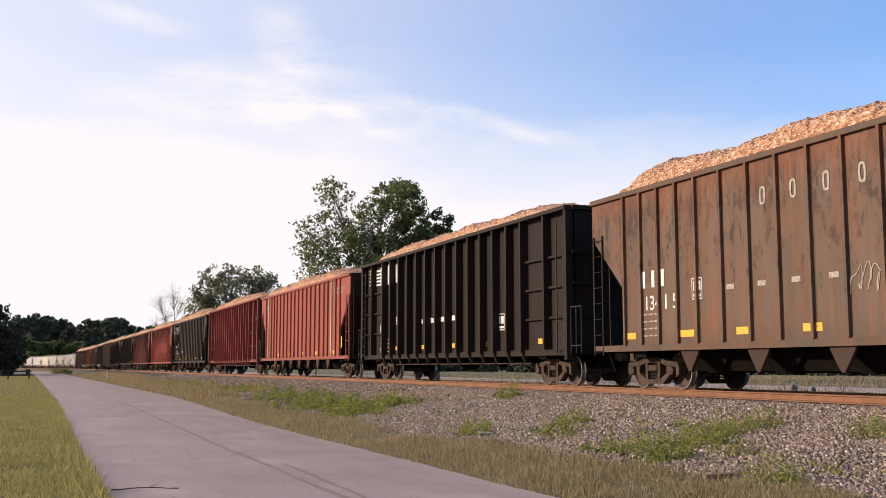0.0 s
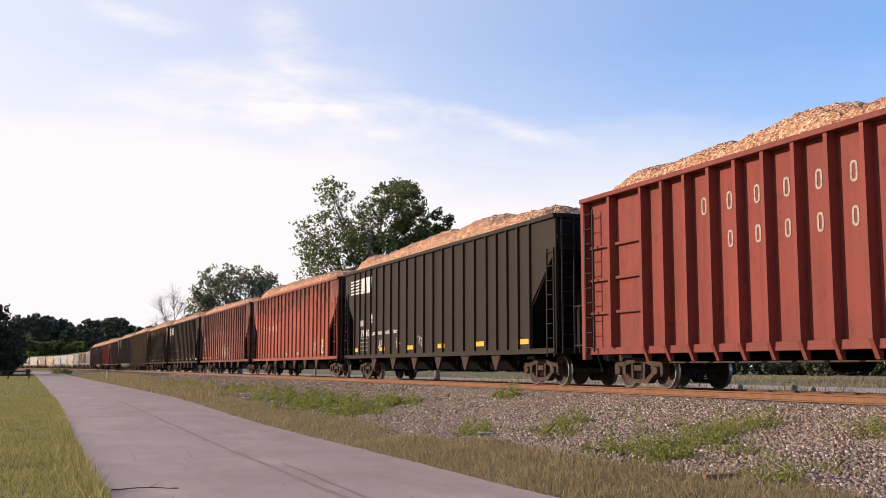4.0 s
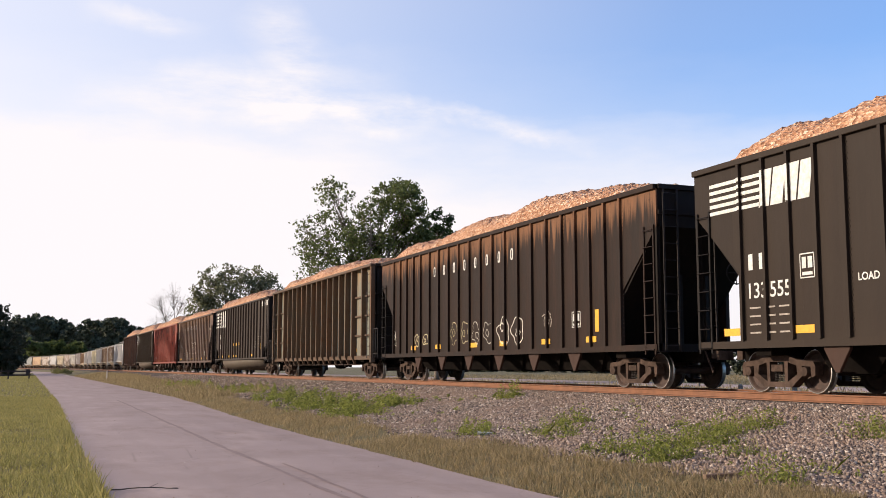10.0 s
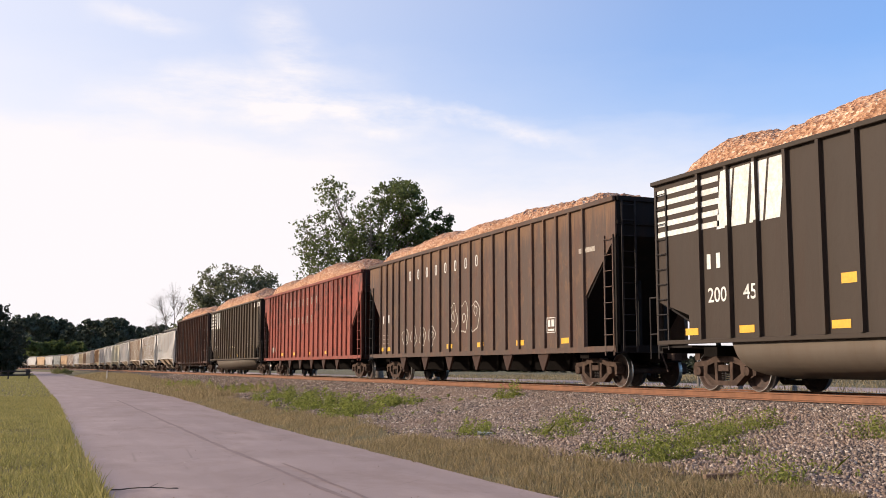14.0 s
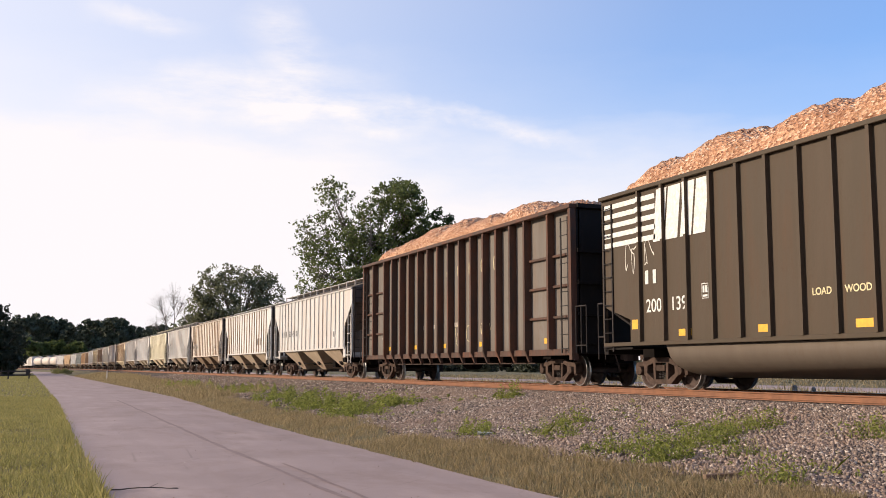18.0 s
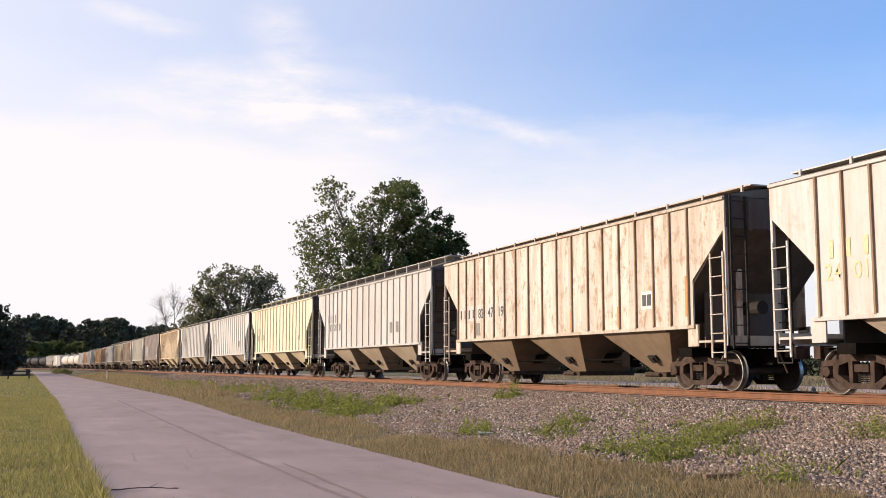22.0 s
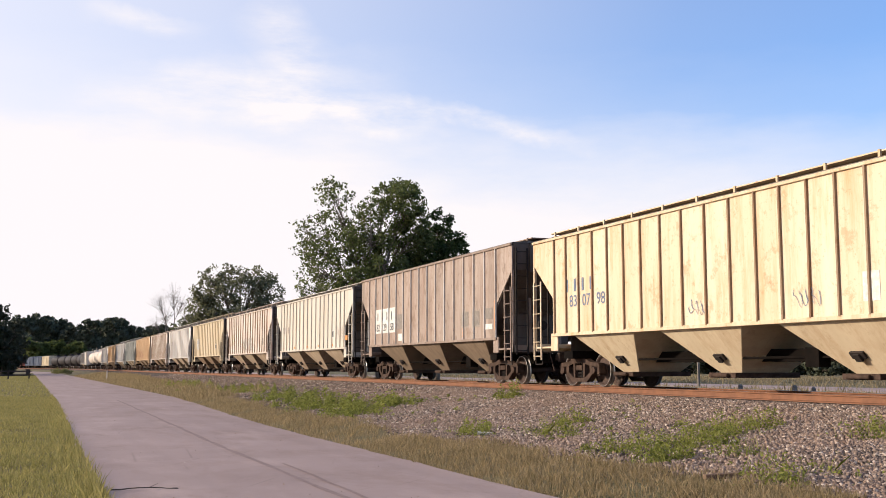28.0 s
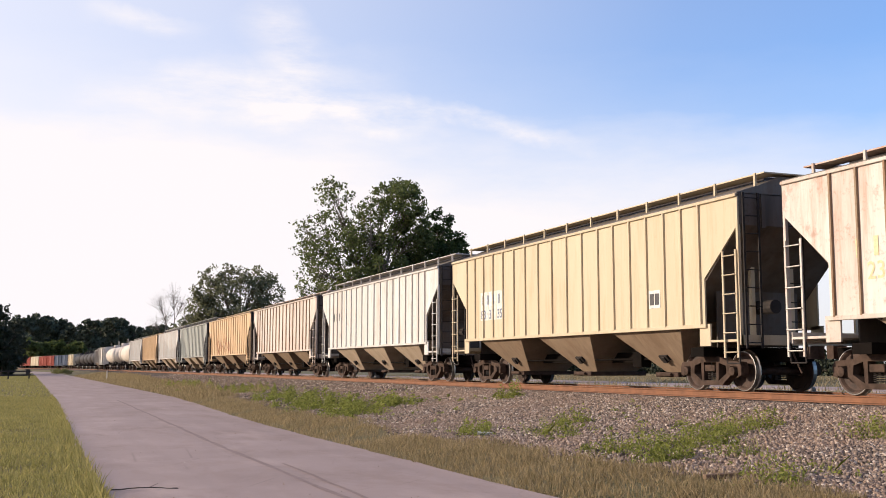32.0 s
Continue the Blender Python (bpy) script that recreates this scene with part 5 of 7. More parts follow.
c, h = add(post_gondola(19.9, P["black"], "black gondola car with deep posts and a white emblem", seed=2, humps=6, peak=0.35), 1.99, 3.215)
striped_emblem(c, h - 1.4, 4.12, 3.26, 0.78, M_WHITE, True)
letter_bars(c, h - 2.3, 2.55, 2, 0.32, 0.12, 0.34, M_WHITE)
panel_text(c, ("19", "01"), h - 2.2, 2.05, 0.48, M_WHITE, "car_number")
for a in (7.0, 8.2, 9.4, 10.6):
    patch(c, h - a, 2.25, 0.5, 0.18, M_WHITE, "stencil")
frame_mark(c, h, 14.6, 1.75, 0.6, 0.55)
frame_mark(c, h, 4.3, 2.3, 0.28, 0.35)
data_block(c, h, 2.2, 1.2, w=1.3)
reflectors(c, h, 1.25, (2.2, 4.2, 7.3, 10.6, 13.2, 17.6))

c, h = add(chip_hopper(20.5, P["red"], "brick red hopper car heaped with wood chips", seed=3, humps=6, peak=0.5, bays=7), 3.335, 4.60)
for a, upper, under in ((1.5, "DO NOT", "SHAKER"), (17.75, "DO NOT", "SHAKER"), (18.8, "LOCATE", "HERE")):
    lettering(c, upper, h - a, 4.38, 0.20, M_FADED)
    lettering(c, under, h - a, 4.18, 0.20, M_FADED)
for a in (2.76, 17.5):
    near_rib = min((ob for ob in c.children if ob.name.startswith("rib")), key=lambda ob: abs(ob.location.y - h + a))
    near_rib.material_slots[0].material = M_CREAMSPRAY
for a in (2.2, 19.0):
    patch(c, h - a, 1.5, 0.18, 0.55, M_YELLOW, "reflector_strip")
reflectors(c, h, 1.22, (5, 8, 11, 14, 17.5), w=0.4)

c, h = add(post_gondola(20.4, P["red_post"], "deep red gondola car with heavy outside posts", panels=15, seed=4, humps=6, peak=0.5), 4.675, 5.935)
southern_row(c, h, 5.3, 4.05, M_FADED, 8, 1.12, 0.42)
southern_row(c, h, 6.2, 3.2, M_FADED, 6, hh=0.40)
frame_mark(c, h, 18.2, 1.6, 0.9, 0.35, M_FADED)
patch(c, h - 17.0, 2.9, 0.3, 0.5, M_FADED, "stencil")

c, h = add(chip_hopper(21.9, P["black2"], "black hopper car with white emblem and wood chips", seed=5, humps=5, peak=0.55), 6.03, 7.385)
striped_emblem(c, h - 1.0, 3.9, 3.3, 0.72, M_WHITE, True)
letter_bars(c, h - 2.6, 2.42, 2, 0.28, 0.12, 0.26, M_WHITE)
panel_text(c, ("192", "604"), h - 2.5, 1.93, 0.44, M_WHITE, "car_number")
panel_text(c, ("LOAD", "WOOD", "CHIPS", "ONLY"), h - 4.5, 1.96, 0.2, M_WHITE)
frame_mark(c, h, 3.95, 2.5, 0.42, 0.42)
data_block(c, h, 2.3, 1.3, w=1.5)
for k, a in enumerate((5.3, 7.6, 10.3)):
    scrawl(c, h - a, 1.36, 0.5, 0.42, M_GRAFF, 20 + k, 2, 0.04)
reflectors(c, h, 1.25, (1.5, 5.4, 9.0, 12.4, 16, 19.5), w=0.7)

c, h = add(chip_hopper(21.1, P["red_worn"], "red hopper car with dark worn patches and wood chips", seed=6, humps=4, peak=0.5), 7.462, 8.768)
letter_bars(c, h - 2.2, 4.0, 3, 0.75, 0.2, 0.42, M_FADED)
panel_text(c, "133583", h - 2.4, 2.75, 0.5, M_WHITE, "car_number")
patch(c, h - 18.1, 1.28, 0.5, 0.42, M_WHITE, "stencil")
patch(c, h - 18.22, 1.36, 0.26, 0.26, M_BLACKTEXT, "stencil", 0.009)
patch(c, h - 18.1, 1.74, 0.5, 0.26, M_YELLOW, "reflector_strip")
scrawl(c, h - 16.4, 1.25, 0.8, 0.7, M_GRAFF, 31, 3, 0.06)
reflectors(c, h, 1.22, (3.0, 4.6, 7.3, 10.0, 12.6), M_FADED, w=0.45)

c, h = add(chip_hopper(22.1, P["red_dark"], "scabby dark red hopper car with spray scrawls", seed=7, humps=4, peak=0.45), 8.842, 10.212)
letter_bars(c, h - 2.0, 2.6, 3, 0.42, 0.15, 0.42, M_WHITE)
panel_text(c, ("133", "537"), h - 2.0, 1.98, 0.5, M_WHITE, "car_number")
southern_row(c, h, 6.6, 2.95, M_FADED, 6, hh=0.42)
scrawl(c, h - 11.3, 1.4, 0.9, 0.9, M_FADED, 41, 7, 0.05)
scrawl(c, h - 12.3, 1.35, 0.8, 1.0, M_GRAFF, 45, 6, 0.05)
scrawl(c, h - 13.5, 1.45, 0.75, 0.7, M_GRAFF, 46, 5, 0.045)
scrawl(c, h - 8.4, 1.35, 0.8, 0.8, M_FADED, 43, 3, 0.04)
data_block(c, h, 2.4, 1.3)
reflectors(c, h, 1.22, (1.6, 3.3, 5.2, 8.6, 11.6, 14.6), w=0.6)

c, h = add(chip_hopper(21.1, P["black2"], "black hopper car with striped emblem and wood chips", seed=8, humps=5, peak=0.5), 10.30, 11.605)
striped_emblem(c, h - 0.6, 3.9, 3.4, 0.78, M_WHITE, True)
letter_bars(c, h - 1.9, 2.6, 2, 0.35, 0.14, 0.34, M_WHITE)
panel_text(c, ("133", "555"), h - 1.7, 2.0, 0.46, M_WHITE, "car_number")
panel_text(c, ("LOAD", "WOOD", "CHIPS", "ONLY"), h - 4.6, 2.15, 0.2, M_WHITE)
frame_mark(c, h, 3.5, 2.3, 0.42, 0.5)
data_block(c, h, 1.9, 1.25, w=1.4)
data_block(c, h, 18.4, 1.5, w=0.6, hh=1.0)
frame_mark(c, h, 17.6, 1.3, 0.5, 0.5)
reflectors(c, h, 1.22, (1.0, 3.3, 6.6, 9.8, 13.2, 16.0), w=0.55)
reflectors(c, h, 1.22, (19.3,), w=0.9)

c, h = add(chip_hopper(21.5, P["brownblack"], "brown-black hopper car with faded letters and spray paint", seed=9, humps=4, peak=0.6), 11.70, 13.035)
southern_row(c, h, 6.75, 3.95, M_WHITE, 8, 1.09, 0.38)
spray_letters(c, h - 8.0, 1.35, 2, 0.78, 0.8, M_CREAMSPRAY, 51, 0.032, 0.98)
spray_letters(c, h - 10.0, 1.3, 2, 0.78, 0.8, M_GRAFF, 52, 0.03, 0.98)
spray_letters(c, h - 12.1, 1.25, 2, 1.0, 0.9, M_GRAFF, 55, 0.06, 1.05)
spray_letters(c, h - 4.2, 1.35, 2, 0.6, 0.5, M_CREAMSPRAY, 56, 0.05, 0.95)
spray_letters(c, h - 1.6, 1.4, 1, 0.4, 0.6, M_GRAFF, 53, 0.05)
scrawl(c, h - 15.4, 1.7, 0.6, 0.5, M_FADED, 54, 3, 0.04)
frame_mark(c, h, 17.2, 1.65, 0.5, 0.45)
patch(c, h - 18.5, 1.5, 0.2, 0.6, M_YELLOW, "reflector_strip")
reflectors(c, h, 1.22, (3.8, 6.5, 9.9, 12.3, 15.3, 18.0), w=0.55)

c, h = add(post_gondola(20.4, P["olive"], "rust-streaked olive gondola car with outside posts", seed=10, humps=5, peak=0.5, post_mat=P["olive_post"]), 13.12, 14.385)
southern_row(c, h, 5.0, 4.05, M_FADED, 8, 1.15, 0.46)
patch(c, h - 0.5, 2.05, 0.35, 0.28, M_YELLOW, "reflector_strip")
panel_text(c, ("33", "4"), h - 2.0, 1.5, 0.42, M_FADED, "car_number")
reflectors(c, h, 1.25, (3.5, 6.8, 10.2, 13.5, 17))

c, h = add(tub_gondola(20.1, P["tub1"], "dusty black bathtub gondola car with white emblem", seed=11, humps=5, peak=0.6), 14.468, 15.708)
striped_emblem(c, h - 0.15, 3.62, 4.7, 1.28, M_WHITE, True)
letter_bars(c, h - 2.1, 2.75, 2, 0.35, 0.14, 0.34, M_WHITE)
panel_text(c, ("200", " 45"), h - 2.4, 2.0, 0.46, M_WHITE, "car_number")
for a in (6.3, 7.6, 8.8, 10.0):
    patch(c, h - a, 2.12, 0.45, 0.2, M_YELLOW, "reflector_strip")
reflectors(c, h, 1.28, (1.2, 3.2, 6.0, 7.6, 8.8, 11.2, 14.6), w=0.5)
patch(c, h - 17.2, 1.75, 0.6, 0.35, M_YELLOW, "reflector_strip")
frame_mark(c, h, 16.0, 1.85, 0.5, 0.45)
data_block(c, h, 17.0, 2.1, w=0.9, hh=0.6)
patch(c, h - 18.0, 4.55, 0.75, 0.32, M_WHITE, "white_corner_patch")
patch(c, h - 19.2, 4.55, 0.75, 0.32, M_WHITE, "white_corner_patch")

c, h = add(chip_hopper(21.3, P["greybrown"], "grey-brown hopper car with faded letters and scrawls", seed=12, humps=5, peak=0.45), 15.825, 17.137)
southern_row(c, h, 5.4, 4.0, M_WHITE)
spray_letters(c, h - 9.5, 1.7, 3, 0.85, 1.2, M_GRAFF, 61, 0.045, 1.0)
spray_letters(c, h - 4.4, 1.35, 4, 0.75, 0.8, M_GRAFF, 62, 0.05, 1.0)
letter_bars(c, h - 1.9, 2.4, 3, 0.35, 0.12, 0.34, M_WHITE)
data_block(c, h, 1.9, 1.35)
frame_mark(c, h, 17.3, 1.55, 0.55, 0.45)
patch(c, h - 19.3, 3.7, 0.9, 0.14, M_FADED, "stencil")
reflectors(c, h, 1.22, (1.4, 2.3, 9.3, 12.1, 15.2, 18.2), w=0.55)

c, h = add(chip_hopper(21.4, P["red_south"], "peeling red hopper car with pale letters", seed=13, humps=4, peak=0.75), 17.213, 18.538)
southern_row(c, h, 6.0, 3.95, M_FADED)
southern_row(c, h, 6.9, 2.95, M_FADED, 6, hh=0.42)
patch(c, h - 1.55, 1.4, 0.16, 0.75, M_YELLOW, "reflector_strip")
patch(c, h - 2.5, 1.45, 0.9, 0.3, M_FADED, "stencil")
reflectors(c, h, 1.22, (5, 8, 11.5, 15), w=0.5)

c, h = add(tub_gondola(20.1, P["tub2"], "tan-dusted bathtub gondola car with striped emblem", seed=14, humps=7, peak=0.75), 18.625, 19.867)
striped_emblem(c, h - 0.15, 3.62, 4.7, 1.28, M_WHITE, True)
letter_bars(c, h - 2.1, 2.6, 2, 0.35, 0.14, 0.34, M_WHITE)
panel_text(c, ("200", "139"), h - 2.4, 1.9, 0.46, M_WHITE, "car_number")
panel_text(c, ("LOAD", "WOOD", "CHIPS", "ONLY"), h - 8.0, 1.95, 0.2, M_CREAMSPRAY)
frame_mark(c, h, 4.45, 2.1, 0.25, 0.35)
patch(c, h - 1.45, 1.5, 0.42, 0.24, M_YELLOW, "reflector_strip")
scrawl(c, h - 1.2, 2.9, 1.2, 0.9, M_GRAFF, 71, 4, 0.04)
reflectors(c, h, 1.28, (3.5, 6.4, 9.2, 12.0, 15.0), w=0.5)
patch(c, h - 17.2, 1.75, 0.6, 0.3, M_YELLOW, "reflector_strip")
frame_mark(c, h, 16.0, 1.95, 0.5, 0.45)
data_block(c, h, 17.0, 2.05, w=0.9, hh=0.6)
patch(c, h - 18.0, 4.6, 0.7, 0.28, M_WHITE, "white_corner_patch")
patch(c, h - 19.1, 4.6, 0.7, 0.28, M_WHITE, "white_corner_patch")

c, h = add(post_gondola(19.95, P["slate"], "dull slate gondola car with rust-stained outside posts", seed=15, humps=7, peak=0.7, post_mat=P["slate_post"]), 19.97, 21.202)
southern_row(c, h, 6.7, 3.78, M_CREAMSPRAY, 8, 1.06, 0.5)
panel_text(c, ("3", "63"), h - 2.2, 1.75, 0.45, M_FADED, "car_number")
for a in (7.0, 8.2, 10.6):
    patch(c, h - a, 2.0, 0.45, 0.16, M_FADED, "stencil")
spray_letters(c, h - 10.7, 1.3, 2, 0.7, 0.8, M_CREAMSPRAY, 81, 0.045, 1.05)
scrawl(c, h - 13.0, 1.6, 0.8, 0.45, M_CREAMSPRAY, 82, 4, 0.04)
reflectors(c, h, 1.25, (3.0, 6.1, 9.2, 12.9, 17.8), w=0.6)


def grain_marks(c, h, number="", at=2.8, z=2.35, mat=None, line=False, marks=4, ref=None, boxes=()):
    mat = mat or M_BLACKTEXT
    if not marks:
        pass
    elif line:
        letter_bars(c, h - at, z, marks, 0.30, 0.09, 0.32, mat)
        panel_text(c, number.split(" "), h - at - marks * 0.30 - 0.45, z, 0.45, mat, "car_number")
    else:
        letter_bars(c, h - at, z + 0.42, marks, 0.45, 0.11, 0.36, mat)
        if number:
            panel_text(c, number.split(" "), h - at, z, 0.46, mat, "car_number")
    for at_box, kind in boxes:
        stencil_box(c, h, at_box, kind, mat)
    if ref is not None:
        edges = sorted(RIBS[c.name][0], reverse=True)
        for k in (4, 7, 10, 13):
            patch(c, edges[k] + 0.14, 1.56, 0.10, 0.55, ref, "reflector_strip", label="short upright reflective strip")
        patch(c, edges[-1] + 0.16, 1.72, 0.12, 0.95, ref, "reflector_strip", label="tall upright reflective strip")


def stencil_box(c, h, at, kind, mat):
    """Small test panels: a dark pair, one dark or grey square, or an outlined panel."""
    if kind == "pair":
        patch(c, h - at + 0.05, 1.98, 0.50, 0.44, M_WHITE, "stencil_panel", 0.003)
        for k in range(2):
            patch(c, h - at - 0.22 * k, 2.06, 0.18, 0.28, M_BLACKTEXT, "stencil", 0.008)
    elif kind == "dark":
        patch(c, h - at, 2.0, 0.44, 0.44, M_GREYPANEL, "stencil_panel")
        patch(c, h - at - 0.12, 2.1, 0.18, 0.22, M_BLACKTEXT, "stencil", 0.009)
    elif kind == "grey":
        patch(c, h - at, 2.0, 0.44, 0.44, M_GREYPANEL, "stencil_panel")
    else:
        patch(c, h - at, 1.92, 0.66, 0.58, M_FADED, "stencil_panel")
        patch(c, h - at - 0.04, 1.96, 0.58, 0.50, M_GREYPANEL, "stencil", 0.009)


M_GREYPANEL = simple("grey_stencil_panel", (0.17, 0.145, 0.125), (0.26, 0.225, 0.195), 8, 0.7)


HOP = [
    # front, back, paint, bay paint, label
    (21.315, 22.347, "bone", "under_tan", "bone white covered hopper car with dark numbers"),
    (22.42, 23.442, "white", "under_tan", "chalky white covered hopper car with yellow strips"),
    (23.537, 24.577, "tan_rust", "under_brown", "rust-stained tan covered hopper car with number panels"),
    (24.662, 25.692, "bone", "under_tan", "white covered hopper car with rust-edged ribs"),
    (25.78, 26.80, "cream", "under_cream", "pale cream yellow covered hopper car"),
    (26.87, 27.915, "white", "under_tan", "clean white covered hopper car with small marks"),
    (27.985, 29.042, "bone", "under_tan", "grey-white covered hopper car with red scrawls"),
    (29.115, 30.138, "cream_rust", "under_cream", "cream covered hopper car with orange rust streaks"),
    (30.232, 31.232, "mud", "under_mud", "mud brown covered hopper car with pale ribs"),
    (31.322, 32.333, "ivory", "under_tan", "off-white covered hopper car with spray tag"),
    (32.422, 33.427, "pinkrust", "under_tan", "white covered hopper car stained with pink rust"),
    (33.518, 34.537, "tan", "under_brown", "tan yellow covered hopper car with blue numbers"),
    (34.626, 35.652, "white", "under_tan", "white covered hopper car behind a tan one"),
    (35.735, 36.765, "pinkrust", "under_brown", "white covered hopper car with red-brown ribs"),
    (36.84, 37.94, "orange", "under_brown", "orange tan covered hopper car with spray scrawls"),
    (38.03, 39.08, "greygreen", "under_tan", "grey-green covered hopper car with pale ribs"),
    (39.18, 40.25, "white", "under_tan", "white covered hopper car between orange ones"),
    (40.34, 41.40, "orange", "under_brown", "orange covered hopper car between white ones"),
    (41.49, 42.62, "white", "under_tan", "white covered hopper car at the end of a row"),
]
hops = []
for k, (t0, t1, p, u, lab) in enumerate(HOP):
    near = k < 16
    hops.append(add(covered_hopper(length(t0, t1), P[p], lab, P[u], ribs=16 if p == "mud" else 18, zt=4.5 if p == "mud" else 4.33, roofwalk=(0.34, 0.16, 0.14, 0.34, 0.32, 0.16, 0.22, 0.16, 0.03, 0.16, 0.22, 0.34)[k % 12], near=near, rib_mat={"mud": P["bone"], "tan_rust": P["rib_stain_shade"], "pinkrust": P["rib_stain_shade"], "cream_rust": P["rib_stain_shade"]}.get(p, P["rib_stain_shade"] if k == 1 else None)), t0, t1))
grain_marks(*hops[0], "82 45 82", 2.2, 2.3, line=True, ref=M_ORANGE, boxes=((13.5, "pair"),))
grain_marks(*hops[1], "24 01", 1.7, 2.2, M_CREAMSPRAY, marks=3, ref=M_YELLOW, boxes=((12.25, "dark"), (13.15, "grey")))
for a in (1.55, 2.3, 3.05, 3.85, 4.65):
    patch(hops[2][0], hops[2][1] - a, 2.12, 0.66, 0.52, P["white"], "number_panel", 0.003)
letter_bars(hops[2][0], hops[2][1] - 1.6, 2.22, 4, 0.36, 0.09, 0.30, M_BLACKTEXT, proud=0.012)
for k, pair in enumerate(("82", "47", "19")):
    lettering(hops[2][0], pair, hops[2][1] - 3.15 - k * 0.8, 2.2, 0.46, M_BLACKTEXT, "car_number").location.x -= 0.006
grain_marks(*hops[2], marks=0, ref=M_ORANGE, boxes=((13.45, "pair"),))
patch(hops[2][0], hops[2][1] - 2.75, 1.62, 0.5, 0.42, M_GREYPANEL, "stencil_panel")
grain_marks(*hops[3], "82 20 21", 1.9, 2.35, ref=M_ORANGE, boxes=((11.75, "grey"), (12.55, "grey")))
grain_marks(*hops[4], "83 37 10", 2.1, 2.3, M_GREYPANEL, ref=M_PALEORANGE, boxes=((13.35, "pair"),))
grain_marks(*hops[5], "83 39 86", 2.0, 2.45, M_GREYPANEL, ref=M_PALEORANGE, boxes=((13.2, "dark"),))
scrawl(hops[5][0], hops[5][1] - 5.6, 1.58, 1.3, 0.35, P["tan_rust"], 91, 5, 0.03)
scrawl(hops[5][0], hops[5][1] - 9.2, 1.58, 0.9, 0.35, P["tan_rust"], 90, 4, 0.03)
grain_marks(*hops[6], "47", 3.2, 2.55, M_GREYPANEL, ref=M_YELLOW)
scrawl(hops[6][0], hops[6][1] - 3.2, 0.95, 1.8, 0.45, P["boxred"], 92, 5, 0.04)
grain_marks(*hops[7], "83 07 98", 2.1, 2.25, M_BLUETEXT)
scrawl(hops[7][0], hops[7][1] - 8.1, 1.72, 0.7, 0.4, M_BLUETEXT, 93, 4, 0.025)
scrawl(hops[7][0], hops[7][1] - 11.7, 1.72, 0.7, 0.4, M_BLUETEXT, 94, 4, 0.025)
patch(hops[7][0], hops[7][1] - 13.55, 1.75, 0.42, 0.55, M_WHITE, "number_panel")
for a in (2.15, 3.08, 4.0):
    patch(hops[8][0], hops[8][1] - a, 2.0, 0.80, 1.05, M_WHITE, "number_panel", 0.003)
patch(hops[8][0], hops[8][1] - 4.95, 2.1, 0.76, 0.62, M_GREYPANEL, "stencil_panel")
patch(hops[8][0], hops[8][1] - 5.15, 1.62, 0.5, 0.3, M_WHITE, "stencil_panel")
letter_bars(hops[8][0], hops[8][1] - 2.4, 2.55, 4, 0.62, 0.08, 0.34, M_BLACKTEXT, proud=0.012)
for k, pair in enumerate(("82", "29", "58")):
    lettering(hops[8][0], pair, hops[8][1] - 2.27 - k * 0.93, 2.1, 0.44, M_BLACKTEXT, "car_number").location.x -= 0.006
for a, kind in ((12.0, "frame"), (12.95, "frame")):
    stencil_box(*hops[8], a, kind, M_BLACKTEXT)
patch(hops[8][0], hops[8][1] - 13.95, 2.15, 0.72, 0.36, M_GREYPANEL, "stencil_panel")
patch(hops[8][0], hops[8][1] - 13.95, 1.8, 0.72, 0.18, M_WHITE, "stencil")
for k, tall in ((4, 0.5), (8, 0.5), (12, 0.5), (15, 1.0)):
    edge = sorted(RIBS[hops[8][0].name][0], reverse=True)[k]
    patch(hops[8][0], edge + 0.15, 1.6 if tall < 1 else 1.75, 0.10, tall, M_ORANGE, "reflector_strip", label="upright orange reflective strip")
grain_marks(*hops[9], "", 1.8, 2.1, M_GREYPANEL, boxes=((12.65, "pair"),))
reflectors(hops[9][0], hops[9][1], 1.60, (1.75, 4.65, 7.5, 10.0, 12.55), M_ORANGE, 0.40, 0.11)
patch(hops[9][0], hops[9][1] - 15.1, 1.85, 0.45, 0.22, M_ORANGE, "reflector_strip")
spray_letters(hops[9][0], hops[9][1] - 13.45, 1.95, 3, 0.52, 0.62, M_GREYSPRAY, 95, 0.04, 0.5)
grain_marks(*hops[10], "23 30", 2.0, 2.15, M_CREAMSPRAY, ref=M_YELLOW, boxes=((13.35, "grey"),))
spray_letters(hops[10][0], hops[10][1] - 6.35, 1.62, 5, 0.80, 0.95, M_GREYSPRAY, 96, 0.12, 0.78)
spray_letters(hops[10][0], hops[10][1] - 6.40, 1.66, 5, 0.72, 0.86, M_WHITE, 98, 0.05, 0.78)
for a in (2.55, 3.2, 3.85):
    patch(hops[11][0], hops[11][1] - a, 2.1, 0.60, 0.95, M_WHITE, "number_panel", 0.003)
letter_bars(hops[11][0], hops[11][1] - 2.7, 2.62, 4, 0.44, 0.08, 0.32, M_BLUETEXT, proud=0.012)
for k, pair in enumerate(("83", "37", "35")):
    lettering(hops[11][0], pair, hops[11][1] - 2.6 - k * 0.65, 2.15, 0.42, M_BLUETEXT, "car_number").location.x -= 0.006
stencil_box(*hops[11], 13.0, "pair", M_BLUETEXT)
grain_marks(*hops[12], "", 2.2, 2.4)
scrawl(hops[14][0], hops[14][1] - 4.0, 1.6, 6.0, 1.3, P["boxred"], 97, 8, 0.12)

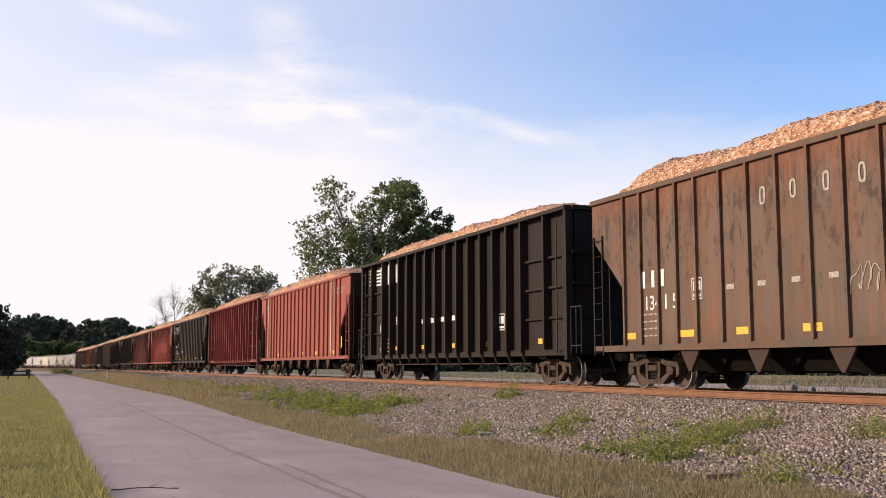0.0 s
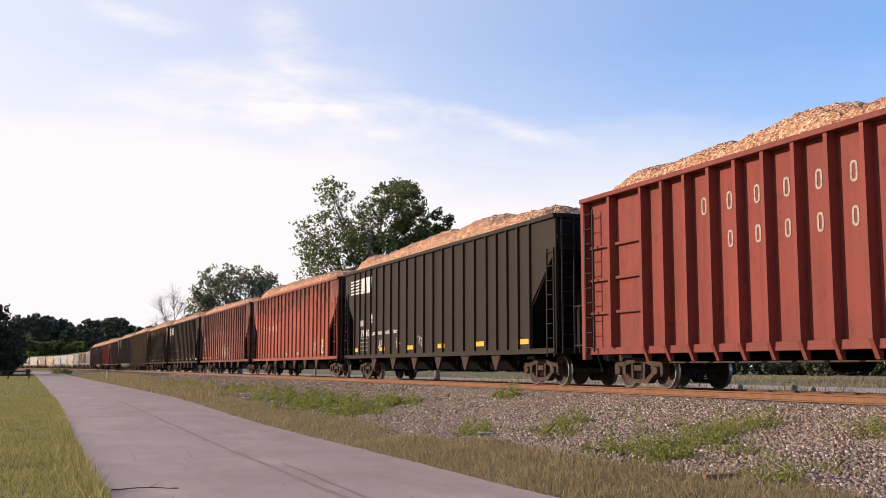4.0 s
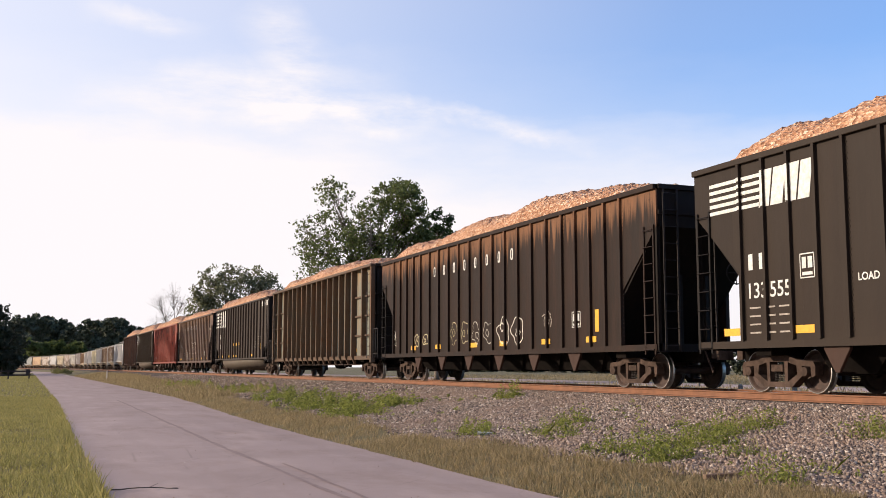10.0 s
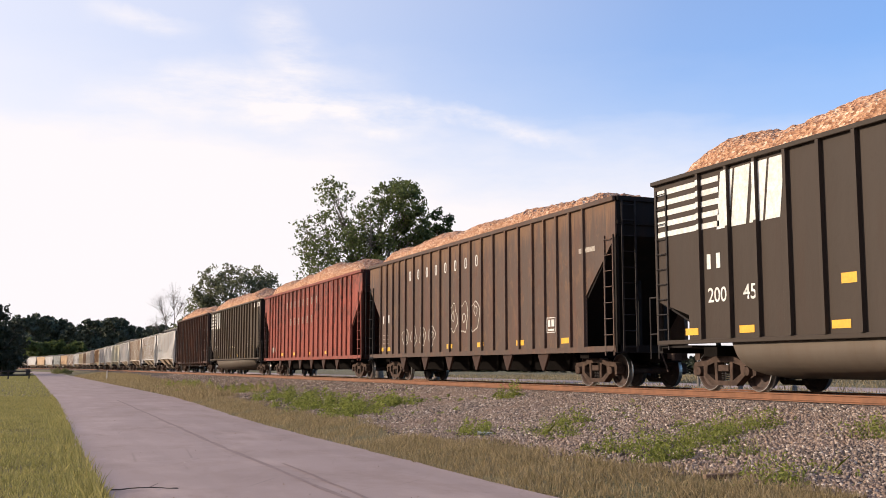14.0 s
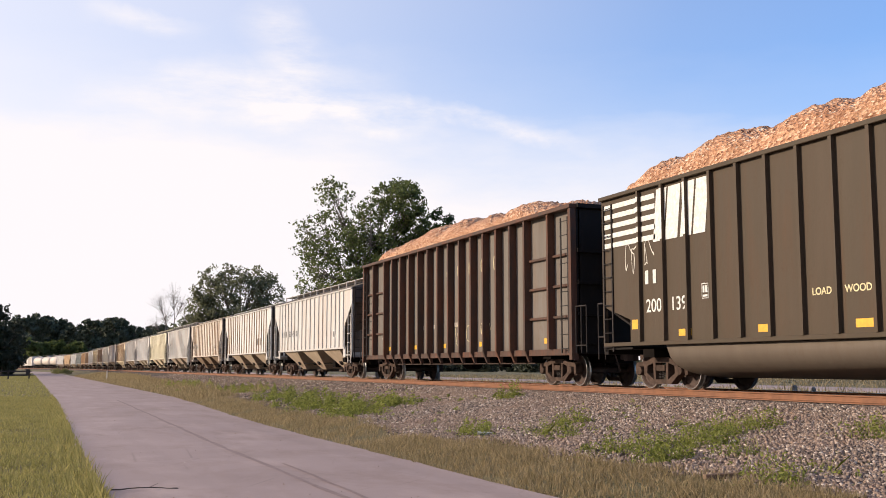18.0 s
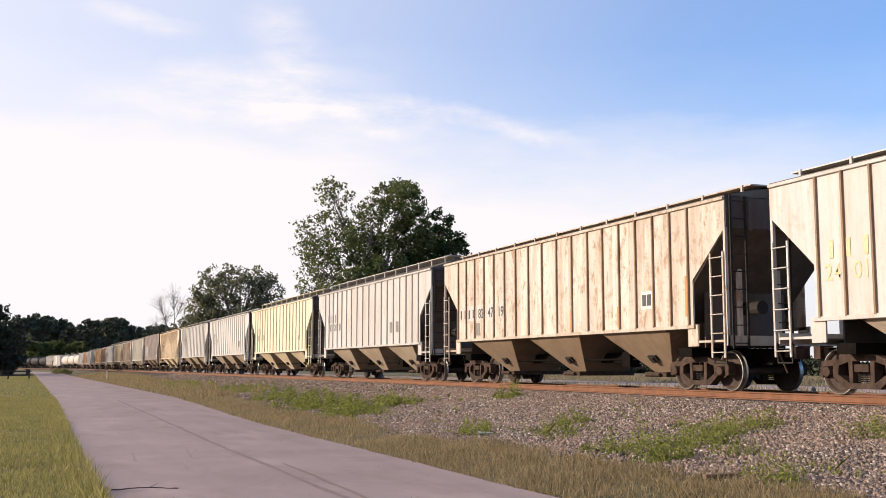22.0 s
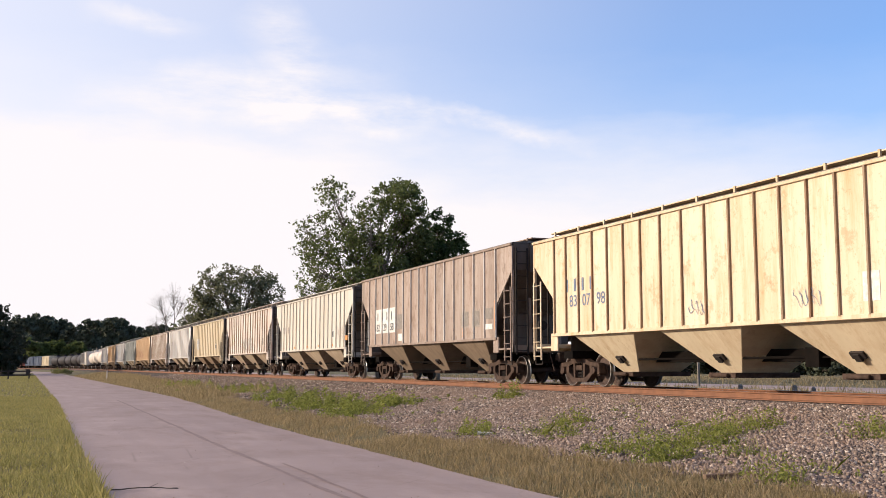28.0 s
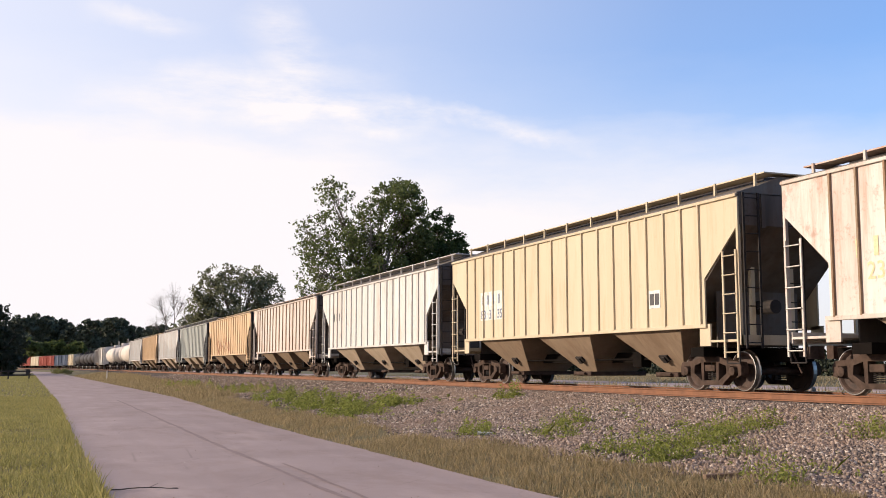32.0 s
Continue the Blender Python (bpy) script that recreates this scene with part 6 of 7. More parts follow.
t0 = 42.75
for kind, n, p, lab in (("tank", 3, "tankwhite", "rust-stained white tank car with a dome platform"), ("box", 1, "boxwhite", "plain white box car with a sliding door"), ("hop", 1, "grey", "pale grey covered hopper car behind tank cars"), ("tank", 5, "tankblack", "black tank car on the distant bend"), ("box", 1, "tan", "tan box car on the distant bend"), ("box", 2, "boxblue", "faded blue box car on the bend"), ("box", 2, "boxred", "oxide red box car on the distant bend"), ("box", 1, "tan", "tan box car on the distant bend"), ("box", 2, "boxred", "oxide red box car on the distant bend")):
    for _ in range(n):
        t1 = t0 + 1.02
        ln = length(t0, t1)
        if kind == "tank":
            add(tank_car(ln, P[p], lab), t0, t1)
        elif kind == "box":
            add(box_car(ln, P[p], lab), t0, t1)
        else:
            add(covered_hopper(ln, P[p], lab, P["under_tan"], near=False), t0, t1)
        t0 = t1 + 0.075

# ---------------------------------------------------------------- trees
M_BARK = simple("grey_brown_bark", (0.24, 0.19, 0.15), (0.11, 0.088, 0.07), 5, 0.9, bmp=0.8, dist=0.03)
M_BARE = simple("pale_dead_wood", (0.30, 0.25, 0.21), (0.18, 0.14, 0.12), 5, 0.9)
M_LEAF = island("summer_leaves", (0.040, 0.058, 0.018), (0.165, 0.185, 0.058), 0.6, True, 0.4)
M_LEAF_OLIVE = island("olive_leaves", (0.09, 0.10, 0.05), (0.22, 0.21, 0.12), 0.7, True, 0.3)
M_LEAF_DARK = island("dark_leaves", (0.018, 0.035, 0.010), (0.055, 0.085, 0.022), 0.6, True, 0.4)
M_LEAF_MID = island("sunlit_leaves", (0.06, 0.085, 0.022), (0.13, 0.15, 0.045), 0.7, True, 0.3)
M_LEAF_PALE = island("pale_green_leaves", (0.12, 0.13, 0.04), (0.24, 0.23, 0.09), 0.8, True, 0.5)
M_LEAF_SHADE = island("shade_leaves", (0.018, 0.024, 0.012), (0.042, 0.048, 0.024), 0.7, False, 0.3)
# lighter and greyer leaf colour, with the haze of distance mixed in
M_LEAF_FAR = island("far_leaves", (0.04, 0.05, 0.028), (0.095, 0.10, 0.055), 0.7, False, 0.2)


def leaves(rng, centres, radii, counts, size):
    """Leaf clumps as bent quads, round the given points."""
    vs, fs = [], []
    for (cx, cy, cz), r, n in zip(centres, radii, counts):
        d = rng.normal(size=(n, 3))
        d /= np.linalg.norm(d, axis=1)[:, None]
        p = d * (rng.uniform(0.15, 1.0, n) ** 0.45 * r)[:, None] * np.array([1, 1, 0.85]) + np.array([cx, cy, cz])
        a = rng.normal(size=(n, 3))
        a /= np.linalg.norm(a, axis=1)[:, None]
        bb = np.cross(a, rng.normal(size=(n, 3)))
        bb /= np.linalg.norm(bb, axis=1)[:, None]
        s = rng.uniform(0.6, 1.3, n)[:, None] * size
        o = len(vs)
        quad = np.stack([p - a * s, p - bb * s * 0.55, p + a * s, p + bb * s * 0.55], 1).reshape(-1, 3)
        vs.extend(map(tuple, quad))
        fs.extend((o + 4 * k, o + 4 * k + 1, o + 4 * k + 2, o + 4 * k + 3) for k in range(n))
    return vs, fs


def tree(name, base, lobes, label, seed, leaf_mat, leaf=0.22, density=1.0, trunk=0.35, facing=None, bark=None, spread_d=0.6, group="", fork=0.35, twigs=1.0):
    """A tree: tapered trunk, limbs to every lobe of its crown, twigs and leaf clumps.
    lobes: (sideways, height, radius, fullness) in metres, seen from the path."""
    rng, rnd = np.random.default_rng(seed), random.Random(seed)
    bx, by, bz = base
    fx, fy = facing or (bx / math.hypot(bx, by), by / math.hypot(bx, by))
    rx, ry = fy, -fx
    bm = bmesh.new()
    top = max(l[1] for l in lobes)
    mid = sum(l[0] for l in lobes) / len(lobes)
    forkp = Vector((rx * mid * 0.4, ry * mid * 0.4, top * fork))
    rod(bm, (0, 0, -0.3), forkp * 0.5, trunk, 9, trunk * 0.8)
    rod(bm, forkp * 0.5, forkp, trunk * 0.8, 9, trunk * 0.65)
    centres, radii, counts = [], [], []
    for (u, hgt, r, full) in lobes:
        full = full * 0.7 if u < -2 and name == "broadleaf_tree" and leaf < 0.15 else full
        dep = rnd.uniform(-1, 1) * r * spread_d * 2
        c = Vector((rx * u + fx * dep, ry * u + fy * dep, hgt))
        knee = forkp.lerp(c, 0.5) + Vector((rnd.uniform(-0.5, 0.5), rnd.uniform(-0.5, 0.5), rnd.uniform(0, 0.8)))
        w = trunk * 0.42 * min(1.3, r / 2.2)
        rod(bm, forkp, knee, w, 6, w * 0.65)
        rod(bm, knee, c, w * 0.65, 6, w * 0.25)
        for _ in range(int((9 + r * 6) * twigs)):
            d = Vector(rng.normal(size=3)).normalized() * r * rnd.uniform(0.5, 1.0)
            q = c + d
            rod(bm, knee.lerp(c, rnd.uniform(0.3, 1.0)), q, w * 0.25, 4, w * 0.08)
            k = rnd.uniform(0.20, 0.48) * r
            centres.append(tuple(q))
            radii.append(k)
            counts.append(int(full * density * rnd.uniform(0.4, 1.5) * 7.0 * (k / leaf) ** 1.5))
    th = tagged(new(name), label, "tree", group)
    th.location = base
    part("trunk", bm, bark or M_BARK, th, smooth=True)
    if sum(counts):
        vs, fs = leaves(rng, centres, radii, counts, leaf)
        cr = from_arrays("crown", vs, fs, [leaf_mat])
        cr.parent = th
    return th


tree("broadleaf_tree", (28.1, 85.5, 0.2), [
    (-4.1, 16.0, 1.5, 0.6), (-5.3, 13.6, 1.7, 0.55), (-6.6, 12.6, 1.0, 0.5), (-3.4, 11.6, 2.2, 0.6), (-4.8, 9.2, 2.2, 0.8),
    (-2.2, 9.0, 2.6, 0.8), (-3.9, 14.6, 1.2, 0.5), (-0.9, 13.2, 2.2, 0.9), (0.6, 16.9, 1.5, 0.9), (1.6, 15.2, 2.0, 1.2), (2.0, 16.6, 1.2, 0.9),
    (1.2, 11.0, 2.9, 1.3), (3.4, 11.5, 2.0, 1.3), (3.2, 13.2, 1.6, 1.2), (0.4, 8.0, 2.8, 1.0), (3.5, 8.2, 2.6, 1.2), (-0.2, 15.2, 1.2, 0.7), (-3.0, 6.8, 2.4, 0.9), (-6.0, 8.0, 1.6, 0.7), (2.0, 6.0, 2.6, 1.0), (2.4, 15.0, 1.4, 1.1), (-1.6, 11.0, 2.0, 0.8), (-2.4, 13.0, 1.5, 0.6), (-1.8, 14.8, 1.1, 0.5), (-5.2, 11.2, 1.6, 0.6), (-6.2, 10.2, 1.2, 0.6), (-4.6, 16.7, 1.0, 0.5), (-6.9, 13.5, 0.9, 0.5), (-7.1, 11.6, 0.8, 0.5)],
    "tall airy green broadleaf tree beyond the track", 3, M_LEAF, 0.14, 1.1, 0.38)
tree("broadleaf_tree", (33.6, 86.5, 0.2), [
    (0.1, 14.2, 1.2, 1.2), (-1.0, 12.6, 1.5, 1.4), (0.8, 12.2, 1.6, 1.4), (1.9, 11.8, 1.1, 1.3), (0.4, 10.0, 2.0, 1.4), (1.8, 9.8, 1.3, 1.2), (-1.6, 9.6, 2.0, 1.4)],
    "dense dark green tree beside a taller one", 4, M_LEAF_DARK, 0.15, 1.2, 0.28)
tree("broadleaf_tree", (28.2, 150.0, 0.2), [
    (-4.6, 14.2, 1.7, 0.8), (-2.6, 14.6, 2.0, 0.9), (-0.4, 14.6, 1.6, 0.7), (2.4, 14.0, 2.0, 0.7), (4.4, 12.8, 2.2, 0.9), (-5.5, 11.4, 2.2, 1.1), (-2.4, 11.4, 2.6, 1.0), (1.0, 11.6, 2.6, 0.9), (4.0, 10.0, 2.6, 1.0), (-4.2, 8.2, 2.8, 1.0), (0.0, 8.2, 3.0, 1.0), (3.4, 7.2, 3.0, 1.0)],
    "broad olive green tree far behind the train", 5, M_LEAF_OLIVE, 0.22, 0.85, 0.4)
tree("bare_tree", (21.0, 170.0, 0.2), [
    (-2.2, 12.0, 2.0, 0.0), (0.0, 13.0, 2.2, 0.0), (1.6, 11.6, 1.8, 0.0), (-1.0, 9.5, 2.2, 0.0), (2.4, 9.0, 2.0, 0.02), (-2.6, 8.5, 1.8, 0.02)],
    "pale leafless dead tree behind the train", 6, M_LEAF_DARK, 0.26, 0.5, 0.2, bark=M_BARE, fork=0.3, twigs=3.0)
tree("bare_tree", (36.6, 140.0, 0.2), [
    (-1.5, 12.0, 1.8, 0.0), (0.6, 13.0, 1.8, 0.02), (1.8, 11.0, 1.8, 0.03), (-0.6, 10.0, 2.0, 0.05)],
    "thin bare tree between green ones", 7, M_LEAF_DARK, 0.26, 0.5, 0.16, bark=M_BARE, fork=0.4, twigs=3.0)
tree("bush", (22.6, 152.0, 0.2), [(-2.6, 6.6, 1.8, 0.9), (-1.2, 8.6, 1.8, 0.9), (0.6, 9.4, 2.0, 0.9), (2.4, 9.0, 2.0, 0.9), (0, 5.5, 2.5, 1.0), (3.0, 6.5, 2.4, 1.0), (-3.2, 4.5, 2.0, 1.0)], "dark green bush below a dead tree", 8, M_LEAF_OLIVE, 0.26, 0.9, 0.2)

rnd = random.Random(11)
# woods that close the view where the line bends away: east-west place and height
WOODS = [(-2, 22), (1, 23), (3.5, 24), (6.5, 24.5), (9, 22), (12, 23.5), (15, 23), (18, 20.5), (21.5, 20), (24, 22), (27, 21.5), (30, 22.5), (33, 20), (36.5, 23), (40, 23.5), (43, 20), (47, 19), (51, 20), (56, 20), (59, 19.5), (62, 19), (66, 19)]
for k, (x, hh) in enumerate(WOODS):
    hh *= 1.07
    lobes = [(rnd.uniform(-3.5, 3.5), hh * rnd.uniform(0.06, 0.88), rnd.uniform(2.4, 3.8), 1.3) for _ in range(14)] + [(rnd.uniform(-1, 1), hh - 2.0, 2.2, 1.2)]
    tree("woodland_tree", (x * 1.05, 505 + rnd.uniform(0, 45), 0.1), lobes, "dark green woodland tree at the bend of the line", 100 + k, M_LEAF_FAR, 0.8, 1.3, 0.45, group="distant woodland", fork=0.25)
for k in range(9):
    x = 1.0 + k * 2.6
    tree("bush", (x, 486 + rnd.uniform(-4, 4) - k, 0.1), [(rnd.uniform(-2, 2), rnd.uniform(2, 11), rnd.uniform(1.8, 2.8), 1.3) for _ in range(8)], "sunlit green bush before the distant woods", 130 + k, M_LEAF_MID, 0.7, 1.2, 0.2, group="bushes before the woods", fork=0.2)
# tall dark trees west of the path
for k, (x, y, hh) in enumerate(((-4.3, 205, 12.6), (-8.0, 200, 14.2), (-3.9, 232, 10.8), (-11.5, 210, 14), (-3.4, 262, 10.0), (-7, 240, 13))):
    lobes = [(rnd.uniform(-1.9, 1.9), hh * rnd.uniform(0.08, 0.9), rnd.uniform(1.2, 2.0), 1.4) for _ in range(15)] + [(0, hh - 1.2, 1.4, 1.0)]
    tree("shade_tree", (x, y, 0.0), lobes, "tall shaded dark tree beside the path", 150 + k, M_LEAF_SHADE, 0.32, 1.3, 0.3, group="trees beside the path", fork=0.25)
# weedy bushes between the path and the line
for k, (x, y) in enumerate(((6.3, 240), (7.4, 252), (8.0, 236), (9.0, 262), (7.0, 270), (5.5, 262))):
    tree("bush", (x, y, 0.0), [(rnd.uniform(-0.9, 0.9), rnd.uniform(0.3, 0.9), rnd.uniform(0.35, 0.6), 0.8) for _ in range(6)], "low green roadside bush beside the path", 170 + k, M_LEAF_PALE, 0.12, 0.8, 0.05, group="bushes beside the path", fork=0.3)
# low hedge across the field beyond the road
for k in range(22):
    y = 20 + k * 9 + rnd.uniform(-2, 2)
    tree("hedge_bush", (120 + rnd.uniform(-4, 4), y * 1.5, 0.2), [(rnd.uniform(-7, 7), rnd.uniform(0.8, 2.2), rnd.uniform(1.3, 1.9), 1.3) for _ in range(12)], "low dark hedge bush beyond the road", 200 + k, M_LEAF_SHADE, 0.34, 1.2, 0.12, group="hedge beyond the road", fork=0.3)

# ---------------------------------------------------------------- stones, grass and litter
rng = np.random.default_rng(5)


def pieces_mesh(name, verts, nv, faces, mats):
    """verts: (n, nv, 3); faces: index tuples within one piece."""
    n = len(verts)
    me = bpy.data.meshes.new(name)
    fl = np.array(faces)
    idx = (fl[None] + (np.arange(n) * nv)[:, None, None]).reshape(-1)
    k = fl.shape[1]
    me.vertices.add(n * nv)
    me.vertices.foreach_set("co", np.ascontiguousarray(verts, dtype=np.float32).reshape(-1))
    me.loops.add(len(idx))
    me.loops.foreach_set("vertex_index", idx.astype(np.int32))
    me.polygons.add(len(idx) // k)
    me.polygons.foreach_set("loop_start", np.arange(0, len(idx), k, dtype=np.int32))
    me.update(calc_edges=True)
    for mm in mats:
        me.materials.append(mm)
    return new(name, me)


def scatter(n, x0, x1, y0, y1, keep, power=1.0):
    """Random places; nearer ones are likelier with a higher power."""
    xs = rng.uniform(x0, x1, n)
    ys = y0 + (y1 - y0) * rng.uniform(0, 1, n) ** power
    out = [(x, y, ground_z(x, y)) for x, y in zip(xs, ys) if keep(x, y)]
    return np.array(out)


def turns(n):
    q = rng.normal(size=(n, 4))
    q /= np.linalg.norm(q, axis=1)[:, None]
    w, x, y, z = q.T
    return np.stack([np.stack([1 - 2 * (y * y + z * z), 2 * (x * y - z * w), 2 * (x * z + y * w)], 1),
                     np.stack([2 * (x * y + z * w), 1 - 2 * (x * x + z * z), 2 * (y * z - x * w)], 1),
                     np.stack([2 * (x * z - y * w), 2 * (y * z + x * w), 1 - 2 * (x * x + y * y)], 1)], 1)


m, t, b = material("ballast_stone", 0.85)
r = t.nodes.new("ShaderNodeNewGeometry").outputs["Random Per Island"]
cc = t.nodes.new("ShaderNodeTexCoord").outputs["Object"]
col = ramp(t, r, [(0.0, (0.04662, 0.0333, 0.02587)), (0.28, (0.1554, 0.111, 0.0851)), (0.58, (0.2797, 0.2109, 0.1668)), (0.80, (0.3263, 0.2146, 0.143)), (0.92, (0.5128, 0.4144, 0.3336)), (1.0, (0.6216, 0.5328, 0.4357))])
col = mix(t, math_node(t, "MULTIPLY", noise_tex(t, cc, 30, 4), 0.3), col, (0.13, 0.10, 0.085))
col = mix(t, math_node(t, "MULTIPLY", ramp(t, noise_tex(t, cc, 0.45, 3), [(0.42, 0.0), (0.66, 1.0)]), 0.38), col, (0.26, 0.165, 0.115))
t.links.new(col, b.inputs["Base Color"])
M_STONE = m

CHIP = np.array([(0, 0, -1.2), (1, -0.9, -0.2), (0.9, 1, 0.2), (-1, 0.9, -0.2), (-0.9, -1, 0.2), (0, 0, 1.2)], float)
CHIP_F = [(0, 2, 1), (0, 3, 2), (0, 4, 3), (0, 1, 4), (5, 1, 2), (5, 2, 3), (5, 3, 4), (5, 4, 1)]


def stones(name, places, lo, hi, label):
    n = len(places)
    v = CHIP[None] * rng.uniform(0.6, 1.2, (n, 6, 3))
    v = v * (rng.uniform(lo, hi, n)[:, None, None] * rng.uniform(0.6, 1.1, (n, 1, 3)))
    v = np.einsum("nij,nkj->nki", turns(n), v) + places[:, None, :] + np.array([0, 0, 0.25]) * rng.uniform(lo, hi, n)[:, None, None]
    ob = pieces_mesh(name, v, 6, CHIP_F, [M_STONE])
    return tagged(ob, label, "gravel", kind="stuff")


near = scatter(125000, 7.4, 14.4, 7.5, 34, lambda x, y: rng.random() < ballast_share(x, y) ** 1.5, 1.25)
stones("ballast_stones", near, 0.014, 0.040, "loose crushed grey and pinkish ballast stones")
far = scatter(24000, 8.5, 14.4, 34, 110, lambda x, y: rng.random() < ballast_share(x, y), 1.6)
stones("ballast_stones", far, 0.025, 0.05, "crushed grey ballast stones along the track")

M_DRY = island("dry_grass", (0.126, 0.099, 0.0405), (0.414, 0.315, 0.18), 0.8, True, 0.7)
M_LAWN = island("verge_grass", (0.1411, 0.1411, 0.03528), (0.4032, 0.3427, 0.131), 0.8, True, 0.45)
M_WEED = island("green_weeds", (0.054, 0.0765, 0.0126), (0.324, 0.333, 0.0765), 0.7, True, 1.2)


def blades(name, places, h0, h1, w0, w1, mat, label, lean=0.35):
    n = len(places)
    a = rng.uniform(0, math.tau, n)
    w = rng.uniform(w0, w1, n)
    side = np.stack([np.cos(a), np.sin(a), np.zeros(n)], 1) * w[:, None]
    hgt = rng.uniform(h0, h1, n)
    tilt = rng.normal(size=(n, 2)) * lean
    tip = np.stack([tilt[:, 0], tilt[:, 1], np.ones(n)], 1) * hgt[:, None]
    midp = tip * 0.55 - np.stack([tilt[:, 0], tilt[:, 1], np.zeros(n)], 1) * hgt[:, None] * 0.15
    v = np.stack([places - side, places + side, places + midp + side * 0.7, places + tip, places + midp - side * 0.7], 1)
    ob = pieces_mesh(name, v, 5, [(0, 1, 2, 3, 4)], [mat])
    return tagged(ob, label, "grass", kind="stuff")


def dry_zone(x, y):
    return x > path_right(y) - 0.02 and rng.random() > ballast_share(x, y) * 1.15


dry = scatter(120000, 6.0, 9.6, 8.5, 60, lambda x, y: dry_zone(x, y) and weed_share(x, y) < 0.5 and rng.random() < 0.80 + 0.7 * wob(x, y, 0.7, 3.0) + 0.7 * wob(x, y, 2.6, 5.0), 1.9)
blades("dry_grass", dry, 0.03, 0.15, 0.003, 0.008, M_DRY, "straw coloured dry grass along the path edge")
dry2 = scatter(26000, 7.0, 12.5, 50, 190, lambda x, y: dry_zone(x, y), 1.3)
blades("dry_grass", dry2, 0.10, 0.32, 0.012, 0.03, M_DRY, "straw coloured dry grass towards the bend")
lawn = scatter(90000, -2.0, 1.45, 10, 60, lambda x, y: x < path_left(y) + 0.06 + 0.05 * wob(1, y, 3.0), 1.7)
blades("verge_grass", lawn, 0.025, 0.10, 0.004, 0.009, M_LAWN, "short sunburnt green verge grass beside the path")
lawn2 = scatter(26000, -9.0, 1.5, 58, 220, lambda x, y: x < path_left(y) + 0.05, 1.3)
blades("verge_grass", lawn2, 0.05, 0.14, 0.015, 0.03, M_LAWN, "short sunburnt green grass further along the path")
tall = scatter(2600, 0.55, 1.2, 11, 45, lambda x, y: x < path_left(y) + 0.05, 1.6)
blades("verge_grass", tall, 0.10, 0.28, 0.004, 0.008, M_LAWN, "taller grass tufts at the path edge")
field = scatter(40000, 19.6, 95, 20, 150, lambda x, y: not 41.5 < x < 49.5, 1.3)
blades("field_grass", field, 0.12, 0.42, 0.012, 0.03, M_DRY, "rough dry grass in the field beyond the track")


WEED_P = np.array([min(6.0, rx * ry) ** 0.75 for _, _, rx, ry in WEEDS])
WEED_P = WEED_P / WEED_P.sum()


def weed_places(n):
    out = []
    while len(out) < n:
        cx, cy, rx, ry = WEEDS[int(rng.choice(len(WEEDS), p=WEED_P))]
        x, y = cx + rng.normal() * rx * 0.6, cy + rng.normal() * ry * 0.6
        if rng.random() < weed_share(x, y):
            out.append((x, y, ground_z(x, y)))
    return np.array(out)


plants = weed_places(340)
strays = scatter(420, 8.0, 13.0, 8, 40, lambda x, y: wob(x, y, 0.5, 2.0) > 0.05, 1.3)
lv = []
for k, p in enumerate(np.concatenate([plants, strays])):
    big = k < len(plants)
    hgt = rng.uniform(0.12, 0.55) if big else rng.uniform(0.03, 0.12)
    rad = rng.uniform(0.08, 0.24) if big else rng.uniform(0.03, 0.10)
    n = int(rng.integers(40, 130)) if big else int(rng.integers(8, 30))
    q = rng.normal(size=(n, 3)) * np.array([rad * 0.6, rad * 0.6, 0]) + p
    q[:, 2] += rng.uniform(0.02, 1.0, n) * hgt * np.exp(-((q[:, 0] - p[0]) ** 2 + (q[:, 1] - p[1]) ** 2) / (rad * rad * 1.2))
    lv.append(q)
tops = np.concatenate(lv)
dirs = rng.normal(size=(len(tops), 3))
dirs /= np.linalg.norm(dirs, axis=1)[:, None]
oth = np.cross(dirs, rng.normal(size=(len(tops), 3)))
oth /= np.linalg.norm(oth, axis=1)[:, None]
sz = rng.uniform(0.012, 0.036, len(tops))[:, None] * np.clip(tops[:, 1:2] / 18, 1.0, 1.7)
weeds = pieces_mesh("weeds", np.stack([tops - dirs * sz, tops - oth * sz * 0.45, tops + dirs * sz, tops + oth * sz * 0.45], 1), 4, [(0, 1, 2, 3)], [M_WEED])
tagged(weeds, "bright green leafy weeds growing in the ballast", "weeds", kind="stuff")
wb = weed_places(3200)
blades("weed_stems", wb, 0.05, 0.26, 0.003, 0.008, M_WEED, "green weed stems and grass in the ballast", 0.45)

# tar seam along the path and its cracks
M_TAR = simple("worn_tar", (0.215, 0.145, 0.125), (0.29, 0.205, 0.18), 6, 0.9)
vs, fs = [], []
for k, y in enumerate(spread([(9, 0.5), (52, 0.5)])):
    x = 3.62 + 0.012 * max(0, y - 20) + 0.05 * wob(2, y, 0.5)
    wdt = 0.05 + 0.03 * wob(4, y, 1.3)
    z = 0.043
    vs += [(x - wdt, y, z), (x + wdt, y, z)]
    if k:
        fs.append((2 * k - 2, 2 * k - 1, 2 * k + 1, 2 * k))
seam = from_arrays("tar_seam", vs, fs, [M_TAR])
seam.parent = path
vs, fs = [], []
for k, y in enumerate(spread([(9, 0.4), (17, 0.4)])):
    x = 3.78 + 0.05 * (y - 9) * 0.4 + 0.04 * wob(6, y, 0.8)
    vs += [(x - 0.03, y, 0.043), (x + 0.03, y, 0.043)]
    if k:
        fs.append((2 * k - 2, 2 * k - 1, 2 * k + 1, 2 * k))
seam2 = from_arrays("tar_seam", vs, fs, [M_TAR])
seam2.parent = path

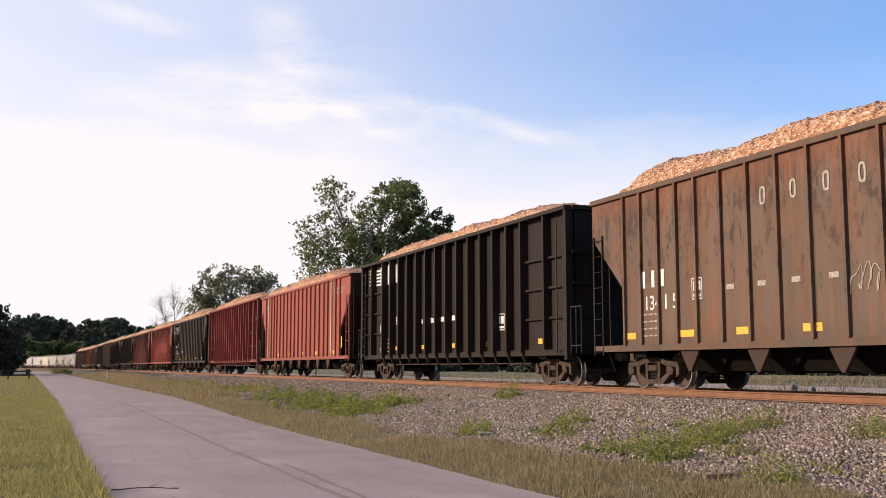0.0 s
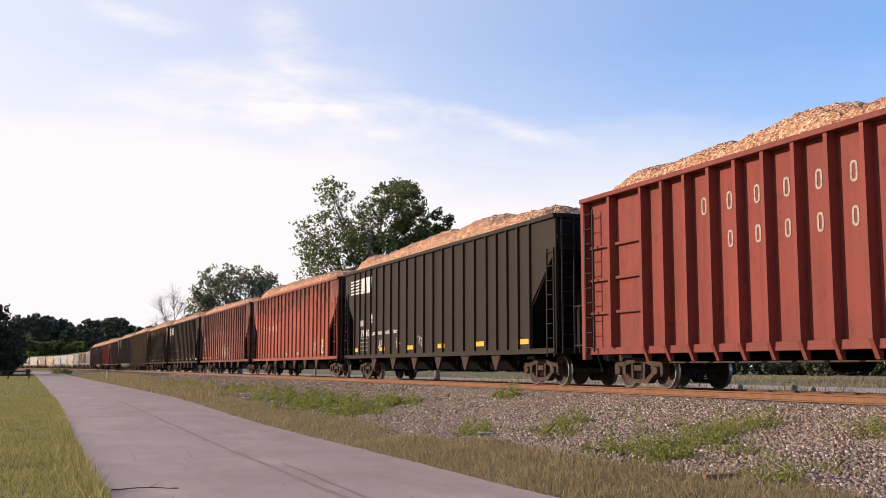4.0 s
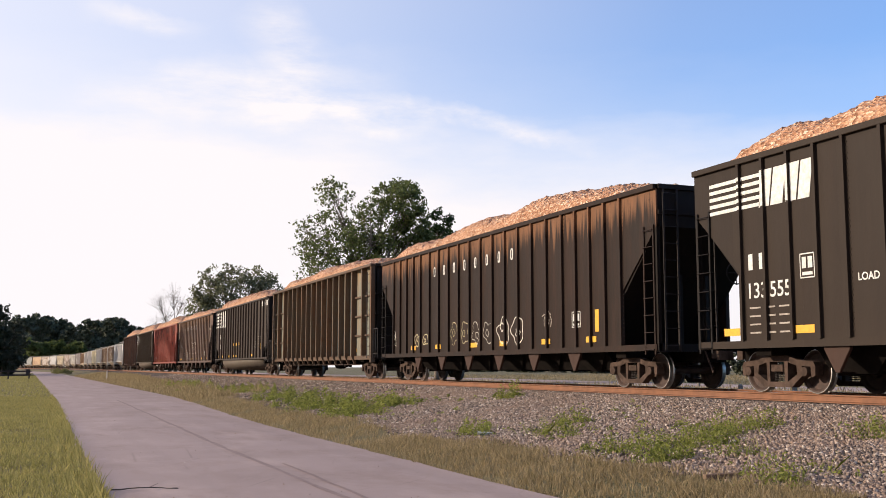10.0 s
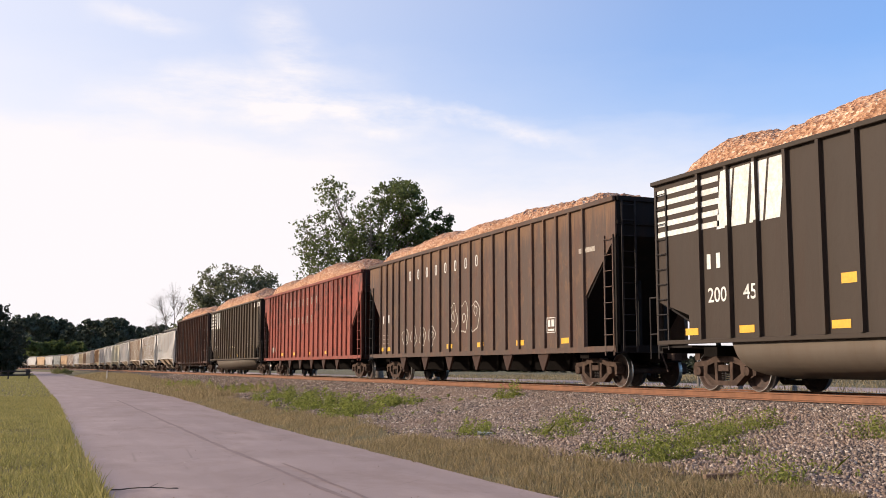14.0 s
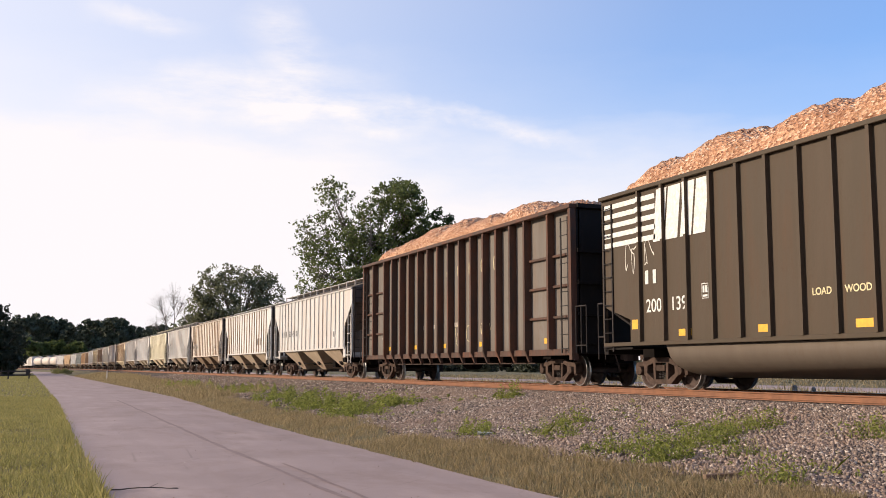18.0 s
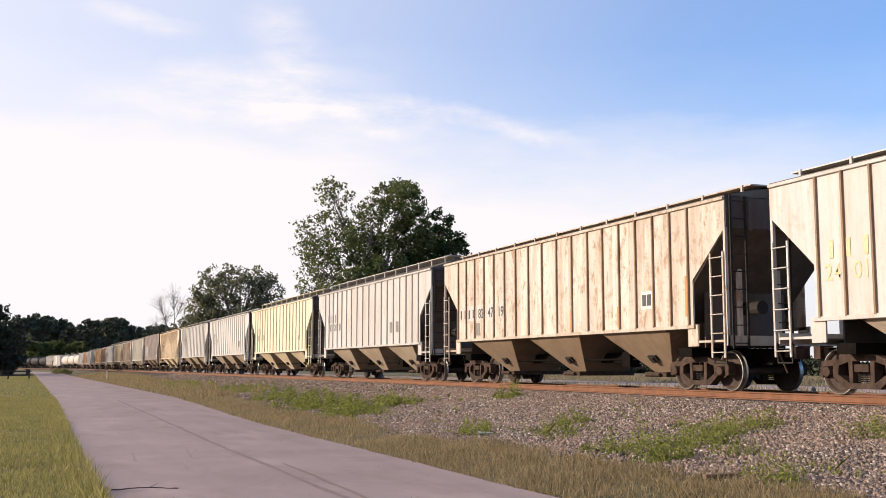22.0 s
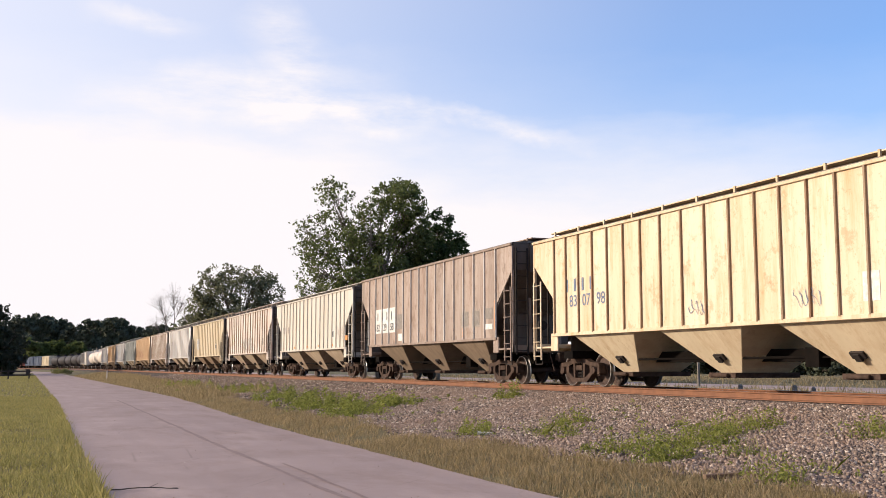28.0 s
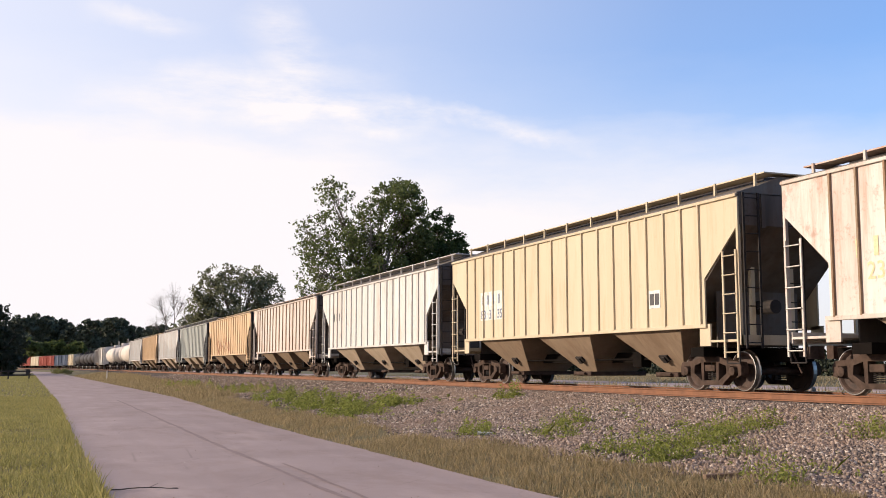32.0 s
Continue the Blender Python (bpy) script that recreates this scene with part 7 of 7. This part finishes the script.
# fallen twigs at the path edge
M_TWIG = simple("grey_twig", (0.10, 0.08, 0.065), (0.05, 0.04, 0.035), 9, 0.9)
twig = tagged(new("fallen_twig"), "thin grey fallen twig lying on the path", "twig")
bm = bmesh.new()
stem = [Vector((1.05, 14.3, 0.03))]
for k in range(7):
    stem.append(stem[-1] + Vector((0.12, -0.02 + 0.05 * math.sin(k * 2.1), 0.01 * math.sin(k))))
rings = []
for k, p in enumerate(stem):
    rings.append([bm.verts.new(p + Vector((0, math.cos(q * math.tau / 5), math.sin(q * math.tau / 5))) * (0.010 - 0.0008 * k)) for q in range(5)])
for ra, rb in zip(rings, rings[1:]):
    for q in range(5):
        bm.faces.new((ra[q], ra[(q + 1) % 5], rb[(q + 1) % 5], rb[q]))
bm.faces.new(rings[0])
bm.faces.new(rings[-1])
part("stem", bm, M_TWIG, twig)
for k in (2, 4, 6):
    bm = bmesh.new()
    rod(bm, stem[k], stem[k] + Vector((0.12, 0.16 * (-1) ** (k // 2), 0.03)), 0.005, 4, 0.002)
    part("shoot", bm, M_TWIG, twig)
# a bleached plank among the stones
M_PLANK = simple("bleached_plank", (0.20, 0.125, 0.085), (0.12, 0.075, 0.05), 7, 0.9)
bm = bmesh.new()
box(bm, -0.30, 0.30, -0.055, 0.055, 0.0, 0.06)
bmesh.ops.bevel(bm, geom=bm.edges[:], offset=0.008, segments=1, affect="EDGES")
pl = part("plank", bm, M_PLANK, None)
pl.matrix_world = pose(8.12, 10.95, ground_z(8.12, 10.95) + 0.01, 0, -3, -14)
tagged(pl, "short weathered plank lying among the stones", "plank")
bm = bmesh.new()
prism(bm, [(-0.22, -0.03), (-0.12, 0.06), (0.12, 0.07), (0.24, 0.0), (0.05, -0.07)], 0.0, 0.05, "z")
scrap = part("paper_scrap", bm, M_WHITE, None)
scrap.matrix_world = pose(8.55, 19.4, ground_z(8.55, 19.4) + 0.03, 8, 4, 20)
tagged(scrap, "pale crumpled scrap lying on the gravel", "litter")
# pale grit on the path
grit = scatter(60, 1.2, 6.0, 10, 34, lambda x, y: True, 1.4)
grit[:, 2] = 0.045
stones("path_grit", grit, 0.005, 0.011, "scattered pale grit on the asphalt path")

# ---------------------------------------------------------------- fixtures
M_POSTWHITE = simple("white_marker_paint", (0.65, 0.62, 0.58), (0.45, 0.42, 0.38), 8, 0.7)
bm = bmesh.new()
rod(bm, (0, 0, -0.2), (0, 0, 1.05), 0.06, 10, 0.05)
rod(bm, (0, 0, 1.05), (0, 0, 1.1), 0.05, 10, 0.02)
mk = part("marker_post", bm, M_POSTWHITE, None)
mk.location = (8.3, 123.6, 0.15)
tagged(mk, "small white marker post in the grass", "post")
M_POSTGREY = simple("weathered_post", (0.22, 0.19, 0.16), (0.12, 0.10, 0.085), 8, 0.9)
for x, y, hh, w in ((39.2, 55.5, 1.8, 0.06), (29.0, 38.0, 0.55, 0.07), (29.0, 34.5, 0.55, 0.07), (29.0, 33.4, 0.5, 0.06)):
    bm = bmesh.new()
    box(bm, -w, w, -w, w, -0.2, hh)
    prism(bm, [(-w, hh), (w, hh), (0, hh + w)], -w, w, "x")
    po = part("roadside_post", bm, M_POSTGREY, None)
    po.location = (x, y, ground_z(x, y))
    tagged(po, "short weathered post beyond the track", "post", "posts beyond the track")

# the road beyond
rv = [(42.0, -300, 0.30), (49.0, -300, 0.30), (49.0, 420, 0.30), (42.0, 420, 0.30), (41.6, -300, 0.1), (49.4, -300, 0.1), (49.4, 420, 0.1), (41.6, 420, 0.1)]
road = from_arrays("road", rv, [(0, 1, 2, 3), (4, 0, 3, 7), (1, 5, 6, 2)], [M_PATH])
tagged(road, "pale asphalt road beyond the track", "road", kind="structure")

# timber rail fence west of the path
M_FENCE = simple("dark_fence_timber", (0.06, 0.048, 0.04), (0.03, 0.025, 0.022), 6, 0.9)
fence = tagged(new("fence"), "dark timber rail fence at the path's end", "fence")
pm = mesh_of("fencepost", lambda bm: box(bm, -0.09, 0.09, -0.09, 0.09, -0.2, 1.25), M_FENCE, bevel=0.015)
fm = mesh_of("fencerail", lambda bm: box(bm, -2.45, 2.45, -0.04, 0.04, -0.09, 0.09), M_FENCE, bevel=0.015)
for k in range(6):
    piece("post", pm, fence, (0.2 - 2.5 * k * 1.0, 150 - k * 3.2, 0.0))
    if k < 5:
        for z in (0.55, 1.05):
            piece("rail", fm, fence, (0.2 - 2.5 * (k + 0.5), 150 - (k + 0.5) * 3.2, z), turn=(0, 0, math.atan2(3.2, 2.5)))
# a dark bin by the path's far end
bm = bmesh.new()
box(bm, -0.35, 0.35, -0.35, 0.35, 0, 1.0)
bmesh.ops.bevel(bm, geom=bm.edges[:], offset=0.06, segments=2, affect="EDGES")
bin_ob = new("litter_bin")
tagged(bin_ob, "dark litter bin beside the far path", "bin")
bin_ob.location = (0.0, 218, 0.0)
part("bin_body", bm, M_FENCE, bin_ob)
bm = bmesh.new()
prism(bm, [(-0.4, 1.0), (0.4, 1.0), (0.25, 1.18), (-0.25, 1.18)], -0.4, 0.4, "x")
part("bin_lid", bm, M_FENCE, bin_ob)

# ---------------------------------------------------------------- the passing car on the far road
M_CARPAINT = simple("slate_blue_metallic", (0.018, 0.019, 0.024), (0.026, 0.027, 0.033), 2, 0.45, 0.0, 0.0)
M_GLASS = simple("dark_window_glass", (0.012, 0.014, 0.017), (0.018, 0.02, 0.023), 2, 0.15, 0.0, 0.0)
for mm in (M_CARPAINT, M_GLASS):
    mm.node_tree.nodes["Principled BSDF"].inputs["Specular IOR Level"].default_value = 0.2
M_TYRE = simple("tyre_rubber", (0.02, 0.02, 0.02), (0.03, 0.03, 0.03), 5, 0.9)
M_ALLOY = simple("bright_alloy", (0.6, 0.6, 0.62), (0.5, 0.5, 0.52), 5, 0.3, 0.8, 0.0)
M_TAIL = simple("red_tail_lamp", (0.35, 0.02, 0.02), (0.28, 0.02, 0.02), 5, 0.3, 0.0, 0.0)
M_SILVER = simple("pale_bumper_paint", (0.30, 0.31, 0.34), (0.26, 0.27, 0.30), 5, 0.35, 0.3, 0.0)

road_car = tagged(new("suv"), "slate blue sport utility car on the road beyond the track", "car")
bm = bmesh.new()
prism(bm, [(-2.25, 0.35), (2.25, 0.35), (2.30, 0.75), (2.20, 1.05), (-2.0, 0.98), (-2.25, 0.8)], -0.88, 0.88)
bmesh.ops.bevel(bm, geom=bm.edges[:], offset=0.08, segments=2, affect="EDGES")
part("body", bm, M_CARPAINT, road_car)
bm = bmesh.new()
prism(bm, [(-1.05, 0.98), (2.1, 1.0), (1.75, 1.58), (1.3, 1.68), (0.1, 1.70), (-0.3, 1.62)], -0.74, 0.74)
bmesh.ops.bevel(bm, geom=bm.edges[:], offset=0.06, segments=2, affect="EDGES")
part("cabin", bm, M_CARPAINT, road_car)
bm = bmesh.new()
for sx in (-1, 1):
    prism(bm, [(-0.75, 1.05), (0.55, 1.05), (0.55, 1.55), (-0.15, 1.55)], sx * 0.745, sx * 0.755)
    prism(bm, [(0.65, 1.05), (1.75, 1.05), (1.5, 1.5), (0.65, 1.55)], sx * 0.745, sx * 0.755)
part("side_windows", bm, M_GLASS, road_car)
for sy in (-1.40, 1.40):
    for sx in (-0.8, 0.8):
        bm = bmesh.new()
        lathe(bm, [(sx - 0.11, 0.20), (sx - 0.11, 0.33), (sx - 0.08, 0.35), (sx + 0.08, 0.35), (sx + 0.11, 0.33), (sx + 0.11, 0.20)], 20)
        w = part("wheel", bm, M_TYRE, road_car)
        w.location = (0, sy, 0.35)
        bm = bmesh.new()
        lathe(bm, [(sx - 0.115, 0.05), (sx - 0.118, 0.23), (sx + 0.118, 0.23), (sx + 0.115, 0.05)], 16)
        part("rim", bm, M_ALLOY, w)
bm = bmesh.new()
for sx in (-0.7, 0.7):
    box(bm, sx - 0.12, sx + 0.12, 2.16, 2.30, 0.85, 1.05)
part("tail_lamps", bm, M_TAIL, road_car)
bm = bmesh.new()
box(bm, -0.85, 0.85, 2.2, 2.36, 0.42, 0.62)
part("bumper", bm, M_SILVER, road_car)

# ---------------------------------------------------------------- movement


def motions():
    car_time = {}
    for ob, tc in MOVERS:
        car_time[ob.name] = tc
        rows = [(s, on_track(SPEED * (tc - s) - SIDE_OFFSET - 0.17 - 0.3 * smooth(25, 29, s) + 0.15 * smooth(30, 32, s), 0, RAIL_Z)) for s in range(0, 33)]
        walk(ob, rows)
    # wheels turn while their car rolls by
    for w, car, dy in WHEELS:
        tc = car_time[car.name]
        f0 = max(0, int((tc - 5.2) * FPS))
        f1 = min(32 * FPS, int((tc - 0.2) * FPS))
        if f1 <= f0:
            continue
        step = math.degrees(SPEED / FPS / 0.457)
        rows = [(f / FPS, pose(0, dy, 0.457, (f - f0) * step)) for f in range(f0, f1 + 1)]
        if f0 > 0:
            rows.insert(0, (0, rows[0][1]))
        if f1 < 32 * FPS:
            rows.append((32, rows[-1][1]))
        walk(w, rows)
    walk(road_car, [(s, pose(44.5, 59.5 + (28.9 - s) * 25.0, 0.29)) for s in range(0, 33)])


motions()
